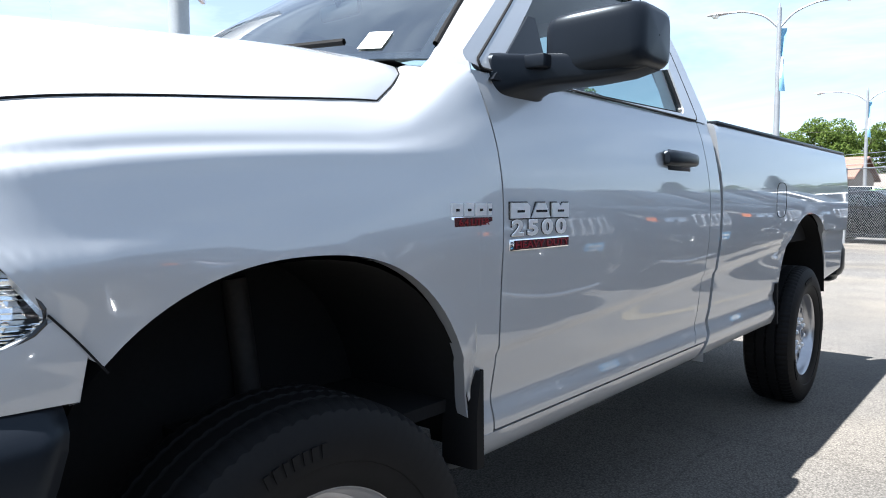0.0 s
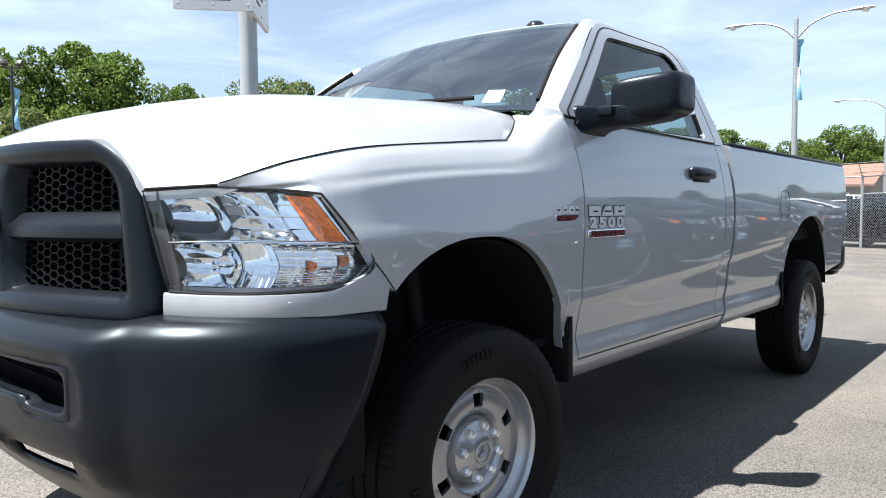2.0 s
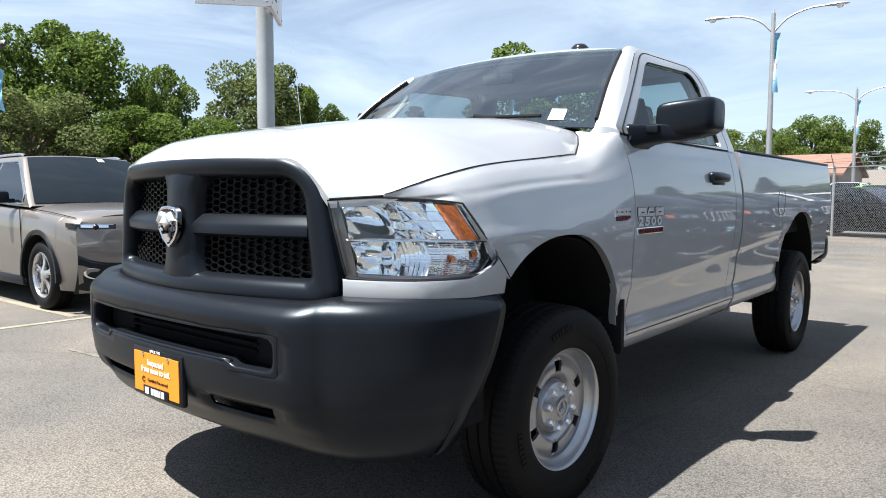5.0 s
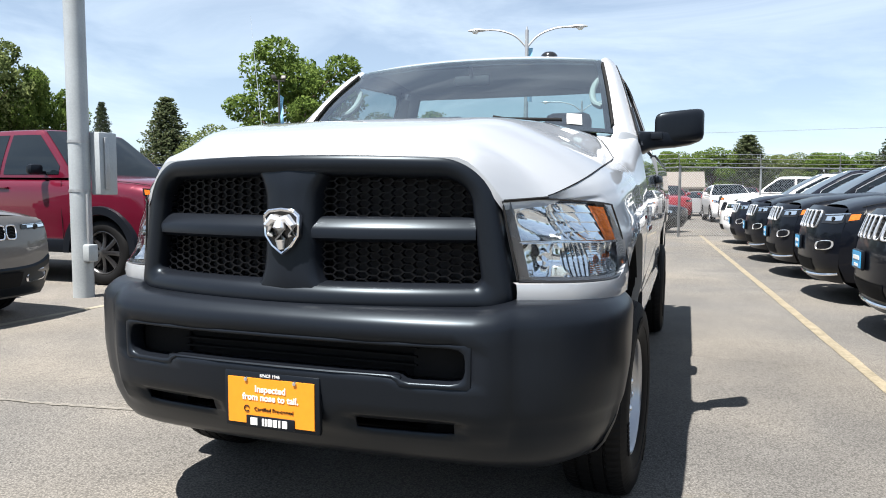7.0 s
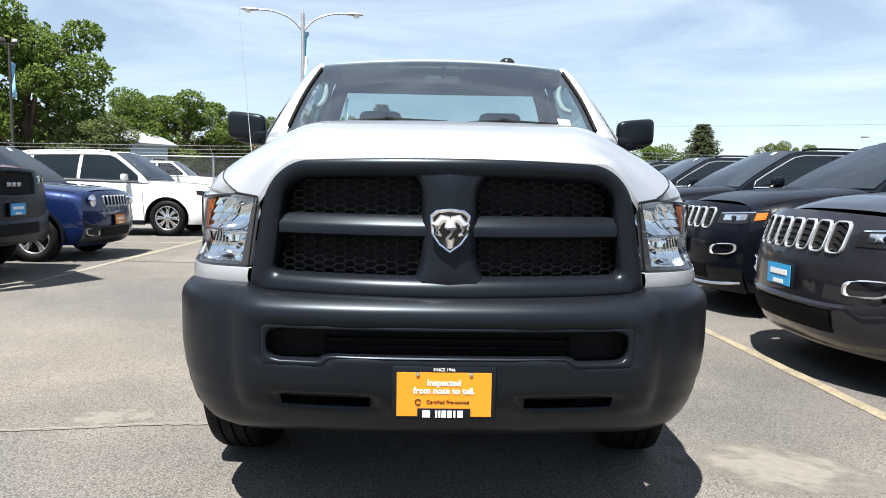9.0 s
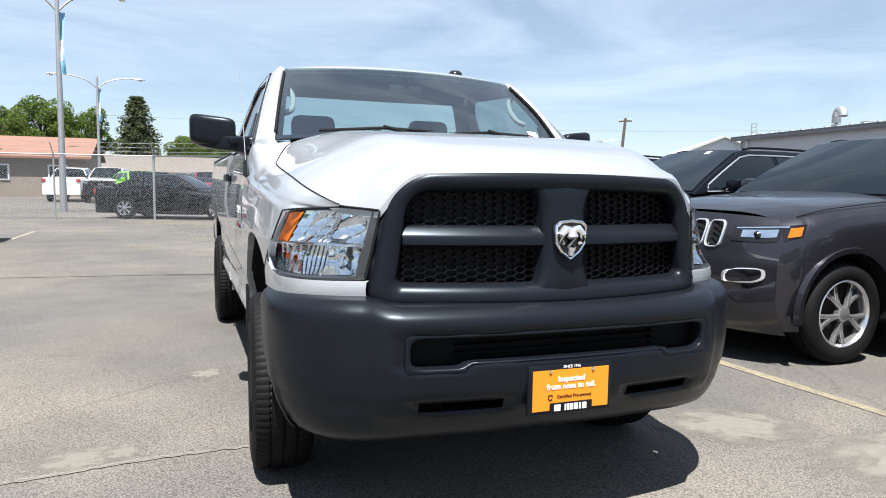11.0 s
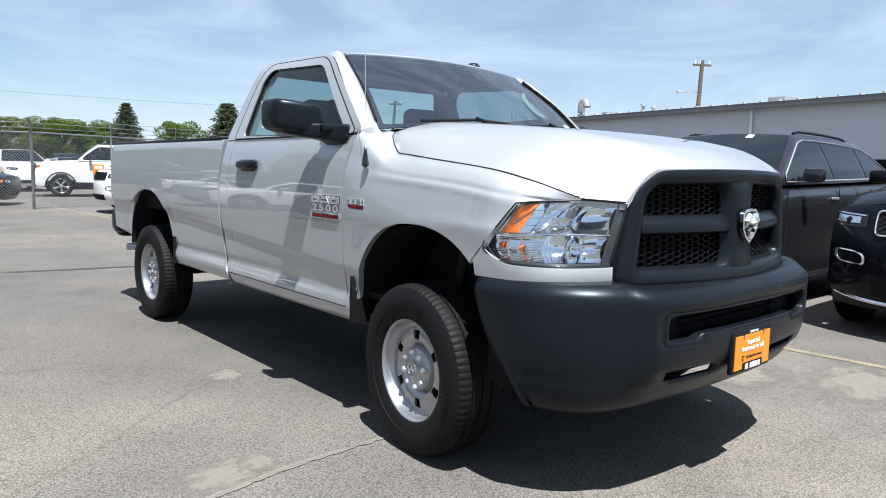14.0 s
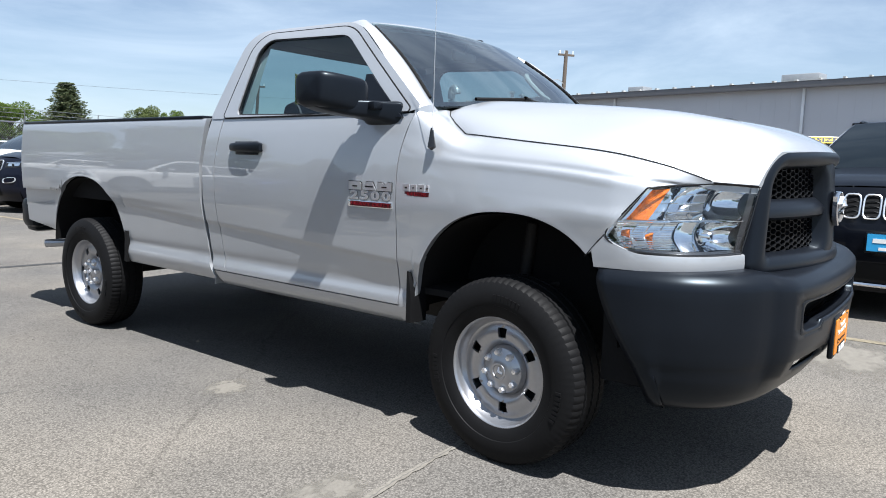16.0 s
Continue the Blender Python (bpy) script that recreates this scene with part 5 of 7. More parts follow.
def car(label, category, colour, at, L=4.8, W=1.94, H=1.76, hood=(0.98, 1.12), front=0.9, base=2.9, radius=0.38, clear=0.24, cowl=1.30, top=2.05, roof=3.9, tail=4.7, belt=1.10,
        belt_rise=0.06, roof_w=0.60, style="suv", cladding=None, glass_mat=None, spokes=5, kind="split", wheel_mat=None, plate=None, slots=0, trim=None, pillars=(0.40, 0.72), rails=False, group="", detail=2, bed=0.0, name="parked_car",
        nose=0.13, amber=True, lip=False, lamps="wide", slope=0.20, flare=1.08):
    ob = thing(name, label, category, group, at=at)
    hw = W / 2
    arch_r = radius + 0.075
    axles = (front, front + base)
    cladding = cladding or BLACK_PLASTIC

    def rake(z):
        return slope * max(0, z - 0.66 * hood[0]) ** 1.3 + 0.65 * max(0, 0.46 - z) ** 1.2

    def body_w(y):
        return hw * (1 - 0.085 * max(0, 1 - (y - nose) / 0.55) ** 2.2 - 0.06 * max(0, (y - L + 0.6) / 0.6) ** 2)

    def top_z(y):
        if y < cowl:
            return lerp(hood[0], hood[1], max(0, min(1, (y - nose) / (cowl - nose))) ** 0.55)
        if bed and y > tail:
            return bed
        return belt + belt_rise * (y - cowl) / (tail - cowl)

    def bottom(y):
        zb = clear + 0.02
        for yc in axles:
            u = abs(y - yc) / arch_r
            if u < 1:
                zb = max(zb, radius + (arch_r - 0.01) * (1 - u * u) ** 0.5)
        return zb

    def section(y):
        w, zt = body_w(y), top_z(y)
        mid = lerp(clear, zt, 0.55)
        shoulder = 0.055 if y < cowl else 0.02
        pts = [(0, zt + (0.02 if y < cowl else 0)), (w * 0.5, zt + 0.012), (w * 0.80, zt - shoulder * 0.45), (w * 0.93, zt - shoulder - 0.03), (w * 0.985, zt - shoulder - 0.12), (w, mid), (w * 0.99, mid - 0.18), (w * 0.975, clear + 0.10), (w * 0.95, clear)]
        return pts

    ys = [nose + 0.0, nose + 0.05, nose + 0.13] + list(np.linspace(nose + 0.22, axles[0] - arch_r - 0.02, 3))
    for yc in axles:
        ys += list(yc + arch_r * np.sin(np.linspace(-1, 1, 19) * math.pi / 2))
    ys += list(np.linspace(axles[0] + arch_r + 0.05, axles[1] - arch_r - 0.05, 9)) + list(np.linspace(axles[1] + arch_r + 0.03, L - 0.03, 6))
    ys = sorted(ys)
    rows = []
    for y in ys:
        line = spline(section(y), 70)
        zb = bottom(y)
        keep = [p for p in line if p[1] > zb]
        keep.append((keep[-1][0], zb))
        half_line = spline(keep, 26, straight=True)
        k = 1 - smooth(nose, nose + 0.5, y)
        rows.append([(x, y + rake(z) * k, z) for x, z in half_line])
    right = np.array(rows)
    left = right * np.array((-1, 1, 1))
    g = Geo().grid(np.concatenate([left[:, ::-1], right[:, 1:]], axis=1))
    body = part("body", g, colour, ob)
    # nose and tail
    ztop, w0 = hood[0], body_w(nose)

    def face(x, z):
        return nose * min(1, abs(x) / w0) ** 2.6 + rake(z) * 1.0

    rows = []
    for t in np.linspace(0, 1, 14):
        z = lerp(ztop + 0.012, clear, t)
        edge = w0 * (0.90 + 0.10 * min(1, t * 5) - 0.05 * max(0, t - 0.7) / 0.3)
        rows.append([(u * edge, face(u * edge, z) + (0.03 if t == 0 else 0.0), z - (0.03 * u * u if t < 0.05 else 0)) for u in np.linspace(-1, 1, 21)])
    bumper_mat = cladding if style in ("truck", "clad") else colour
    part("front_fascia", Geo().grid(rows), bumper_mat if style == "truck" else colour, ob)
    rows = []
    zt = bed if bed else belt + belt_rise
    for t in np.linspace(0, 1, 8):
        z = lerp(zt, clear + 0.05, t)
        e = body_w(L) * (0.93 + 0.07 * min(1, t * 3))
        rows.append([(u * e, L - 0.03 + 0.05 * (1 - u * u), z) for u in np.linspace(-1, 1, 9)])
    part("tail_panel", Geo().grid(rows), colour, ob)
    # greenhouse
    wb = hw * 0.925

    def gx(z, y):
        zb = top_z(max(y, cowl + 0.01))
        t = min(max((z - zb) / (H - zb), 0), 1)
        return lerp(wb, hw * roof_w, t ** 1.25)

    def sil(y):
        """Height of the cab's outline at y."""
        zb = top_z(max(y, cowl + 0.01))
        if y < top:
            t = (y - cowl) / (top - cowl)
            return lerp(zb, H - 0.015, t ** 0.86)
        if y > roof:
            t = (y - roof) / (tail - roof)
            return lerp(H - 0.05, zb, t ** 1.25)
        t = (y - top) / (roof - top)
        return H - 0.015 + 0.03 * math.sin(math.pi * t) * 0.6 - 0.035 * t

    gy = list(np.linspace(cowl + 0.005, top, 10)) + list(np.linspace(top, roof, 10))[1:] + list(np.linspace(roof, tail, 8))[1:]
    rows = []
    for y in gy:
        z1 = sil(y)
        zb = top_z(max(y, cowl + 0.01)) - 0.01
        pts = [(gx(z, y), y, z) for z in np.linspace(zb, z1 - 0.02, 8)]
        e = gx(z1, y)
        crown = 0.03 * min(1, (z1 - zb) / 0.2)
        pts += [(e * u, y, z1 + crown * (1 - u * u) ** 1.0 - 0.004) for u in (0.97, 0.9, 0.75, 0.5, 0.25, 0.0)]
        rows.append(pts)
    right = np.array(rows)
    left = right * np.array((-1, 1, 1))
    part("cab", Geo().grid(np.concatenate([right, left[:, -2::-1]], axis=1)), colour, ob)
    gm = glass_mat or TINTED

    def screen(y0, y1, width=0.94, lift=0.008):
        rr = []
        for t in np.linspace(0.03, 0.95, 8):
            y = lerp(y0, y1, t)
            z1 = sil(y)
            e = gx(z1, y) * width
            bow = 0.03 * min(1, (z1 - top_z(max(y, cowl + 0.01))) / 0.2)
            rr.append([(u * e, y, z1 + bow * (1 - (u * width) ** 2) + lift) for u in np.linspace(-1, 1, 13)])
        return Geo().grid(rr)

    part("windscreen", screen(cowl, top), gm, ob)
    if slots and detail > 0:
        rr = []
        for t in (0.84, 0.92):
            y = lerp(cowl, top, t)
            e = gx(sil(y), y) * 0.94
            rr.append([(u * e, y, sil(y) + 0.03 * (1 - (u * 0.94) ** 2) + 0.012) for u in (0.30, 0.42)])
        part("screen_sticker", Geo().grid(rr), PAPER, ob, "small white sticker on the windscreen")
    part("rear_screen", screen(roof + 0.03, tail), gm, ob)
    # side windows
    w_start, w_end = cowl + 0.16, (tail - 0.18 if style != "truck" else roof + 0.12)
    cuts = [w_start] + [lerp(w_start, w_end, p) for p in pillars] + [w_end]
    for s in (1, -1):
        for a, b in zip(cuts, cuts[1:]):
            rr = []
            for y in np.linspace(a + 0.035, b - 0.035, 9):
                lo, hi = top_z(y) + 0.035, sil(y) - 0.075
                if hi < lo + 0.02:
                    hi = lo + 0.006
                rr.append([(s * (gx(z, y) + 0.005), y, z) for z in np.linspace(lo, hi, 6)])
            part("side_window", Geo().grid(rr), gm, ob)
        if trim:
            path = [(s * (gx(sil(y) - 0.06, y) + 0.008), y, sil(y) - 0.06) for y in np.linspace(cuts[0] + 0.06, cuts[-1] - 0.10, 20)]
            path += [(s * (gx(top_z(y) + 0.02, y) + 0.012), y, top_z(y) + 0.022) for y in np.linspace(cuts[-1] - 0.06, cuts[0] + 0.02, 12)]
            part("window_trim", Geo().tube(path, 0.009, 5, closed=True), trim, ob, "bright window trim")
        mir = Geo().box((s * (hw + 0.09), cowl + 0.42, belt + 0.10), (0.20, 0.11, 0.14), 0.04).box((s * (hw - 0.02), cowl + 0.42, belt + 0.06), (0.10, 0.06, 0.05), 0.015)
        part("door_mirror", mir, cladding if style in ("truck", "clad") else colour, ob)
        if detail > 0:
            for a in cuts[1:-1][: 1 if len(cuts) < 4 else 2]:
                part("handle", Geo().box((s * (hw * 0.99 + 0.012), a - 0.12, belt - 0.14), (0.03, 0.17, 0.03), 0.01), trim or colour, ob)
                line = [(s * (hw * 0.998 + 0.001), a + 0.03, z) for z in np.linspace(belt - 0.04, clear + 0.14, 6)]
                part("door_gap", Geo().tube([(p[0] - s * 0.012 * ((p[2] - 0.75) / 0.4) ** 2, p[1], p[2]) for p in line], 0.005, 4), MATT_BLACK, ob)
            if rails:
                rail = [(s * hw * (roof_w - 0.05), y, sil(y) + (0.032 if 0.05 < t < 0.95 else 0.012)) for t, y in zip(np.linspace(0, 1, 14), np.linspace(top + 0.1, roof - 0.1, 14))]
                part("roof_rail", Geo().tube(rail, 0.016, 6), rails, ob)
        if detail > 0:
            cut = [(s * body_w(y) * 0.90, y + rake(top_z(y)) * (1 - smooth(nose, nose + 0.5, y)), top_z(y) - 0.046) for y in np.linspace(nose + 0.10, cowl, 14)]
            part("bonnet_gap", Geo().tube(cut, 0.0045, 4), MATT_BLACK, ob)
            ya = cowl + 0.10
            cut = [(s * (body_w(ya) * (1 - 0.012 * ((z - 0.75) / 0.4) ** 2) + 0.001), ya - 0.05 * (1 - (z - clear) / (belt - clear)), z) for z in np.linspace(belt - 0.03, clear + 0.12, 8)]
            part("door_gap", Geo().tube(cut, 0.005, 4), MATT_BLACK, ob)
        for yc in axles:
            car_wheel(ob, s * (hw - 0.015), yc, radius, spokes, kind, wheel_mat)
            rr = [[(s * x, yc + arch_r * math.cos(a), max(radius + (arch_r - 0.01) * math.sin(a), clear)) for a in np.linspace(-0.15, math.pi + 0.15, 19)] for x in (hw * 0.985, hw * 0.6)]
            part("wheel_housing", Geo().grid(rr), MATT_BLACK, ob)
            if style in ("clad", "truck"):
                rr = []
                for k, o in ((1.0, -0.01), (1.0, 0.25 * flare - 0.25), (flare, 0.25 * flare - 0.248), (flare + 0.03, -0.02)):
                    rr.append([(s * (hw * 0.99 + o), yc + arch_r * k * math.cos(a), max(radius + arch_r * k * math.sin(a), clear)) for a in np.linspace(-0.1, math.pi + 0.1, 19)])
                part("arch_trim", Geo().grid(rr), cladding, ob)
        part("sill", Geo().box((s * (hw * 0.965), front + base / 2, clear + (0.09 if style == 'truck' else 0.05)), (0.06 if style != 'truck' else 0.12, base - 2 * arch_r, 0.18 if style == 'truck' else 0.10), 0.02), cladding, ob)
        # tail lamp
        part("tail_lamp", Geo().box((s * hw * 0.86, L - 0.02, zt - 0.16), (hw * 0.22, 0.08, 0.18), 0.03), RED_LENS, ob)
        # head lamp
        lw = {"wide": 0.30, "round": 0.16, "slim": 0.34}[lamps]
        lz = ztop - 0.135 if lamps != "slim" else ztop - 0.10
        lh = {"wide": 0.13, "round": 0.17, "slim": 0.06}[lamps]
        rr = []
        xo = w0 * 0.985
        xs = np.linspace(xo - lw, xo, 8)
        if lamps == "round":
            ring = Geo().lathe([(0.0, 0.085), (-0.03, 0.088), (-0.036, 0.08), (-0.03, 0.07)], (s * (xo - 0.17), face(xo - 0.17, lz), lz), 20, "y")
            lamp = part("headlamp", ring, CHROME, ob, "round headlamp")
            part("lens", Geo().lathe([(-0.02, 0.075), (-0.04, 0.05), (-0.045, 0.0)], (s * (xo - 0.17), face(xo - 0.17, lz), lz), 16, "y"), REFLECTOR, lamp)
        else:
            back = 0.15

            def lamp_line(t, z, out):
                # along the fascia first, then round the corner on to the wing
                if t < 0.68:
                    x = lerp(xs[0], xo, t / 0.68)
                    return (s * x, face(x, z) - out, z)
                y = nose + back * (t - 0.68) / 0.32
                return (s * (body_w(y) * 0.985 + out - 0.004 * (t - 0.68)), y + rake(z) * (1 - smooth(nose, nose + 0.5, y)), z)

            def lamp_sheet(t0, t1, v0, v1, out, n=9):
                rr = []
                for t in np.linspace(t0, t1, n):
                    low, high = lz - lh * lerp(0.42, 0.12, max(0, t - 0.5) * 2), lz + lh * lerp(0.38, 0.62, t)
                    rr.append([lamp_line(t, lerp(low, high, v), out) for v in np.linspace(v0, v1, 5)])
                return Geo().grid(rr)

            lamp = part("headlamp", lamp_sheet(0, 1, 0, 1, 0.006, 14), GLOSS_BLACK, ob, "headlamp with a clear lens")
            part("reflector", lamp_sheet(0.14, 0.62, 0.28, 0.76, 0.010, 9), REFLECTOR, lamp)
            part("projector", Geo().lathe([(-0.022, 0.0), (-0.020, 0.022), (-0.006, 0.030)], lamp_line(0.36, lz - 0.004, 0.0), 14, "y"), GLOSS_BLACK, lamp)
            part("lens_strip", lamp_sheet(0.04, 0.70, 0.86, 0.95, 0.010), REFLECTOR, lamp)
            if amber:
                part("side_marker", lamp_sheet(0.72, 0.94, 0.18, 0.82, 0.010, 5), AMBER, lamp, "amber corner of the headlamp")
        if detail > 0 and style != "truck":
            fz = clear + (0.42 if hood[0] > 1.06 else 0.20)
            rr = []
            for k, d in ((1.0, -0.006), (0.86, -0.012), (0.82, 0.0)):
                rr.append([(s * (w0 * 0.78) + 0.14 * k * math.copysign(abs(math.cos(a)) ** 0.6, math.cos(a)), face(w0 * 0.78 + s * 0.14 * k * math.cos(a), fz) + d, fz + 0.055 * k * math.copysign(abs(math.sin(a)) ** 0.6, math.sin(a)) + s * 0.02 * math.cos(a)) for a in np.linspace(0, 2 * math.pi, 20, endpoint=False)])
            part("fog_lamp_bezel", Geo().grid(rr, wrap_v=True), trim or cladding, ob)
    # grille
    if slots:
        span = w0 * (1.16 if lamps == "wide" else 1.02 if lamps != "round" else 0.92)
        pitch = span / slots
        gz = ztop - 0.145
        hh = 0.105 if lamps == "wide" else 0.085 if lamps != "slim" else 0.07
        for k in range(slots):
            x = (k - (slots - 1) / 2) * pitch
            g = Geo()
            slot_ring(g, (x, gz), pitch * 0.46, hh, 0.014, 0.012, face)
            ring = part("grille_slot", g, trim or CHROME, ob, "bright grille slot")
            m = Geo()
            for a in range(5):
                zz = gz - hh * 0.75 + a * hh * 0.375
                m.tube([(x - pitch * 0.36, face(x, zz) - 0.008, zz - 0.008), (x, face(x, zz) - 0.010, zz + 0.008), (x + pitch * 0.36, face(x, zz) - 0.008, zz - 0.008)], 0.0035, 4)
            part("slot_mesh", m, MESH_PLASTIC, ring)
            part("slot_back", Geo().grid([[(x + u * pitch * 0.40, face(x + u * pitch * 0.40, gz + v * hh * 0.9) - 0.003, gz + v * hh * 0.9) for u in (-1, 0, 1)] for v in np.linspace(-1, 1, 7)]), MATT_BLACK, ring)
    elif style == "truck":
        gz = ztop - 0.17
        rr = [[(x, face(x, z) - o, z) for x, z in [(u * w0 * k, gz + 0.17 * v * k) for u, v in ((-0.52, -0.9), (-0.58, 0.2), (-0.55, 0.85), (0, 0.95), (0.55, 0.85), (0.58, 0.2), (0.52, -0.9), (0, -1.0))]] for k, o in ((1.06, 0.0), (1.06, 0.035), (0.9, 0.03), (0.86, 0.0))]
        gr = part("grille", Geo().grid(rr, wrap_v=True), BLACK_PLASTIC, ob, "black grille with plain metal blocks")
        part("grille_back", Geo().grid([[(x, face(x, z) - 0.004, z) for x in np.linspace(-0.52 * w0, 0.52 * w0, 7)] for z in (gz - 0.16, gz, gz + 0.15)]), MATT_BLACK, gr)
        for k in range(3):
            part("block", Geo().box(((k - 1) * 0.10, face(0, gz) - 0.03, gz - 0.02), (0.08, 0.02, 0.05), 0.006), STEEL, gr)
    if style in ("clad", "truck"):
        rr = []
        for t, o in ((0.0, -0.002), (0.08, 0.014), (0.5, 0.018), (0.85, 0.012), (1.0, -0.01)):
            z = lerp(clear + 0.30, clear - 0.005, t)
            rr.append([(u * w0 * 1.0, face(u * w0, z) - o, z + 0.10 * abs(u) ** 6 * (1 - t)) for u in np.linspace(-1, 1, 17)])
        part("lower_bumper", Geo().grid(rr), cladding, ob)
    # lower intake and lip
    zi = clear + 0.18
    part("lower_intake", Geo().grid([[(x, face(x, z) - (0.022 if style in ('clad', 'truck') else 0.006), z) for x in np.linspace(-0.55 * w0, 0.55 * w0, 9)] for z in (zi - 0.07, zi, zi + 0.07)]), MATT_BLACK, ob)
    if lip:
        part("lip", Geo().tube([(u * w0 * 0.93, face(u * w0 * 0.93, clear + 0.06) - 0.012, clear + 0.06 + 0.05 * abs(u) ** 4) for u in np.linspace(-1, 1, 21)], 0.016, 6), lip, ob, "bright strip under the bumper")
    if plate:
        pz = clear + (0.42 if hood[0] > 1.06 else 0.36)
        pm = part("plate_bracket", Geo().box((0.0, face(0, pz) - 0.02, pz), (0.33, 0.03, 0.17), 0.01), BLACK_PLASTIC, ob)
        part("plate", Geo().box((0.0, face(0, pz) - 0.037, pz + 0.004), (0.30, 0.006, 0.14)), plate, pm, "bright printed dealer plate")
        part("plate_bar", Geo().box((0.0, face(0, pz) - 0.041, pz + 0.02), (0.22, 0.003, 0.035)), WHITE_PRINT, pm)
        part("plate_bar", Geo().box((0.0, face(0, pz) - 0.041, pz - 0.045), (0.13, 0.003, 0.025)), WHITE_PRINT, pm)
    part("underbody", Geo().box((0, L / 2, clear + 0.10), (W * 0.80, L * 0.88, 0.18), 0.04), MATT_BLACK, ob)
    if bed:
        part("bed_inner", Geo().box((0, (tail + L) / 2, bed + 0.004), (W * 0.82, (L - tail) * 0.9, 0.012)), MATT_BLACK, ob)
        part("cab_gap", Geo().box((0, tail + 0.05, 0.85), (W * 1.003, 0.025, bed * 2 - 1.72)), MATT_BLACK, ob)
    return ob


def stand(x, y, facing):
    """Pose of a car whose nose stands at (x, y) and points along facing degrees (0 is -y, 90 is +x)."""
    return Matrix.Translation((x, y, 0)) @ Matrix.Rotation(radians(facing), 4, "Z")


BLACK_PAINT = paint("black paint", (0.002, 0.0028, 0.0055), coat=0.3)
NAVY_PAINT = paint("dark navy paint", (0.004, 0.005, 0.011), coat=0.3)
GREY_PAINT = paint("dark grey metallic paint", (0.034, 0.033, 0.041), 0.75, rough=0.34, coat=0.8)
TAN_PAINT = paint("warm grey metallic paint", (0.17, 0.155, 0.142), 0.6, rough=0.45)
RED_PAINT = paint("dark red metallic paint", (0.085, 0.004, 0.015), 0.2)
BLUE_PAINT = paint("blue metallic paint", (0.005, 0.014, 0.062), 0.3)
WHITE_PAINT = paint("white paint", (0.66, 0.66, 0.655))
GREEN_PAINT = paint("bright green paint", (0.18, 0.50, 0.03))
MAROON_PAINT = paint("maroon paint", (0.16, 0.012, 0.018))
PALE_PAINT = paint("pale silver paint", (0.45, 0.46, 0.47), 0.5)

SUV_SHAPE = dict(L=4.82, W=1.94, H=1.76, hood=(1.095, 1.262), front=0.88, base=2.91, radius=0.38, clear=0.24, cowl=1.46, top=2.32, roof=3.95, tail=4.72, belt=1.225, belt_rise=0.07, roof_w=0.66, nose=0.26, slope=0.42, slots=7, trim=SATIN, rails=BLACK_PLASTIC, amber=True)
ROW = "dark suvs in a row"
car("dark grey metallic suv with chrome seven-slot grille, nose to the aisle", "suv", GREY_PAINT, stand(2.385, 1.45, -90), plate=BLUE_PLATE, group=ROW, spokes=5, kind="twin", style="clad", cladding=GREY_PAINT, name="parked_suv", **SUV_SHAPE)
black = car("glossy black suv with bright grille and chrome lip", "suv", BLACK_PAINT, stand(2.62, 4.05, -90), plate=BLUE_PLATE, group=ROW, lip=CHROME, spokes=10, kind="plain", name="parked_suv", **SUV_SHAPE)
for x, y in ((2.50, 6.65), (2.38, 9.20), (2.25, 11.75), (3.30, -0.95)):
    copy_thing(black, stand(x, y, -90))
car("dark navy suv with bright grille", "suv", NAVY_PAINT, stand(2.12, 14.3, -90), plate=BLUE_PLATE, group=ROW, spokes=10, kind="plain", name="parked_suv", **SUV_SHAPE)
car("white suv with black grille slots", "suv", WHITE_PAINT, stand(2.0, 16.9, -90), group=ROW, spokes=5, name="parked_suv", **{**SUV_SHAPE, "trim": BLACK_PLASTIC})

# left of the aisle, noses towards it
car("warm grey metallic suv with slim lamps and an orange plate", "suv", TAN_PAINT, stand(-4.69, 1.49, 90), L=4.62, W=1.86, H=1.67, hood=(0.99, 1.10), front=0.90, base=2.70, radius=0.365, clear=0.22, cowl=1.25, top=2.05, roof=3.85, tail=4.5, belt=1.08, belt_rise=0.12, roof_w=0.66,
    slots=7, trim=CHROME, rails=ALLOY, style="clad", plate=ORANGE, lamps="slim", amber=False, name="parked_suv")
car("dark red crew-cab pickup with a black front and wide black arches", "pickup truck", RED_PAINT, stand(-5.05, 5.22, 90), L=5.9, W=2.06, H=2.10, hood=(1.33, 1.45), front=0.98, base=3.6, radius=0.43, clear=0.42, cowl=1.55, top=2.25, roof=3.65, tail=3.95, belt=1.42, belt_rise=0.02, roof_w=0.70,
    style="truck", bed=1.42, plate=BLUE_PLATE, spokes=8, kind="plain", wheel_mat=DARK_ALLOY, pillars=(0.52,), amber=True, trim=None, flare=1.2, name="parked_pickup")
car("small blue suv with round headlamps and a seven-slot grille", "suv", BLUE_PAINT, stand(-4.95, 7.75, 90), L=4.25, W=1.82, H=1.69, hood=(1.03, 1.14), front=0.83, base=2.57, radius=0.35, clear=0.23, cowl=1.15, top=1.85, roof=3.75, tail=4.15, belt=1.12, belt_rise=0.06, roof_w=0.70,
    slots=7, trim=ALLOY, style="clad", plate=ORANGE, lamps="round", amber=True, rails=BLACK_PLASTIC, name="parked_suv")
car("large white suv with tinted windows and split-spoke wheels", "suv", WHITE_PAINT, stand(-4.75, 12.70, 90), L=5.1, W=1.93, H=1.80, hood=(1.05, 1.16), front=0.93, base=3.04, radius=0.39, clear=0.24, cowl=1.35, top=2.15, roof=4.25, tail=4.95, belt=1.15, belt_rise=0.08, roof_w=0.68,
    rails=ALLOY, trim=CHROME, spokes=8, amber=False, name="parked_suv")
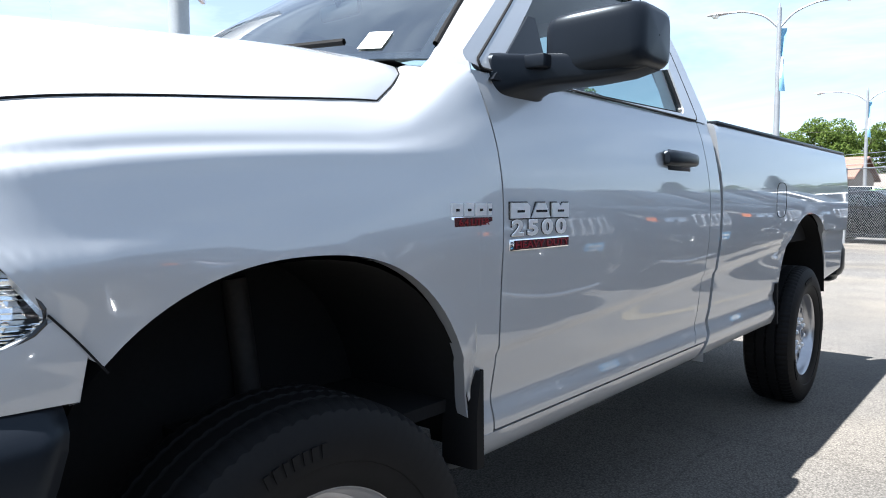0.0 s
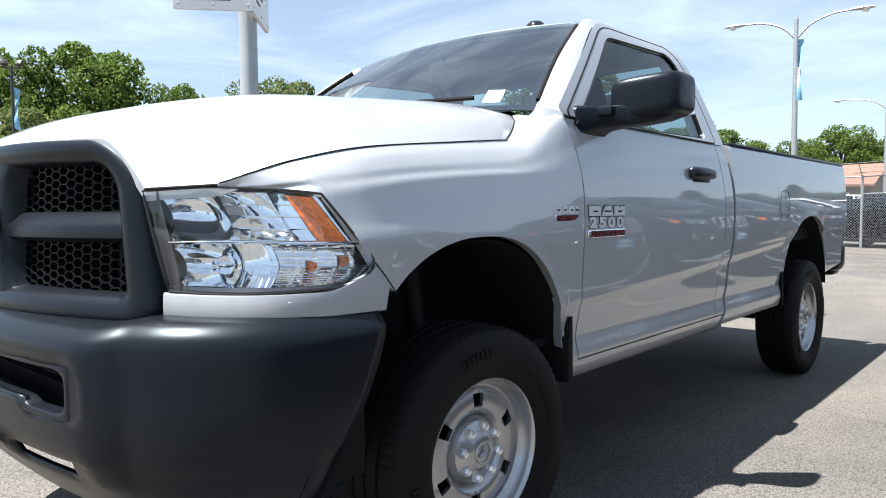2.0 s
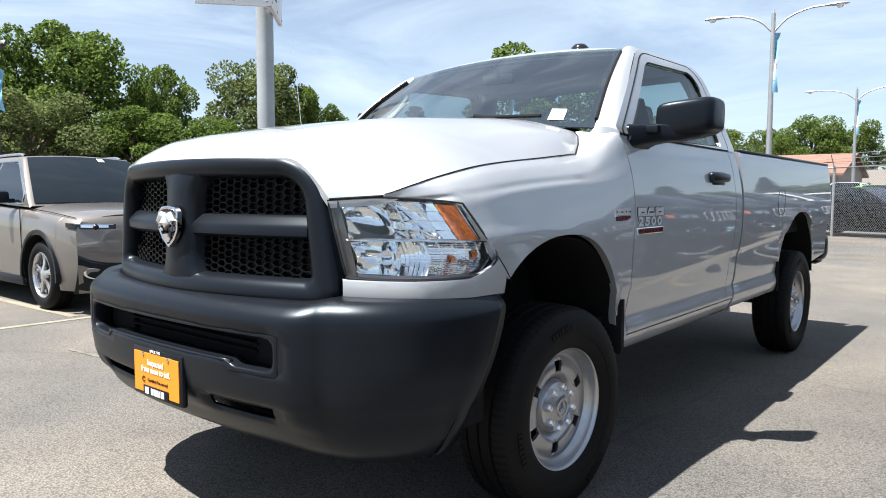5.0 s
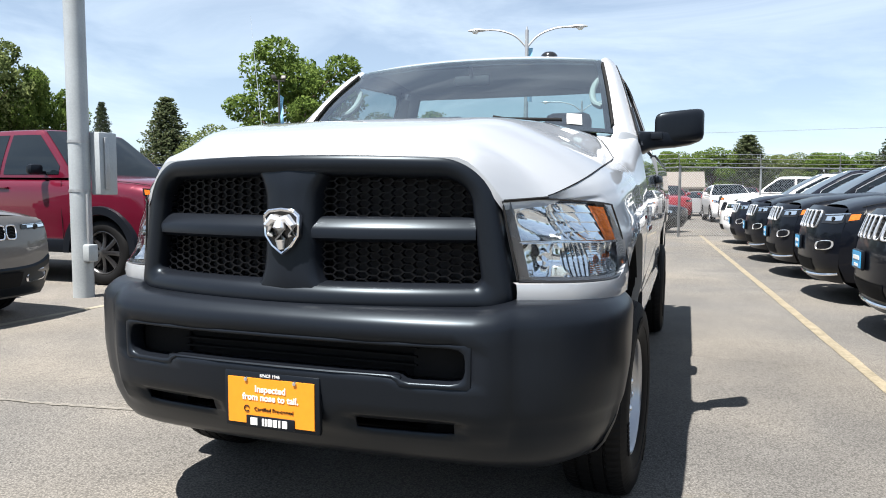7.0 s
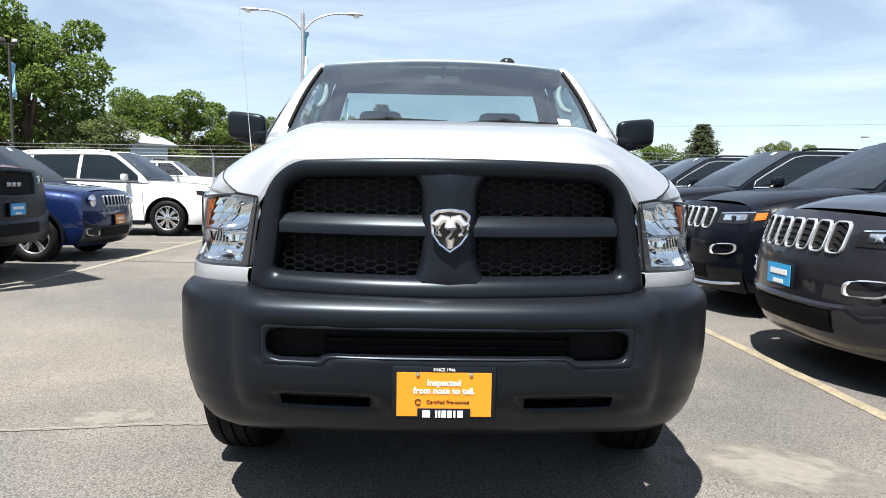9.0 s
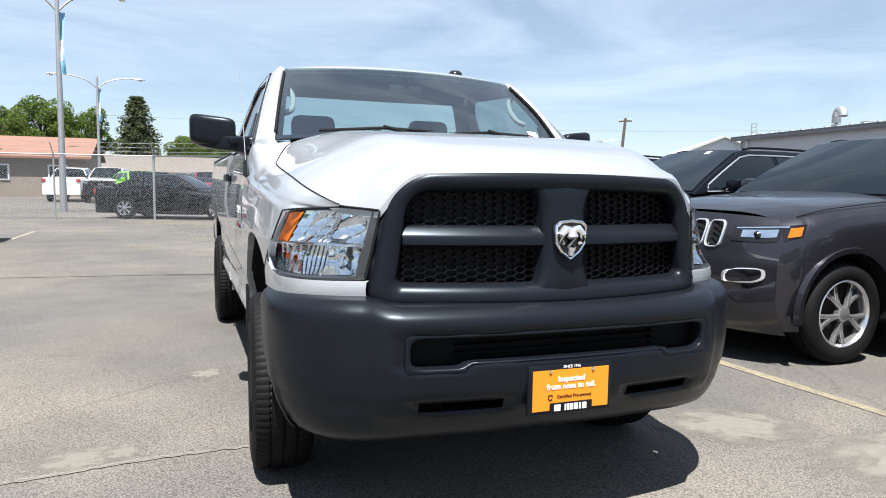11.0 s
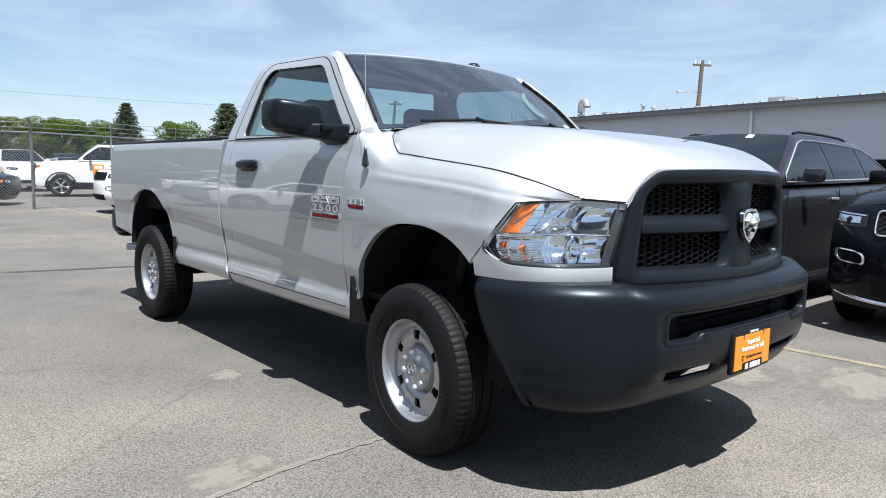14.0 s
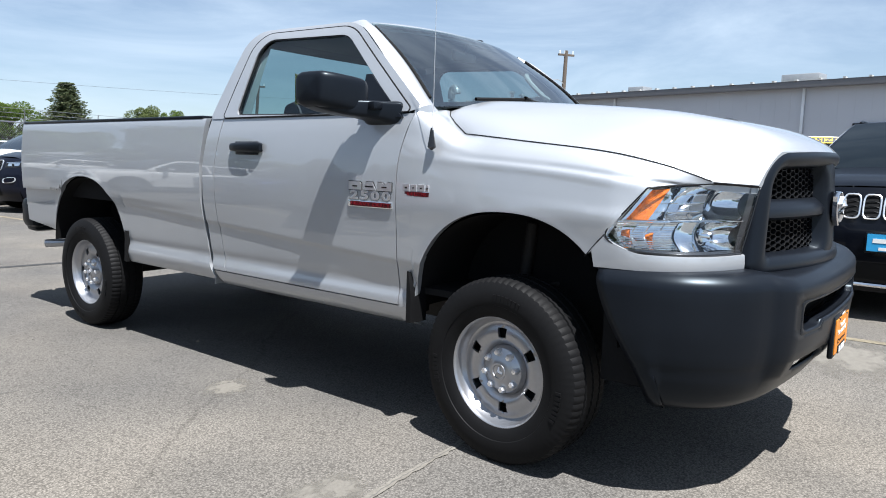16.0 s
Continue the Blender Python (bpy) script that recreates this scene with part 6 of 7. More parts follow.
# beyond the fence
car("black four-door sedan with bright wheels behind the fence", "sedan", BLACK_PAINT, stand(1.0, 21.35, 68), L=5.0, W=1.9, H=1.47, hood=(0.82, 0.98), front=0.95, base=3.05, radius=0.36, clear=0.17, cowl=1.55, top=2.45, roof=3.55, tail=4.45, belt=0.99, belt_rise=0.06, roof_w=0.62,
    spokes=7, name="parked_sedan")
FAR = "vehicles in the far lot"
far_suv = car("white suv in the far lot", "suv", WHITE_PAINT, stand(3.2, 31.0, 5), group=FAR, detail=0, name="far_suv", **{**SUV_SHAPE, "slots": 0, "rails": False, "trim": None})
far_red = car("maroon suv in the far lot", "suv", MAROON_PAINT, stand(0.6, 34.0, 12), group=FAR, detail=0, name="far_suv", **{**SUV_SHAPE, "slots": 0, "rails": False, "trim": None})
far_grey = car("pale silver car in the far lot", "car", PALE_PAINT, stand(5.6, 33.5, 0), group=FAR, detail=0, L=4.6, W=1.8, H=1.48, hood=(0.85, 0.98), belt=0.98, cowl=1.4, top=2.2, roof=3.4, tail=4.3, base=2.75, radius=0.33, clear=0.18, name="far_car")
far_black = car("dark suv in the far lot", "suv", BLACK_PAINT, stand(7.9, 33.0, 0), group=FAR, detail=0, name="far_suv", **{**SUV_SHAPE, "slots": 0, "rails": False, "trim": None})
car("bright green suv in the far lot", "suv", GREEN_PAINT, stand(-2.5, 35.5, 20), group=FAR, detail=0, name="far_suv", **{**SUV_SHAPE, "slots": 0, "rails": False, "trim": None})
PICK = dict(L=5.8, W=2.02, H=1.95, hood=(1.22, 1.34), front=0.95, base=3.55, radius=0.40, clear=0.36, cowl=1.5, top=2.2, roof=3.65, tail=3.95, belt=1.33, belt_rise=0.02, roof_w=0.68, style="truck", bed=1.35, pillars=(0.52,))
far_pick = car("white crew-cab pickup with an orange window card in the far lot", "pickup truck", WHITE_PAINT, stand(2.43, 27.3, -102), group=FAR, name="far_pickup", **PICK)
rng = random.Random(7)
pool = (far_suv, far_red, far_grey, far_black, far_suv, far_pick, far_grey, far_suv)
spots = [(-5.5 + 2.75 * k, 38.5 + 0.3 * k) for k in range(13)] + [(-7.0 + 2.9 * k, 46.0) for k in range(12)] + [(10.5 + 2.8 * k, 29.0 + 0.7 * k) for k in range(5)]
for x, y in spots:
    if 1.6 < x < 4.6 and y < 37:
        continue
    copy_thing(rng.choice(pool), stand(x + rng.uniform(-0.2, 0.2), y + rng.uniform(-0.5, 0.5), rng.choice((0, 180)) + rng.uniform(-6, 6)))
for x, y, a in ((-13.0, 19.5, 90), (-13.2, 16.9, 90), (-24.0, 14.0, 80), (-24.5, 10.8, 80), (-12.5, 27.5, 90), (-8.5, 26.5, 95)):
    copy_thing(rng.choice((far_suv, far_pick, far_suv)), stand(x, y, a))
card = part("door_card", Geo().box((1.025, 2.2, 1.02), (0.012, 0.38, 0.40), 0.004), ORANGE, far_pick, "orange printed card on the door")
part("card_bar", Geo().box((1.033, 2.2, 1.10), (0.004, 0.26, 0.10)), WHITE_PRINT, card)
part("card_bar", Geo().box((1.033, 2.2, 0.95), (0.004, 0.22, 0.06)), RED_FILL, card)


# ---- ground ----
def asphalt():
    m = bpy.data.materials.new("worn asphalt")
    m.use_nodes = True
    n, l = m.node_tree.nodes, m.node_tree.links
    b = n["Principled BSDF"]
    b.inputs["Roughness"].default_value, b.inputs["Specular IOR Level"].default_value = 0.90, 0.18
    tc = n.new("ShaderNodeTexCoord")

    def noise_at(scale, detail=4, rough=0.55):
        t = n.new("ShaderNodeTexNoise")
        t.inputs["Scale"].default_value, t.inputs["Detail"].default_value, t.inputs["Roughness"].default_value = scale, detail, rough
        l.new(tc.outputs["Object"], t.inputs["Vector"])
        return t

    def ramp(src, lo, hi, a, c):
        r = n.new("ShaderNodeMapRange")
        r.inputs["From Min"].default_value, r.inputs["From Max"].default_value, r.inputs["To Min"].default_value, r.inputs["To Max"].default_value = lo, hi, a, c
        l.new(src, r.inputs["Value"])
        return r.outputs["Result"]

    def times(a, c):
        r = n.new("ShaderNodeMath")
        r.operation = "MULTIPLY"
        l.new(a, r.inputs[0]), l.new(c, r.inputs[1])
        return r.outputs[0]

    broad, mid, fine = noise_at(0.16, 5, 0.6), noise_at(1.4, 5), noise_at(140, 2, 0.8)
    stones = n.new("ShaderNodeTexVoronoi")
    stones.inputs["Scale"].default_value = 98
    l.new(tc.outputs["Object"], stones.inputs["Vector"])
    warp = noise_at(0.9, 4)
    shift = n.new("ShaderNodeMixRGB")
    shift.inputs["Fac"].default_value = 0.28
    l.new(tc.outputs["Object"], shift.inputs["Color1"]), l.new(warp.outputs["Color"], shift.inputs["Color2"])
    cracks = n.new("ShaderNodeTexVoronoi")
    cracks.feature = "DISTANCE_TO_EDGE"
    cracks.inputs["Scale"].default_value = 0.33
    l.new(shift.outputs["Color"], cracks.inputs["Vector"])
    crack = ramp(cracks.outputs["Distance"], 0.0, 0.004, 0.82, 1.0)
    value = times(times(ramp(broad.outputs["Fac"], 0.3, 0.7, 0.75, 1.23), ramp(mid.outputs["Fac"], 0.3, 0.7, 0.90, 1.10)), times(ramp(fine.outputs["Fac"], 0.3, 0.7, 0.50, 1.56), ramp(stones.outputs["Distance"], 0.0, 0.8, 1.44, 0.62)))
    value = times(value, crack)
    tint = n.new("ShaderNodeMixRGB")
    tint.inputs["Color1"].default_value, tint.inputs["Color2"].default_value = (0.109, 0.104, 0.098, 1), (0.137, 0.124, 0.107, 1)
    l.new(ramp(noise_at(0.35, 3).outputs["Fac"], 0.4, 0.65, 0.0, 1.0), tint.inputs["Fac"])
    col = n.new("ShaderNodeVectorMath")
    col.operation = "SCALE"
    l.new(tint.outputs["Color"], col.inputs[0]), l.new(value, col.inputs["Scale"])
    l.new(col.outputs["Vector"], b.inputs["Base Color"])
    bump = n.new("ShaderNodeBump")
    bump.inputs["Strength"].default_value, bump.inputs["Distance"].default_value = 0.8, 0.0055
    l.new(times(ramp(fine.outputs["Fac"], 0, 1, 0.4, 1), crack), bump.inputs["Height"])
    l.new(bump.outputs["Normal"], b.inputs["Normal"])
    return m


ASPHALT = asphalt()
tagged(part("ground", Geo().grid([[(x, y, 0) for x in (-900, -60, -20, 0, 20, 60, 900)] for y in (-900, -60, -20, 0, 20, 60, 900)]), ASPHALT), "worn sunlit grey-brown asphalt lot with fine cracks", "ground", kind="structure")


def line(a, b, w, material, label, name="parking_line", z=0.004):
    a, b = Vector(a), Vector(b)
    d = (b - a).normalized()
    n = Vector((-d.y, d.x)) * w / 2
    r = random.Random(int(a.x * 100 + b.y * 10))
    rows = []
    k = max(4, int((b - a).length * 3))
    for i in range(k + 1):
        p = a.lerp(b, i / k)
        j1, j2 = r.uniform(0.8, 1.05), r.uniform(0.8, 1.05)
        rows.append([(p.x - n.x * j1, p.y - n.y * j1, z), (p.x + n.x * j2, p.y + n.y * j2, z)])
    return tagged(part(name, Geo().grid(rows), material), label, name.replace("_", " "), kind="structure")


PALE_LINE = mat("faded paint", (0.20, 0.18, 0.135), 0.85, var=0.35, scale=4, fine=50)
line((2.62, -3.0), (1.58, 20.0), 0.10, YELLOW_LINE, "worn yellow aisle line on the asphalt")
line((-4.75, -1.0), (-4.62, 16.0), 0.10, PALE_LINE, "faded yellow aisle line on the asphalt")
line((-4.9, 0.62), (-9.5, 0.45), 0.10, PALE_LINE, "faded yellow bay line on the asphalt")
line((-4.7, 10.3), (-9.5, 10.3), 0.10, PALE_LINE, "faded yellow bay line on the asphalt")
# Dark strips painted in as the cast shadow of something overhead.
SHADOW_PAINT = mat("tar seam", (0.028, 0.027, 0.026), 0.7, var=0.3, scale=8)
line((-6.5, 7.3), (-1.5, 6.93), 0.035, SHADOW_PAINT, "thin cast shadow painted on the asphalt", "tar_seam", 0.003)
line((-1.5, 6.93), (0.4, 6.6), 0.12, SHADOW_PAINT, "wider cast shadow painted on the asphalt", "tar_seam", 0.003)


def dust_mat(name, colour):
    """Loose pale dust that thins out raggedly towards the rim of its patch."""
    m = mat(name, colour, 0.95, var=0.25, scale=9, fine=130, bump=0.5, bump_scale=60)
    n, l = m.node_tree.nodes, m.node_tree.links
    tc, far_from, rag, edge = n.new("ShaderNodeTexCoord"), n.new("ShaderNodeVectorMath"), n.new("ShaderNodeTexNoise"), n.new("ShaderNodeMapRange")
    far_from.operation = "LENGTH"
    rag.inputs["Scale"].default_value, rag.inputs["Detail"].default_value = 3.2, 8.0
    total, clear, blend = n.new("ShaderNodeMath"), n.new("ShaderNodeBsdfTransparent"), n.new("ShaderNodeMixShader")
    total.operation = "MULTIPLY_ADD"
    total.inputs[1].default_value = 1.5
    l.new(tc.outputs["Object"], far_from.inputs[0]), l.new(tc.outputs["Object"], rag.inputs["Vector"])
    l.new(rag.outputs["Fac"], total.inputs[0]), l.new(far_from.outputs["Value"], total.inputs[2])
    edge.inputs["From Min"].default_value, edge.inputs["From Max"].default_value = 1.10, 1.62
    edge.inputs["To Min"].default_value, edge.inputs["To Max"].default_value = 0.92, 0.0
    l.new(total.outputs[0], edge.inputs["Value"]), l.new(edge.outputs["Result"], blend.inputs["Fac"])
    l.new(clear.outputs[0], blend.inputs[1]), l.new(n["Principled BSDF"].outputs[0], blend.inputs[2])
    l.new(blend.outputs[0], n["Material Output"].inputs["Surface"])
    return m


DUST = dust_mat("pale dust", (0.155, 0.143, 0.123))
r = random.Random(5)
MARKS = [(-1.73, 0.30, 0.30, 0.19, 12, DUST), (-1.56, 0.33, 0.15, 0.12, 40, DUST), (-1.14, 1.64, 0.19, 0.15, 20, DUST), (1.52, -0.28, 0.55, 0.36, -25, DUST), (2.0, -0.9, 0.7, 0.4, 10, DUST)]
for i, (x, y, rx, ry, turn, m) in enumerate(MARKS):
    z = 0.0009 + 0.0002 * i
    disc = Geo().add([(0, 0, 0)] + [(math.cos(a), math.sin(a), 0) for a in np.linspace(0, 2 * math.pi, 48, endpoint=False)], [(0, 1 + k, 1 + (k + 1) % 48) for k in range(48)])
    ob = part("asphalt_patch", disc, m)
    ob.matrix_basis = Matrix.Translation((x, y, z)) @ Matrix.Rotation(radians(turn), 4, "Z") @ Matrix.Diagonal((rx, ry, 1, 1))
    tagged(ob, "pale dusty patch on the asphalt", "patch", kind="structure")
SEAM_DUST = mat("dusty seam", (0.150, 0.138, 0.118), 0.95, var=0.35, scale=5, fine=60, bump=0.5)
TARRY = mat("fine dark crack", (0.092, 0.087, 0.080), 0.9, var=0.3)


def ribbon(points, width, m, z, label, jitter, count):
    path = spline([(x, y, z) for x, y in points], count)
    rows = []
    for k, q in enumerate(path):
        d = path[min(k + 1, count - 1)] - path[max(k - 1, 0)]
        side = np.array((-d[1], d[0], 0)) / max(np.linalg.norm(d), 1e-6)
        w0, w1 = width * r.uniform(0.35, 1.0), width * r.uniform(0.35, 1.0)
        shift = side * r.uniform(-jitter, jitter)
        rows.append([q + shift + side * w0, q + shift - side * w1])
    return tagged(part("asphalt_crack", Geo().grid(rows), m), label, "crack", kind="structure")


SEAM_LINE = [(-3.4, -0.05), (-2.47, 0.04), (-1.93, 0.11), (-1.58, 0.17), (-1.3, 0.20), (-0.95, 0.22), (-0.5, 0.27)]
ribbon(SEAM_LINE, 0.022, SEAM_DUST, 0.0044, "dusty seam in the asphalt", 0.004, 90)
ribbon(SEAM_LINE, 0.0035, TARRY, 0.0050, "thin crack in the asphalt", 0.005, 130)
for pts in ([(-4.6, -1.8), (-3.9, -1.2), (-3.2, -1.35), (-2.4, -1.0)], [(-4.5, 2.2), (-3.6, 2.0), (-2.7, 2.5), (-1.9, 2.4)]):
    ribbon(pts, 0.004, TARRY, 0.0048, "thin crack in the asphalt", 0.012, 70)
pebble = Geo()
for _ in range(260):
    x, y, a = r.uniform(-4.4, 2.4), r.uniform(-2.6, 5.0), r.uniform(0.002, 0.006)
    if abs(x) < 1.05 and -1.1 < y < 4.7:
        continue
    pebble.box((x, y, a * 0.3), (a * 2, a * r.uniform(1.0, 2.0), a), a * 0.3, Matrix.Rotation(r.uniform(0, 3), 3, "Z"))
tagged(part("loose_grit", pebble, mat("loose grit", (0.13, 0.12, 0.11), 0.9, var=0.4, scale=30)), "scattered loose grit on the asphalt", "grit", kind="stuff")

# ---- sign post between the parked cars ----
POST = (-5.45, 3.35)
sign = thing("sign_post", "tall grey steel post with white sign panels and switch box", "sign")
part("pole", Geo().rod((*POST, 0), (*POST, 5.4), 0.115, 0.11, 24), GREY_POLE, sign)
part("band", Geo().lathe([(0.0, 0.12), (0.03, 0.12)], (*POST, 1.22), 24, "z"), GALV, sign)
part("band", Geo().lathe([(0.0, 0.12), (0.03, 0.12)], (*POST, 1.78), 24, "z"), GALV, sign)
part("switch_box", Geo().box((POST[0] + 0.16, POST[1] + 0.20, 1.55), (0.14, 0.26, 0.72), 0.012), GREY_POLE, sign, "grey steel switch box")
part("box_strap", Geo().box((POST[0] + 0.245, POST[1] + 0.16, 1.55), (0.02, 0.06, 0.60), 0.006), GALV, sign)
part("conduit", Geo().tube([(POST[0] + 0.125, POST[1] - 0.02, 0.4), (POST[0] + 0.125, POST[1] - 0.02, 1.2)], 0.02, 8), GALV, sign)
part("junction_box", Geo().box((POST[0] + 0.14, POST[1] - 0.02, 0.52), (0.10, 0.14, 0.20), 0.02), GREY_POLE, sign)
SIGN_WHITE = mat("white sign face", (0.74, 0.76, 0.78), 0.35, var=0.04)
SIGN_INK = mat("dark sign print", (0.03, 0.035, 0.06), 0.5, var=0.1)
CORNER, FOOT, TALL = Vector((-5.03, 3.16, 0)), 3.55, 1.75
for end, face_side, marks in ((Vector((-5.62, 2.45, 0)), 1, ((0.26, 0.30, 0.22, 0.055), (0.62, 0.30, 0.30, 0.055), (0.46, 0.16, 0.36, 0.035), (0.46, 0.115, 0.40, 0.014), (0.30, 0.52, 0.28, 0.10), (0.66, 0.52, 0.24, 0.12))),
                              (Vector((-5.78, 3.89, 0)), -1, ((0.36, 0.48, 0.30, 0.20), (0.40, 0.30, 0.42, 0.06), (0.34, 0.18, 0.24, 0.03), (0.74, 0.52, 0.24, 0.30)))):
    along = (end - CORNER).normalized()
    wide = (end - CORNER).length
    across = Vector((-along.y, along.x, 0))
    panel_m = Matrix(((along.x, across.x, 0, CORNER.x), (along.y, across.y, 0, CORNER.y), (0, 0, 1, FOOT), (0, 0, 0, 1)))
    face_panel = part("sign_panel", Geo().box((wide / 2, -0.03 * face_side, TALL / 2), (wide, 0.05, TALL), 0.006).moved(panel_m), SIGN_WHITE, sign, "white sign panel with plain dark marks")
    for u, z, w, h in marks:
        part("sign_mark", Geo().box((u, -0.002 * face_side, z), (w, 0.008, h), 0.002).moved(panel_m), SIGN_INK, face_panel)
    for u in (0.06, wide / 2, wide - 0.06):
        part("bolt", Geo().box((u, -0.002 * face_side, 0.06), (0.025, 0.010, 0.025), 0.004).moved(panel_m), GALV, face_panel)
    part("bracket", Geo().box((0.30, -0.10 * face_side, 0.5), (0.50, 0.08, 0.06), 0.006).moved(panel_m), GREY_POLE, face_panel)

# ---- street lamps ----
LAMP_GLASS = mat("lamp glass", (0.62, 0.64, 0.62), 0.15, 0.0, 1.0, var=0.06)
BANNER = mat("blue banner cloth", (0.20, 0.42, 0.60), 0.8, var=0.25, scale=2)


def street_lamp(x, y, h, turn, reach=1.0, banner=True):
    ob = thing("street_lamp", "grey twin-arm street lamp with a blue banner" if banner else "grey twin-arm street lamp", "street lamp", "street lamps", at=Matrix.Translation((x, y, 0)) @ Matrix.Rotation(radians(turn), 4, "Z"))
    part("post", Geo().rod((0, 0, 0), (0, 0, h), 0.13, 0.075, 14).rod((0, 0, h), (0, 0, h + 0.15), 0.05, 0.02, 8), GALV, ob)
    for s in (1, -1):
        arm = part("arm", Geo().tube(spline([(0, 0, h - 0.75), (s * 0.5 * reach, 0, h - 0.25), (s * 1.2 * reach, 0, h + 0.02), (s * 1.9 * reach, 0, h + 0.06)], 14), 0.04, 8), GALV, ob)
        hd = Geo()
        rows = []
        for t in np.linspace(0, 1, 9):
            r = 0.02 + 0.15 * math.sin(math.pi * (0.12 + 0.80 * t)) ** 0.8
            rows.append([(s * (1.90 * reach - 0.1 + 0.75 * t), r * math.cos(a), h + 0.05 + 0.55 * r * math.sin(a) * (1 if math.sin(a) > 0 else 0.5)) for a in np.linspace(0, 2 * math.pi, 14, endpoint=False)])
        head = part("lamp_head", hd.grid(rows, wrap_v=True), GALV, ob)
        part("lens", Geo().lathe([(-0.12, 0.0), (-0.11, 0.08), (-0.05, 0.14), (0.0, 0.15)], (s * (1.90 * reach + 0.35), 0, h + 0.03), 16, "z"), LAMP_GLASS, head)
    if banner:
        rows = []
        for t in np.linspace(0, 1, 12):
            rows.append([(0.06 + 0.20 * u, 0.10 * math.sin(5 * t + 2 * u), h - 0.75 - 2.3 * t) for u in np.linspace(0, 1 - 0.35 * abs(math.sin(3 * t)), 4)])
        cloth = part("banner", Geo().grid(rows), BANNER, ob, "narrow blue and white banner")
        part("banner_mark", Geo().grid([[(0.07 + 0.10 * u, 0.10 * math.sin(5 * t + 2 * u) - 0.012, h - 0.75 - 2.3 * t) for u in np.linspace(0, 1, 3)] for t in np.linspace(0.45, 0.8, 5)]), SIGN_WHITE, cloth)
    return ob


street_lamp(-5.55, 27.2, 8.3, 8)
street_lamp(-6.7, 52.0, 8.4, 5, 1.3)

DARK_POLE = mat("dark bronze pole", (0.045, 0.042, 0.038), 0.5, 0.3, var=0.15)


def flood_pole(x, y, h, turn):
    ob = thing("flood_light_pole", "thin dark pole with small floodlights and a blue banner", "light pole", "floodlight poles", at=Matrix.Translation((x, y, 0)) @ Matrix.Rotation(radians(turn), 4, "Z"))
    part("post", Geo().rod((0, 0, 0), (0, 0, h), 0.065, 0.05, 10), DARK_POLE, ob)
    part("crossbar", Geo().box((0, 0, h - 0.06), (0.62, 0.06, 0.06), 0.008), DARK_POLE, ob)
    for u, yaw in ((-0.24, 25), (0.24, -25)):
        m = pose(u, 0.06, h + 0.12, 150, 0, yaw)
        lamp = part("floodlight", Geo().box((0, 0, 0), (0.25, 0.14, 0.22), 0.03).moved(m), DARK_POLE, ob)
        part("lens", Geo().box((0, -0.073, 0), (0.21, 0.008, 0.18), 0.003).moved(m), LAMP_GLASS, lamp)
        part("bracket", Geo().rod((u, 0, h - 0.03), (u, -0.08, h + 0.10), 0.022, n=8), DARK_POLE, lamp)
    rows = []
    for t in np.linspace(0, 1, 12):
        rows.append([(0.05 + 0.20 * w, 0.09 * math.sin(5 * t + 2 * w), h - 0.75 - 1.5 * t - 0.10 * w) for w in np.linspace(0, 1 - 0.4 * abs(math.sin(3 * t)), 4)])
    part("banner", Geo().grid(rows), BANNER, ob, "narrow blue and white banner")
    return ob


flood_pole(-18.4, 28.0, 6.95, 40)
flood_pole(-26.4, 7.0, 6.55, 60)

# ---- chain-link fence ----
WIRE = mat("fence wire", (0.32, 0.33, 0.34), 0.5, 0.7, var=0.1)


def fence(points, h=2.05, name="chain_link_fence"):
    ob = thing(name, "galvanised chain-link fence topped with barbed wire", "fence")
    for a, b in zip(points, points[1:]):
        a, b = Vector((*a, 0)), Vector((*b, 0))
        ln = (b - a).length
        d = (b - a) / ln
        k = max(1, round(ln / 3.05))
        for i in range(k + 1):
            p = a + d * (ln * i / k)
            if i == k and b != Vector((*points[-1], 0)):
                continue
            post = part("post", Geo().rod(p, p + Vector((0, 0, h + 0.05)), 0.038 if i in (0, k) else 0.028, n=8), GALV, ob)
            part("barb_arm", Geo().rod(p + Vector((0, 0, h)), p + Vector((-0.06, -0.22, h + 0.38)), 0.014, n=5), GALV, post)
        part("top_rail", Geo().rod(a + Vector((0, 0, h)), b + Vector((0, 0, h)), 0.021, n=6), GALV, ob)
        for q in range(3):
            o = Vector((-0.02 - 0.02 * q, -0.07 - 0.075 * q, h + 0.12 + 0.13 * q))
            part("barbed_wire", Geo().rod(a + o, b + o, 0.007, n=3), WIRE, ob)
        mesh = Geo()
        verts, faces = [], []
        step = 0.078
        m = int(ln / step)
        side = Vector((d.y, -d.x, 0)) * 0.003
        for s in (1, -1):
            for i in range(-int(h / step), m + 1):
                t0, t1 = i * step, i * step + h
                z0, z1 = 0.03, h
                lo, hi = max(t0, 0), min(t1, ln)
                if hi <= lo:
                    continue
                za, zb = z0 + (lo - t0) / h * (z1 - z0), z0 + (hi - t0) / h * (z1 - z0)
                if s < 0:
                    za, zb = z0 + z1 - za, z0 + z1 - zb
                p, q = a + d * lo + Vector((0, 0, za)), a + d * hi + Vector((0, 0, zb))
                w = Vector((0, 0, 0.0036))
                n0 = len(verts)
                verts += [p - w + side * s, q - w + side * s, q + w + side * s, p + w + side * s]
                faces.append((n0, n0 + 1, n0 + 2, n0 + 3))
        mesh.add(verts, faces)
        tagged(part("wire_mesh", mesh, WIRE, ob, angle=0), kind="stuff")
    return ob


fence([(0.95, 18.9), (-2.1, 21.2), (-8.0, 22.6), (-22.0, 23.4)])
fence([(0.95, 18.9), (5.5, 21.0), (16.0, 25.0), (27.0, 29.0)])

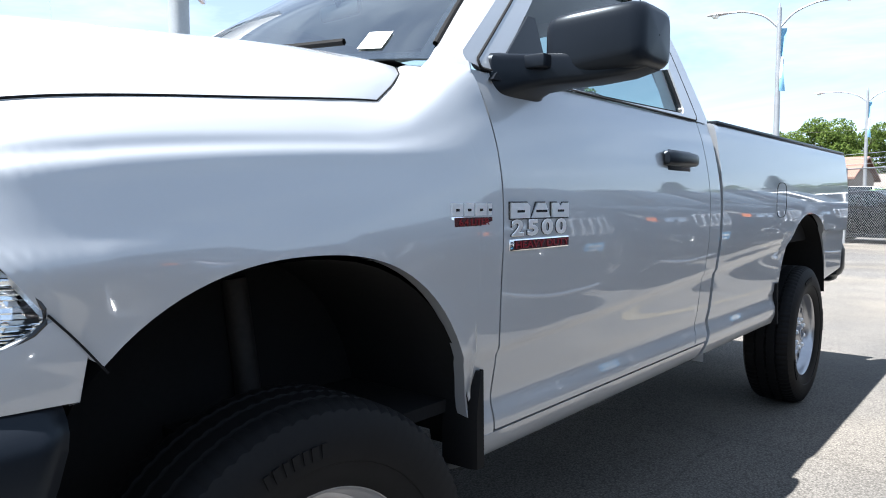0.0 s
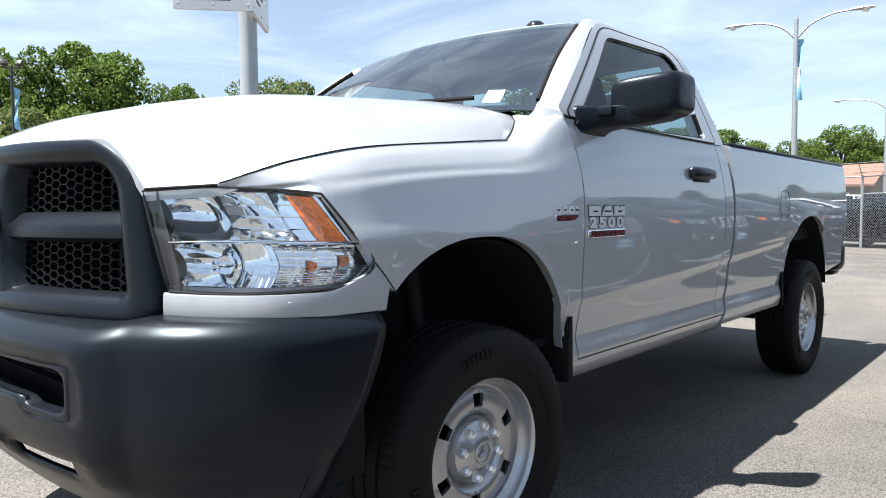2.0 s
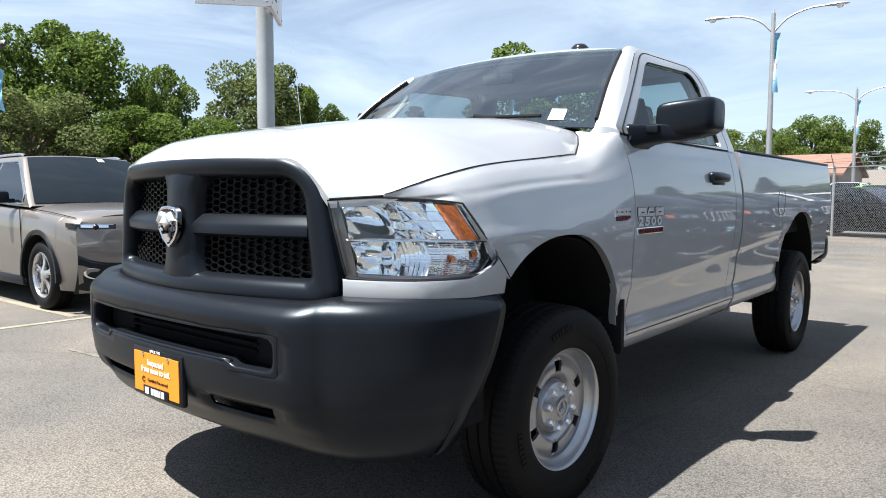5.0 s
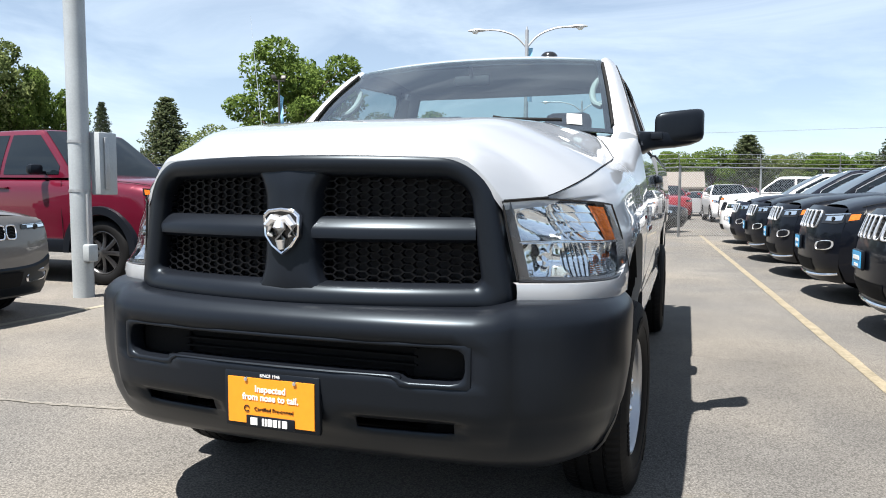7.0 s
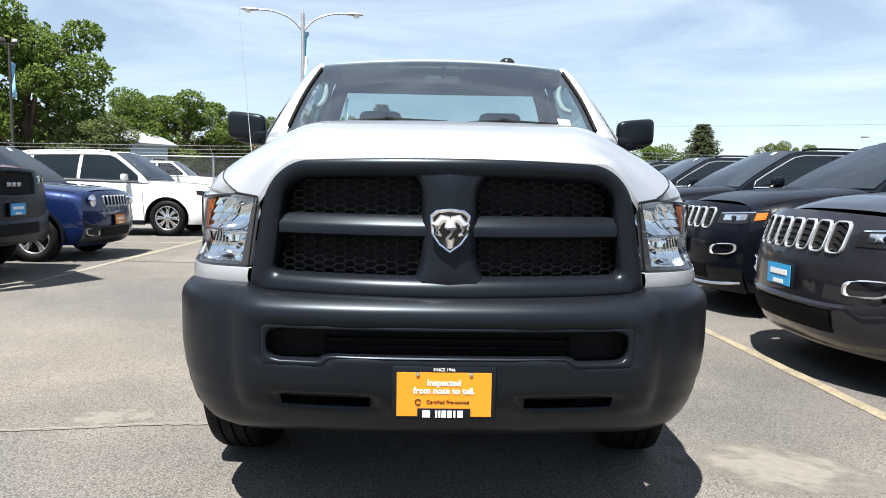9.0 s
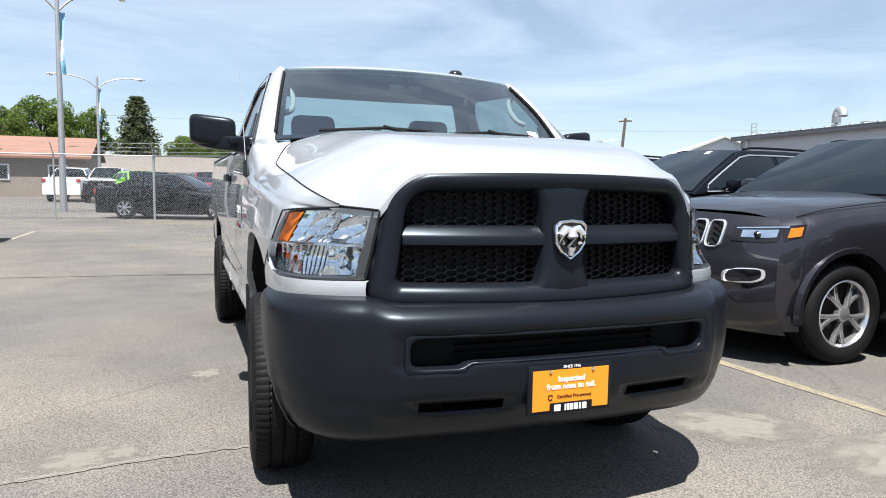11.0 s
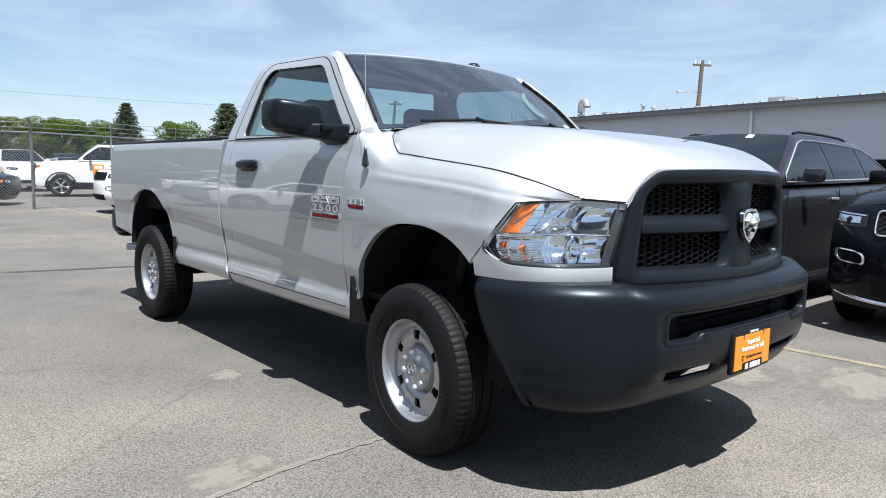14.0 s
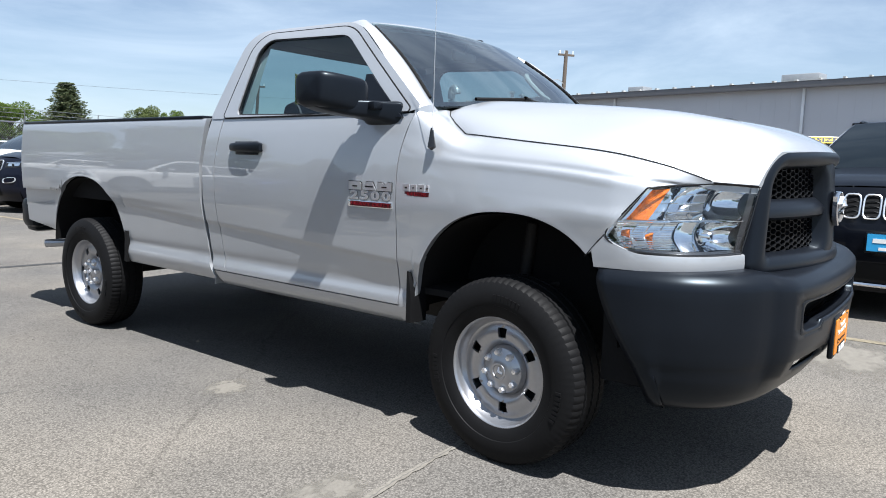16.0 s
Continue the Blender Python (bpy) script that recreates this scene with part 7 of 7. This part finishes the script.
# ---- metal shed beside the lot ----
CLAD = mat("pale grey metal cladding", (0.52, 0.53, 0.57), 0.5, 0.2, var=0.06, scale=0.5)
ROOFING = mat("pale metal roofing", (0.44, 0.44, 0.43), 0.5, 0.3, var=0.08)
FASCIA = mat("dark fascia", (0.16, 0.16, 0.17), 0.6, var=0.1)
shed = thing("metal_shed", "long pale grey metal shed with a low roof and dark door", "building")
P0, P1 = Vector((25.6, -16.0, 0)), Vector((33.3, 33.4, 0))
axis = (P1 - P0).normalized()
out = Vector((-axis.y, axis.x, 0))
length, EAVE = (P1 - P0).length, 4.60
sm = Matrix(((axis.x, -out.x, 0, P0.x), (axis.y, -out.y, 0, P0.y), (0, 0, 1, 0), (0, 0, 0, 1)))
wall = part("wall", Geo().box((length / 2, 0.15, EAVE / 2), (length, 0.3, EAVE)).box((length - 0.15, 10, EAVE / 2), (0.3, 20, EAVE)).box((0.15, 10, EAVE / 2), (0.3, 20, EAVE)).box((length / 2, 20, EAVE / 2), (length, 0.3, EAVE)).moved(sm), CLAD, shed)
ribs = Geo()
x = 0.2
while x < length:
    ribs.box((x, -0.002, EAVE / 2 - 0.15), (0.03, 0.006, EAVE - 0.3))
    x += 0.61
ribs = ribs.moved(sm)
tagged(part("rib", ribs, CLAD, wall, angle=0), kind="stuff")
roof_g = Geo().grid([[(u, v, EAVE + 0.12 + 0.9 * (1 - abs(v - 10) / 10.5)) for v in (-0.5, 10, 20.5)] for u in np.linspace(-0.5, length + 0.5, 12)]).moved(sm)
roof_ob = part("roof", roof_g, ROOFING, shed)
part("fascia", Geo().box((length / 2, -0.35, EAVE - 0.02), (length + 0.8, 0.25, 0.26), 0.01).moved(sm), FASCIA, shed)
# No openings are cut: flat black panels stand for the shade inside doorways.
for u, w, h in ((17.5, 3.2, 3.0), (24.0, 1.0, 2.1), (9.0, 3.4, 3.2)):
    part("door", Geo().box((u, -0.06, h / 2), (w, 0.06, h), 0.01).moved(sm), MATT_BLACK, shed, "black panel painted as the shade inside an open doorway")
for u in (12.0, 21.0, 30.0, 49.2):
    part("downspout", Geo().box((u, -0.09, EAVE / 2), (0.10, 0.09, EAVE - 0.2), 0.01).moved(sm), SIGN_WHITE, shed)
for u, v, sx, sz in ((22.0, 2.5, 1.6, 0.42), (30.0, 2.2, 0.9, 0.30), (41.0, 1.6, 0.55, 0.16)):
    part("roof_unit", Geo().box((u, v, EAVE + 0.30 + sz / 2), (sx, 0.9, sz), 0.03).moved(sm), GALV, roof_ob, "roof-top unit")
stack = Geo().tube(spline([(44.7, 2.6, EAVE + 0.1), (44.7, 2.6, EAVE + 0.85), (44.64, 2.58, EAVE + 1.22), (44.35, 2.5, EAVE + 1.40), (44.02, 2.42, EAVE + 1.24), (43.95, 2.4, EAVE + 1.02)], 22), 0.25, 14)
part("vent", stack.moved(sm), GALV, roof_ob, "large bent metal vent")
for u, h in ((38.7, 0.72), (37.9, 0.52)):
    vent = Geo().rod((u, 2.0, EAVE + 0.1), (u, 2.0, EAVE + h), 0.10, n=10).lathe([(EAVE + h - 0.02, 0.10), (EAVE + h, 0.19), (EAVE + h + 0.10, 0.17), (EAVE + h + 0.17, 0.02)], (u, 2.0, 0), 12, "z")
    part("vent", vent.moved(sm), GALV, roof_ob, "small capped metal vent")
rail = Geo()
for du in (-0.25, 0.25):
    rail.rod((49.4 + du, 0.5, EAVE), (49.4 + du, 0.5, EAVE + 0.98), 0.03, n=6).rod((49.4 + du, 0.5, EAVE + 0.45), (49.4 + du * 0.3, 0.9, EAVE + 0.1), 0.03, n=6)
for z in (0.45, 0.72, 0.96):
    rail.rod((49.15, 0.5, EAVE + z), (49.65, 0.5, EAVE + z), 0.026, n=6)
part("roof_rail", rail.moved(sm), GALV, roof_ob, "small ladder rail at the roof edge")
seams = Geo()
for k in range(int(length / 0.9)):
    seams.box((0.5 + 0.9 * k, -0.42, EAVE + 0.15), (0.10, 0.24, 0.07))
tagged(part("roof_seam", seams.moved(sm), ROOFING, roof_ob, angle=0), kind="stuff")

# utility pole, far white gabled shed, long low building, blue house
WOOD = mat("weathered pole wood", (0.075, 0.058, 0.044), 0.85, var=0.3, scale=3)
for x, y, h, a in ((35.0, 19.05, 7.86, 60), (33.0, 46.0, 7.0, 35)):
    up = thing("utility_pole", "weathered wooden utility pole with a crossarm", "utility pole", at=Matrix.Translation((x, y, 0)) @ Matrix.Rotation(radians(a), 4, "Z"))
    part("pole", Geo().rod((-0.1, 0.45, 0), (0.15, 0, h), 0.15, 0.11, 10), WOOD, up)
    lamp_arm = part("lamp_arm", Geo().tube(spline([(0.1, 0.1, h - 2.0), (-0.3, 0.7, h - 1.8), (-0.7, 1.5, h - 1.9)], 8), 0.025, 6), GALV, up)
    part("lamp_head", Geo().box((-0.85, 1.75, h - 1.95), (0.22, 0.55, 0.14), 0.05), GALV, lamp_arm)
    part("crossarm", Geo().box((0.15, 0, h - 0.25), (0.10, 1.1, 0.12), 0.01), WOOD, up)
    for q in (-0.45, 0.1, 0.45):
        part("insulator", Geo().rod((0.15, q, h - 0.2), (0.15, q, h), 0.04, n=8), LAMP_GLASS, up)
cable = thing("overhead_cable", "thin dark overhead cable across the sky", "cable")
part("cable", Geo().tube([(-40 + 90 * t, 50 - 6 * t, 6.6 - 3.0 * 4 * t * (1 - t) * 0.4) for t in np.linspace(0, 1, 24)], 0.007, 4), DARK_POLE, cable)


def gable_house(x, y, w, d, eave, ridge, turn, wall_mat, roof_mat, label, windows=2, name="house"):
    ob = thing(name, label, "house", at=Matrix.Translation((x, y, 0)) @ Matrix.Rotation(radians(turn), 4, "Z"))
    g = Geo().box((0, 0, eave / 2), (w, d, eave))
    for s in (1, -1):
        g.add([(s * w / 2, -d / 2, eave), (s * w / 2, d / 2, eave), (s * w / 2, 0, ridge)], [(0, 1, 2)])
    part("wall", g, wall_mat, ob, angle=0)
    for s in (1, -1):
        rows = [[(u * (w / 2 + 0.4), s * v, z) for u in (-1, 1)] for v, z in ((d / 2 + 0.5, eave - 0.12), (0, ridge + 0.05))]
        part("roof", Geo().sheet(rows, (0, 0, -0.15)), roof_mat, ob)
    for k in range(windows):
        u = (k + 0.5) / windows * w - w / 2
        wf = part("window", Geo().box((u, -d / 2 - 0.03, eave * 0.58), (1.2, 0.08, 1.1), 0.01), SIGN_WHITE, ob)
        part("pane", Geo().box((u, -d / 2 - 0.075, eave * 0.58), (1.0, 0.01, 0.9)), TINTED, wf)
    return ob


TAN_WALL = mat("tan wall", (0.20, 0.165, 0.135), 0.85, var=0.1)
TAN_ROOF = mat("tan shingle roof", (0.145, 0.128, 0.112), 0.9, var=0.15, scale=3)
RUST_ROOF = mat("brown-red roof", (0.19, 0.10, 0.072), 0.85, var=0.15)
BLUE_WALL = mat("pale blue siding", (0.36, 0.50, 0.62), 0.7, var=0.06)
GREY_ROOF = mat("grey shingle roof", (0.22, 0.23, 0.25), 0.9, var=0.15)
gable_house(-3.8, 66.0, 12.0, 11.0, 2.1, 3.4, 0, TAN_WALL, TAN_ROOF, "long low tan building with a shingle roof", 4, "far_building")
gable_house(-14.5, 56.0, 14.0, 9.0, 2.9, 4.3, 0, TAN_WALL, RUST_ROOF, "low tan building with a brown-red roof", 4, "far_building")
gable_house(-21.3, 44.1, 4.8, 5.0, 3.6, 4.6, 62, BLUE_WALL, GREY_ROOF, "pale blue house behind the fence", 3)
gable_house(39.6, 44.4, 16.0, 6.4, 3.75, 5.11, 60, SIGN_WHITE, ROOFING, "white gabled metal shed", 0, "far_building")
YELLOW_CARD = mat("yellow banner", (0.72, 0.50, 0.04), 0.5, var=0.05)
tow = car("white pickup truck with a yellow windscreen banner", "pickup truck", WHITE_PAINT, stand(11.83, 1.235, -80), name="parked_pickup", **{**PICK, "H": 1.93, "roof_w": 0.74})
tilt = Matrix.Translation((0, 2.04, 1.83)) @ Matrix.Rotation(radians(41), 4, "X")
banner = part("banner", Geo().box((0, 0, 0.022), (1.36, 0.20, 0.006)).moved(tilt), YELLOW_CARD, tow, "yellow windscreen banner with dark letters")
part("banner_word", lettering("OVERSIZE", 0.19, tilt @ pose(0, 0, 0.028) @ Matrix.Diagonal((1.2, 1, 1, 1)), 0.001, bold=0.007), SIGN_INK, banner)


# ---- trees ----
def leaf_mat(name, colour, warm):
    m = bpy.data.materials.new(name)
    m.use_nodes = True
    n, l = m.node_tree.nodes, m.node_tree.links
    n.remove(n["Principled BSDF"])
    geo = n.new("ShaderNodeNewGeometry")
    mix = n.new("ShaderNodeMixRGB")
    mix.inputs["Color1"].default_value, mix.inputs["Color2"].default_value = (*colour, 1), (*warm, 1)
    l.new(geo.outputs["Random Per Island"], mix.inputs["Fac"])
    dif, tra, add = n.new("ShaderNodeBsdfDiffuse"), n.new("ShaderNodeBsdfTranslucent"), n.new("ShaderNodeMixShader")
    add.inputs["Fac"].default_value = 0.42
    l.new(mix.outputs[0], dif.inputs["Color"]), l.new(mix.outputs[0], tra.inputs["Color"])
    l.new(dif.outputs[0], add.inputs[1]), l.new(tra.outputs[0], add.inputs[2])
    l.new(add.outputs[0], n["Material Output"].inputs["Surface"])
    return m


LEAF = leaf_mat("fresh leaves", (0.056, 0.094, 0.024), (0.175, 0.238, 0.062))
LEAF_DULL = leaf_mat("grey-green leaves", (0.072, 0.098, 0.038), (0.20, 0.235, 0.095))
NEEDLE = leaf_mat("dark needles", (0.044, 0.062, 0.034), (0.150, 0.172, 0.090))
NEEDLE_BLUE = leaf_mat("blue-green needles", (0.036, 0.052, 0.034), (0.105, 0.125, 0.072))
BARK = mat("bark", (0.10, 0.075, 0.055), 0.95, var=0.3, scale=2, bump=0.6, bump_scale=20)


def leaves(g, centre, r, count, size, rs):
    c = np.array(centre)
    for _ in range(count):
        d = rs.normal(size=3)
        d /= np.linalg.norm(d)
        p = c + d * r * rs.uniform(0.35, 1.0) ** 0.5 * np.array((1, 1, 0.85))
        a, b = rs.normal(size=3), rs.normal(size=3)
        a /= np.linalg.norm(a)
        b -= a * a.dot(b)
        b /= np.linalg.norm(b)
        s = size * rs.uniform(0.6, 1.3)
        k = len(g.v)
        bend = np.cross(a, b) * s * 0.2
        g.v += [tuple(p - a * s * 0.5), tuple(p + b * s * 0.32 + bend), tuple(p + a * s * 0.5), tuple(p - b * s * 0.32 + bend)]
        g.f.append((k, k + 1, k + 2, k + 3))


def broadleaf_meshes(seed, tall=1.0):
    """A unit tree: height 1, crown radius about 0.36."""
    rs = np.random.RandomState(seed)
    wood, crown = Geo(), Geo()
    wood.tube(spline([(0, 0, 0), (0.01, 0.0, 0.15), (-0.01, 0.01, 0.4), (0.01, 0, 0.75)], 9), [0.028, 0.024, 0.022, 0.02, 0.017, 0.014, 0.011, 0.008, 0.004], 8)
    blobs = []
    n = 26
    for k in range(n):
        a = 2.4 * k + rs.uniform(-0.4, 0.4)
        z = lerp(0.24, 0.90, (k + 0.5) / n)
        spread = 0.33 * math.sin(math.pi * min(1, max(0.05, (z - 0.10) / 0.93))) ** 0.6
        rad = spread * rs.uniform(0.35, 1.0)
        blobs.append(((rad * math.cos(a), rad * math.sin(a), z), rs.uniform(0.085, 0.14)))
    for (x, y, z), r in blobs:
        leaves(crown, (x, y, z), r * 1.06, 560, 0.025, rs)
        wood.tube([(0, 0, max(0.12, z - 0.28)), (x * 0.45, y * 0.45, z - 0.12), (x, y, z)], [0.010, 0.007, 0.003], 5)
    return wood.mesh("wood"), crown.mesh("crown", 0)


def conifer_meshes(seed, full):
    rs = np.random.RandomState(seed)
    wood, crown = Geo(), Geo()
    wood.rod((0, 0, 0), (0, 0, 0.97), 0.022, 0.003, 8)
    tiers = 24
    for t in range(tiers):
        z = lerp(0.06, 0.97, (t / (tiers - 1)) ** 0.95)
        reach = full * (1 - z) ** 0.75 + 0.012
        m = 9 if z < 0.7 else 6
        for k in range(m):
            a = 2 * math.pi * k / m + t * 0.7 + rs.uniform(-0.2, 0.2)
            ln = reach * rs.uniform(0.75, 1.12)
            tip = (ln * math.cos(a), ln * math.sin(a), z - 0.25 * ln + 0.01)
            wood.tube([(0, 0, z), (tip[0] * 0.6, tip[1] * 0.6, z - 0.08 * ln), tip], [0.004, 0.003, 0.001], 4)
            for q in (0.35, 0.6, 0.82, 1.0):
                leaves(crown, (tip[0] * q, tip[1] * q, lerp(z, tip[2], q)), 0.022 + 0.030 * (1 - z), 16, 0.020, rs)
    return wood.mesh("wood"), crown.mesh("crown", 0)


BROAD = [broadleaf_meshes(s) for s in (1, 2, 3, 4)]
CONE = [conifer_meshes(5, 0.20), conifer_meshes(6, 0.30), conifer_meshes(8, 0.24)]


def tree(kind, x, y, h, r, k, dull=0):
    wood, crown = (BROAD[k % 4] if kind == "b" else CONE[k % 3])
    unit = 0.40 if kind == "b" else (0.20, 0.30, 0.24)[k % 3]
    label = ("broadleaf tree with a full uneven green crown", "grey-green broadleaf tree with a loose crown")[dull] if kind == "b" else ("dark green conifer with drooping branches", "blue-green spruce with dense branches")[dull]
    ob = thing("tree" if kind == "b" else "conifer", label, "tree", "background trees", at=Matrix.Translation((x, y, 0)) @ Matrix.Rotation(1.7 * k, 4, "Z") @ Matrix.Diagonal((r / unit, r / unit, h, 1)))
    a, b = new("trunk", wood), new("crown", crown)
    a.parent = b.parent = ob
    for o, mt in ((a, BARK), (b, (LEAF, LEAF_DULL)[dull] if kind == "b" else (NEEDLE, NEEDLE_BLUE)[dull])):
        if not o.data.materials:
            o.data.materials.append(mt)
        o.material_slots[0].link = "OBJECT"
        o.material_slots[0].material = mt
    return ob


TREES = [("b", -43.5, 11.9, 11.4, 3.4, 1.0, 0), ("b", -42.0, 16.1, 11.6, 5.2, 1.0, 0), ("b", -40.0, 20.4, 9.6, 3.0, 1.0, 0), ("b", -45.5, 7.0, 11.0, 4.5, 1.0, 1), ("b", -39.0, 12.5, 7.2, 4.0, 0.95, 1),
         ("b", -38.5, 18.0, 6.6, 4.0, 0.95, 0), ("b", -37.0, 22.5, 6.2, 3.2, 0.98, 0), ("b", -36.8, 25.8, 10.4, 4.0, 1.0, 1), ("b", -35.6, 27.9, 9.0, 2.6, 1.0, 0), ("b", -34.4, 29.2, 7.6, 2.2, 1.05, 0), ("c", -32.7, 31.0, 6.8, 1.3, 1.1, 1),
         ("c", -30.1, 33.6, 7.3, 2.6, 1.1, 0), ("b", -23.4, 38.2, 11.3, 5.2, 1.0, 0), ("b", -27.0, 36.0, 5.8, 3.4, 1.0, 1), ("b", -20.5, 39.5, 5.2, 3.0, 0.95, 1), ("b", -18.4, 41.0, 6.8, 2.6, 1.15, 0), ("b", -15.6, 42.1, 6.8, 3.4, 1.15, 0),
         ("b", -12.8, 43.0, 5.6, 2.5, 1.2, 0), ("b", -10.2, 43.6, 5.5, 1.8, 1.4, 0), ("b", -8.4, 44.6, 6.1, 2.5, 1.6, 0), ("b", -6.3, 45.1, 5.7, 2.0, 1.6, 0), ("c", -3.3, 45.0, 6.4, 2.0, 1.55, 0), ("b", -0.2, 45.2, 4.2, 2.0, 1.7, 0), ("b", 2.2, 45.2, 4.3, 2.4, 1.7, 0),
         ("c", 4.1, 45.0, 5.0, 2.0, 1.7, 0), ("b", 6.2, 44.8, 3.9, 2.0, 1.75, 1), ("b", 8.3, 44.3, 3.9, 2.3, 1.75, 0), ("b", 9.8, 44.0, 3.8, 2.0, 1.75, 0), ("c", 11.5, 43.6, 4.9, 1.7, 1.7, 1), ("b", 14.4, 42.8, 4.05, 1.9, 1.7, 0), ("c", 17.0, 41.7, 5.2, 2.0, 1.6, 0),
         ("b", 20.9, 39.9, 4.15, 1.4, 1.6, 1), ("b", 22.3, 39.3, 4.0, 1.0, 1.6, 0), ("b", -47.0, 0.0, 10.0, 5.0, 1.0, 0), ("b", -30.0, -38.0, 9.0, 4.5, 1.2, 0), ("b", -8.0, -48.0, 8.0, 4.0, 1.3, 0), ("b", 14.0, -46.0, 9.0, 4.5, 1.2, 1)]
for i, (kind, x, y, h, r, k, dull) in enumerate(TREES):
    tree(kind, x * k, y * k, (h - 1.25) * k + 1.25, r * k, i, dull)
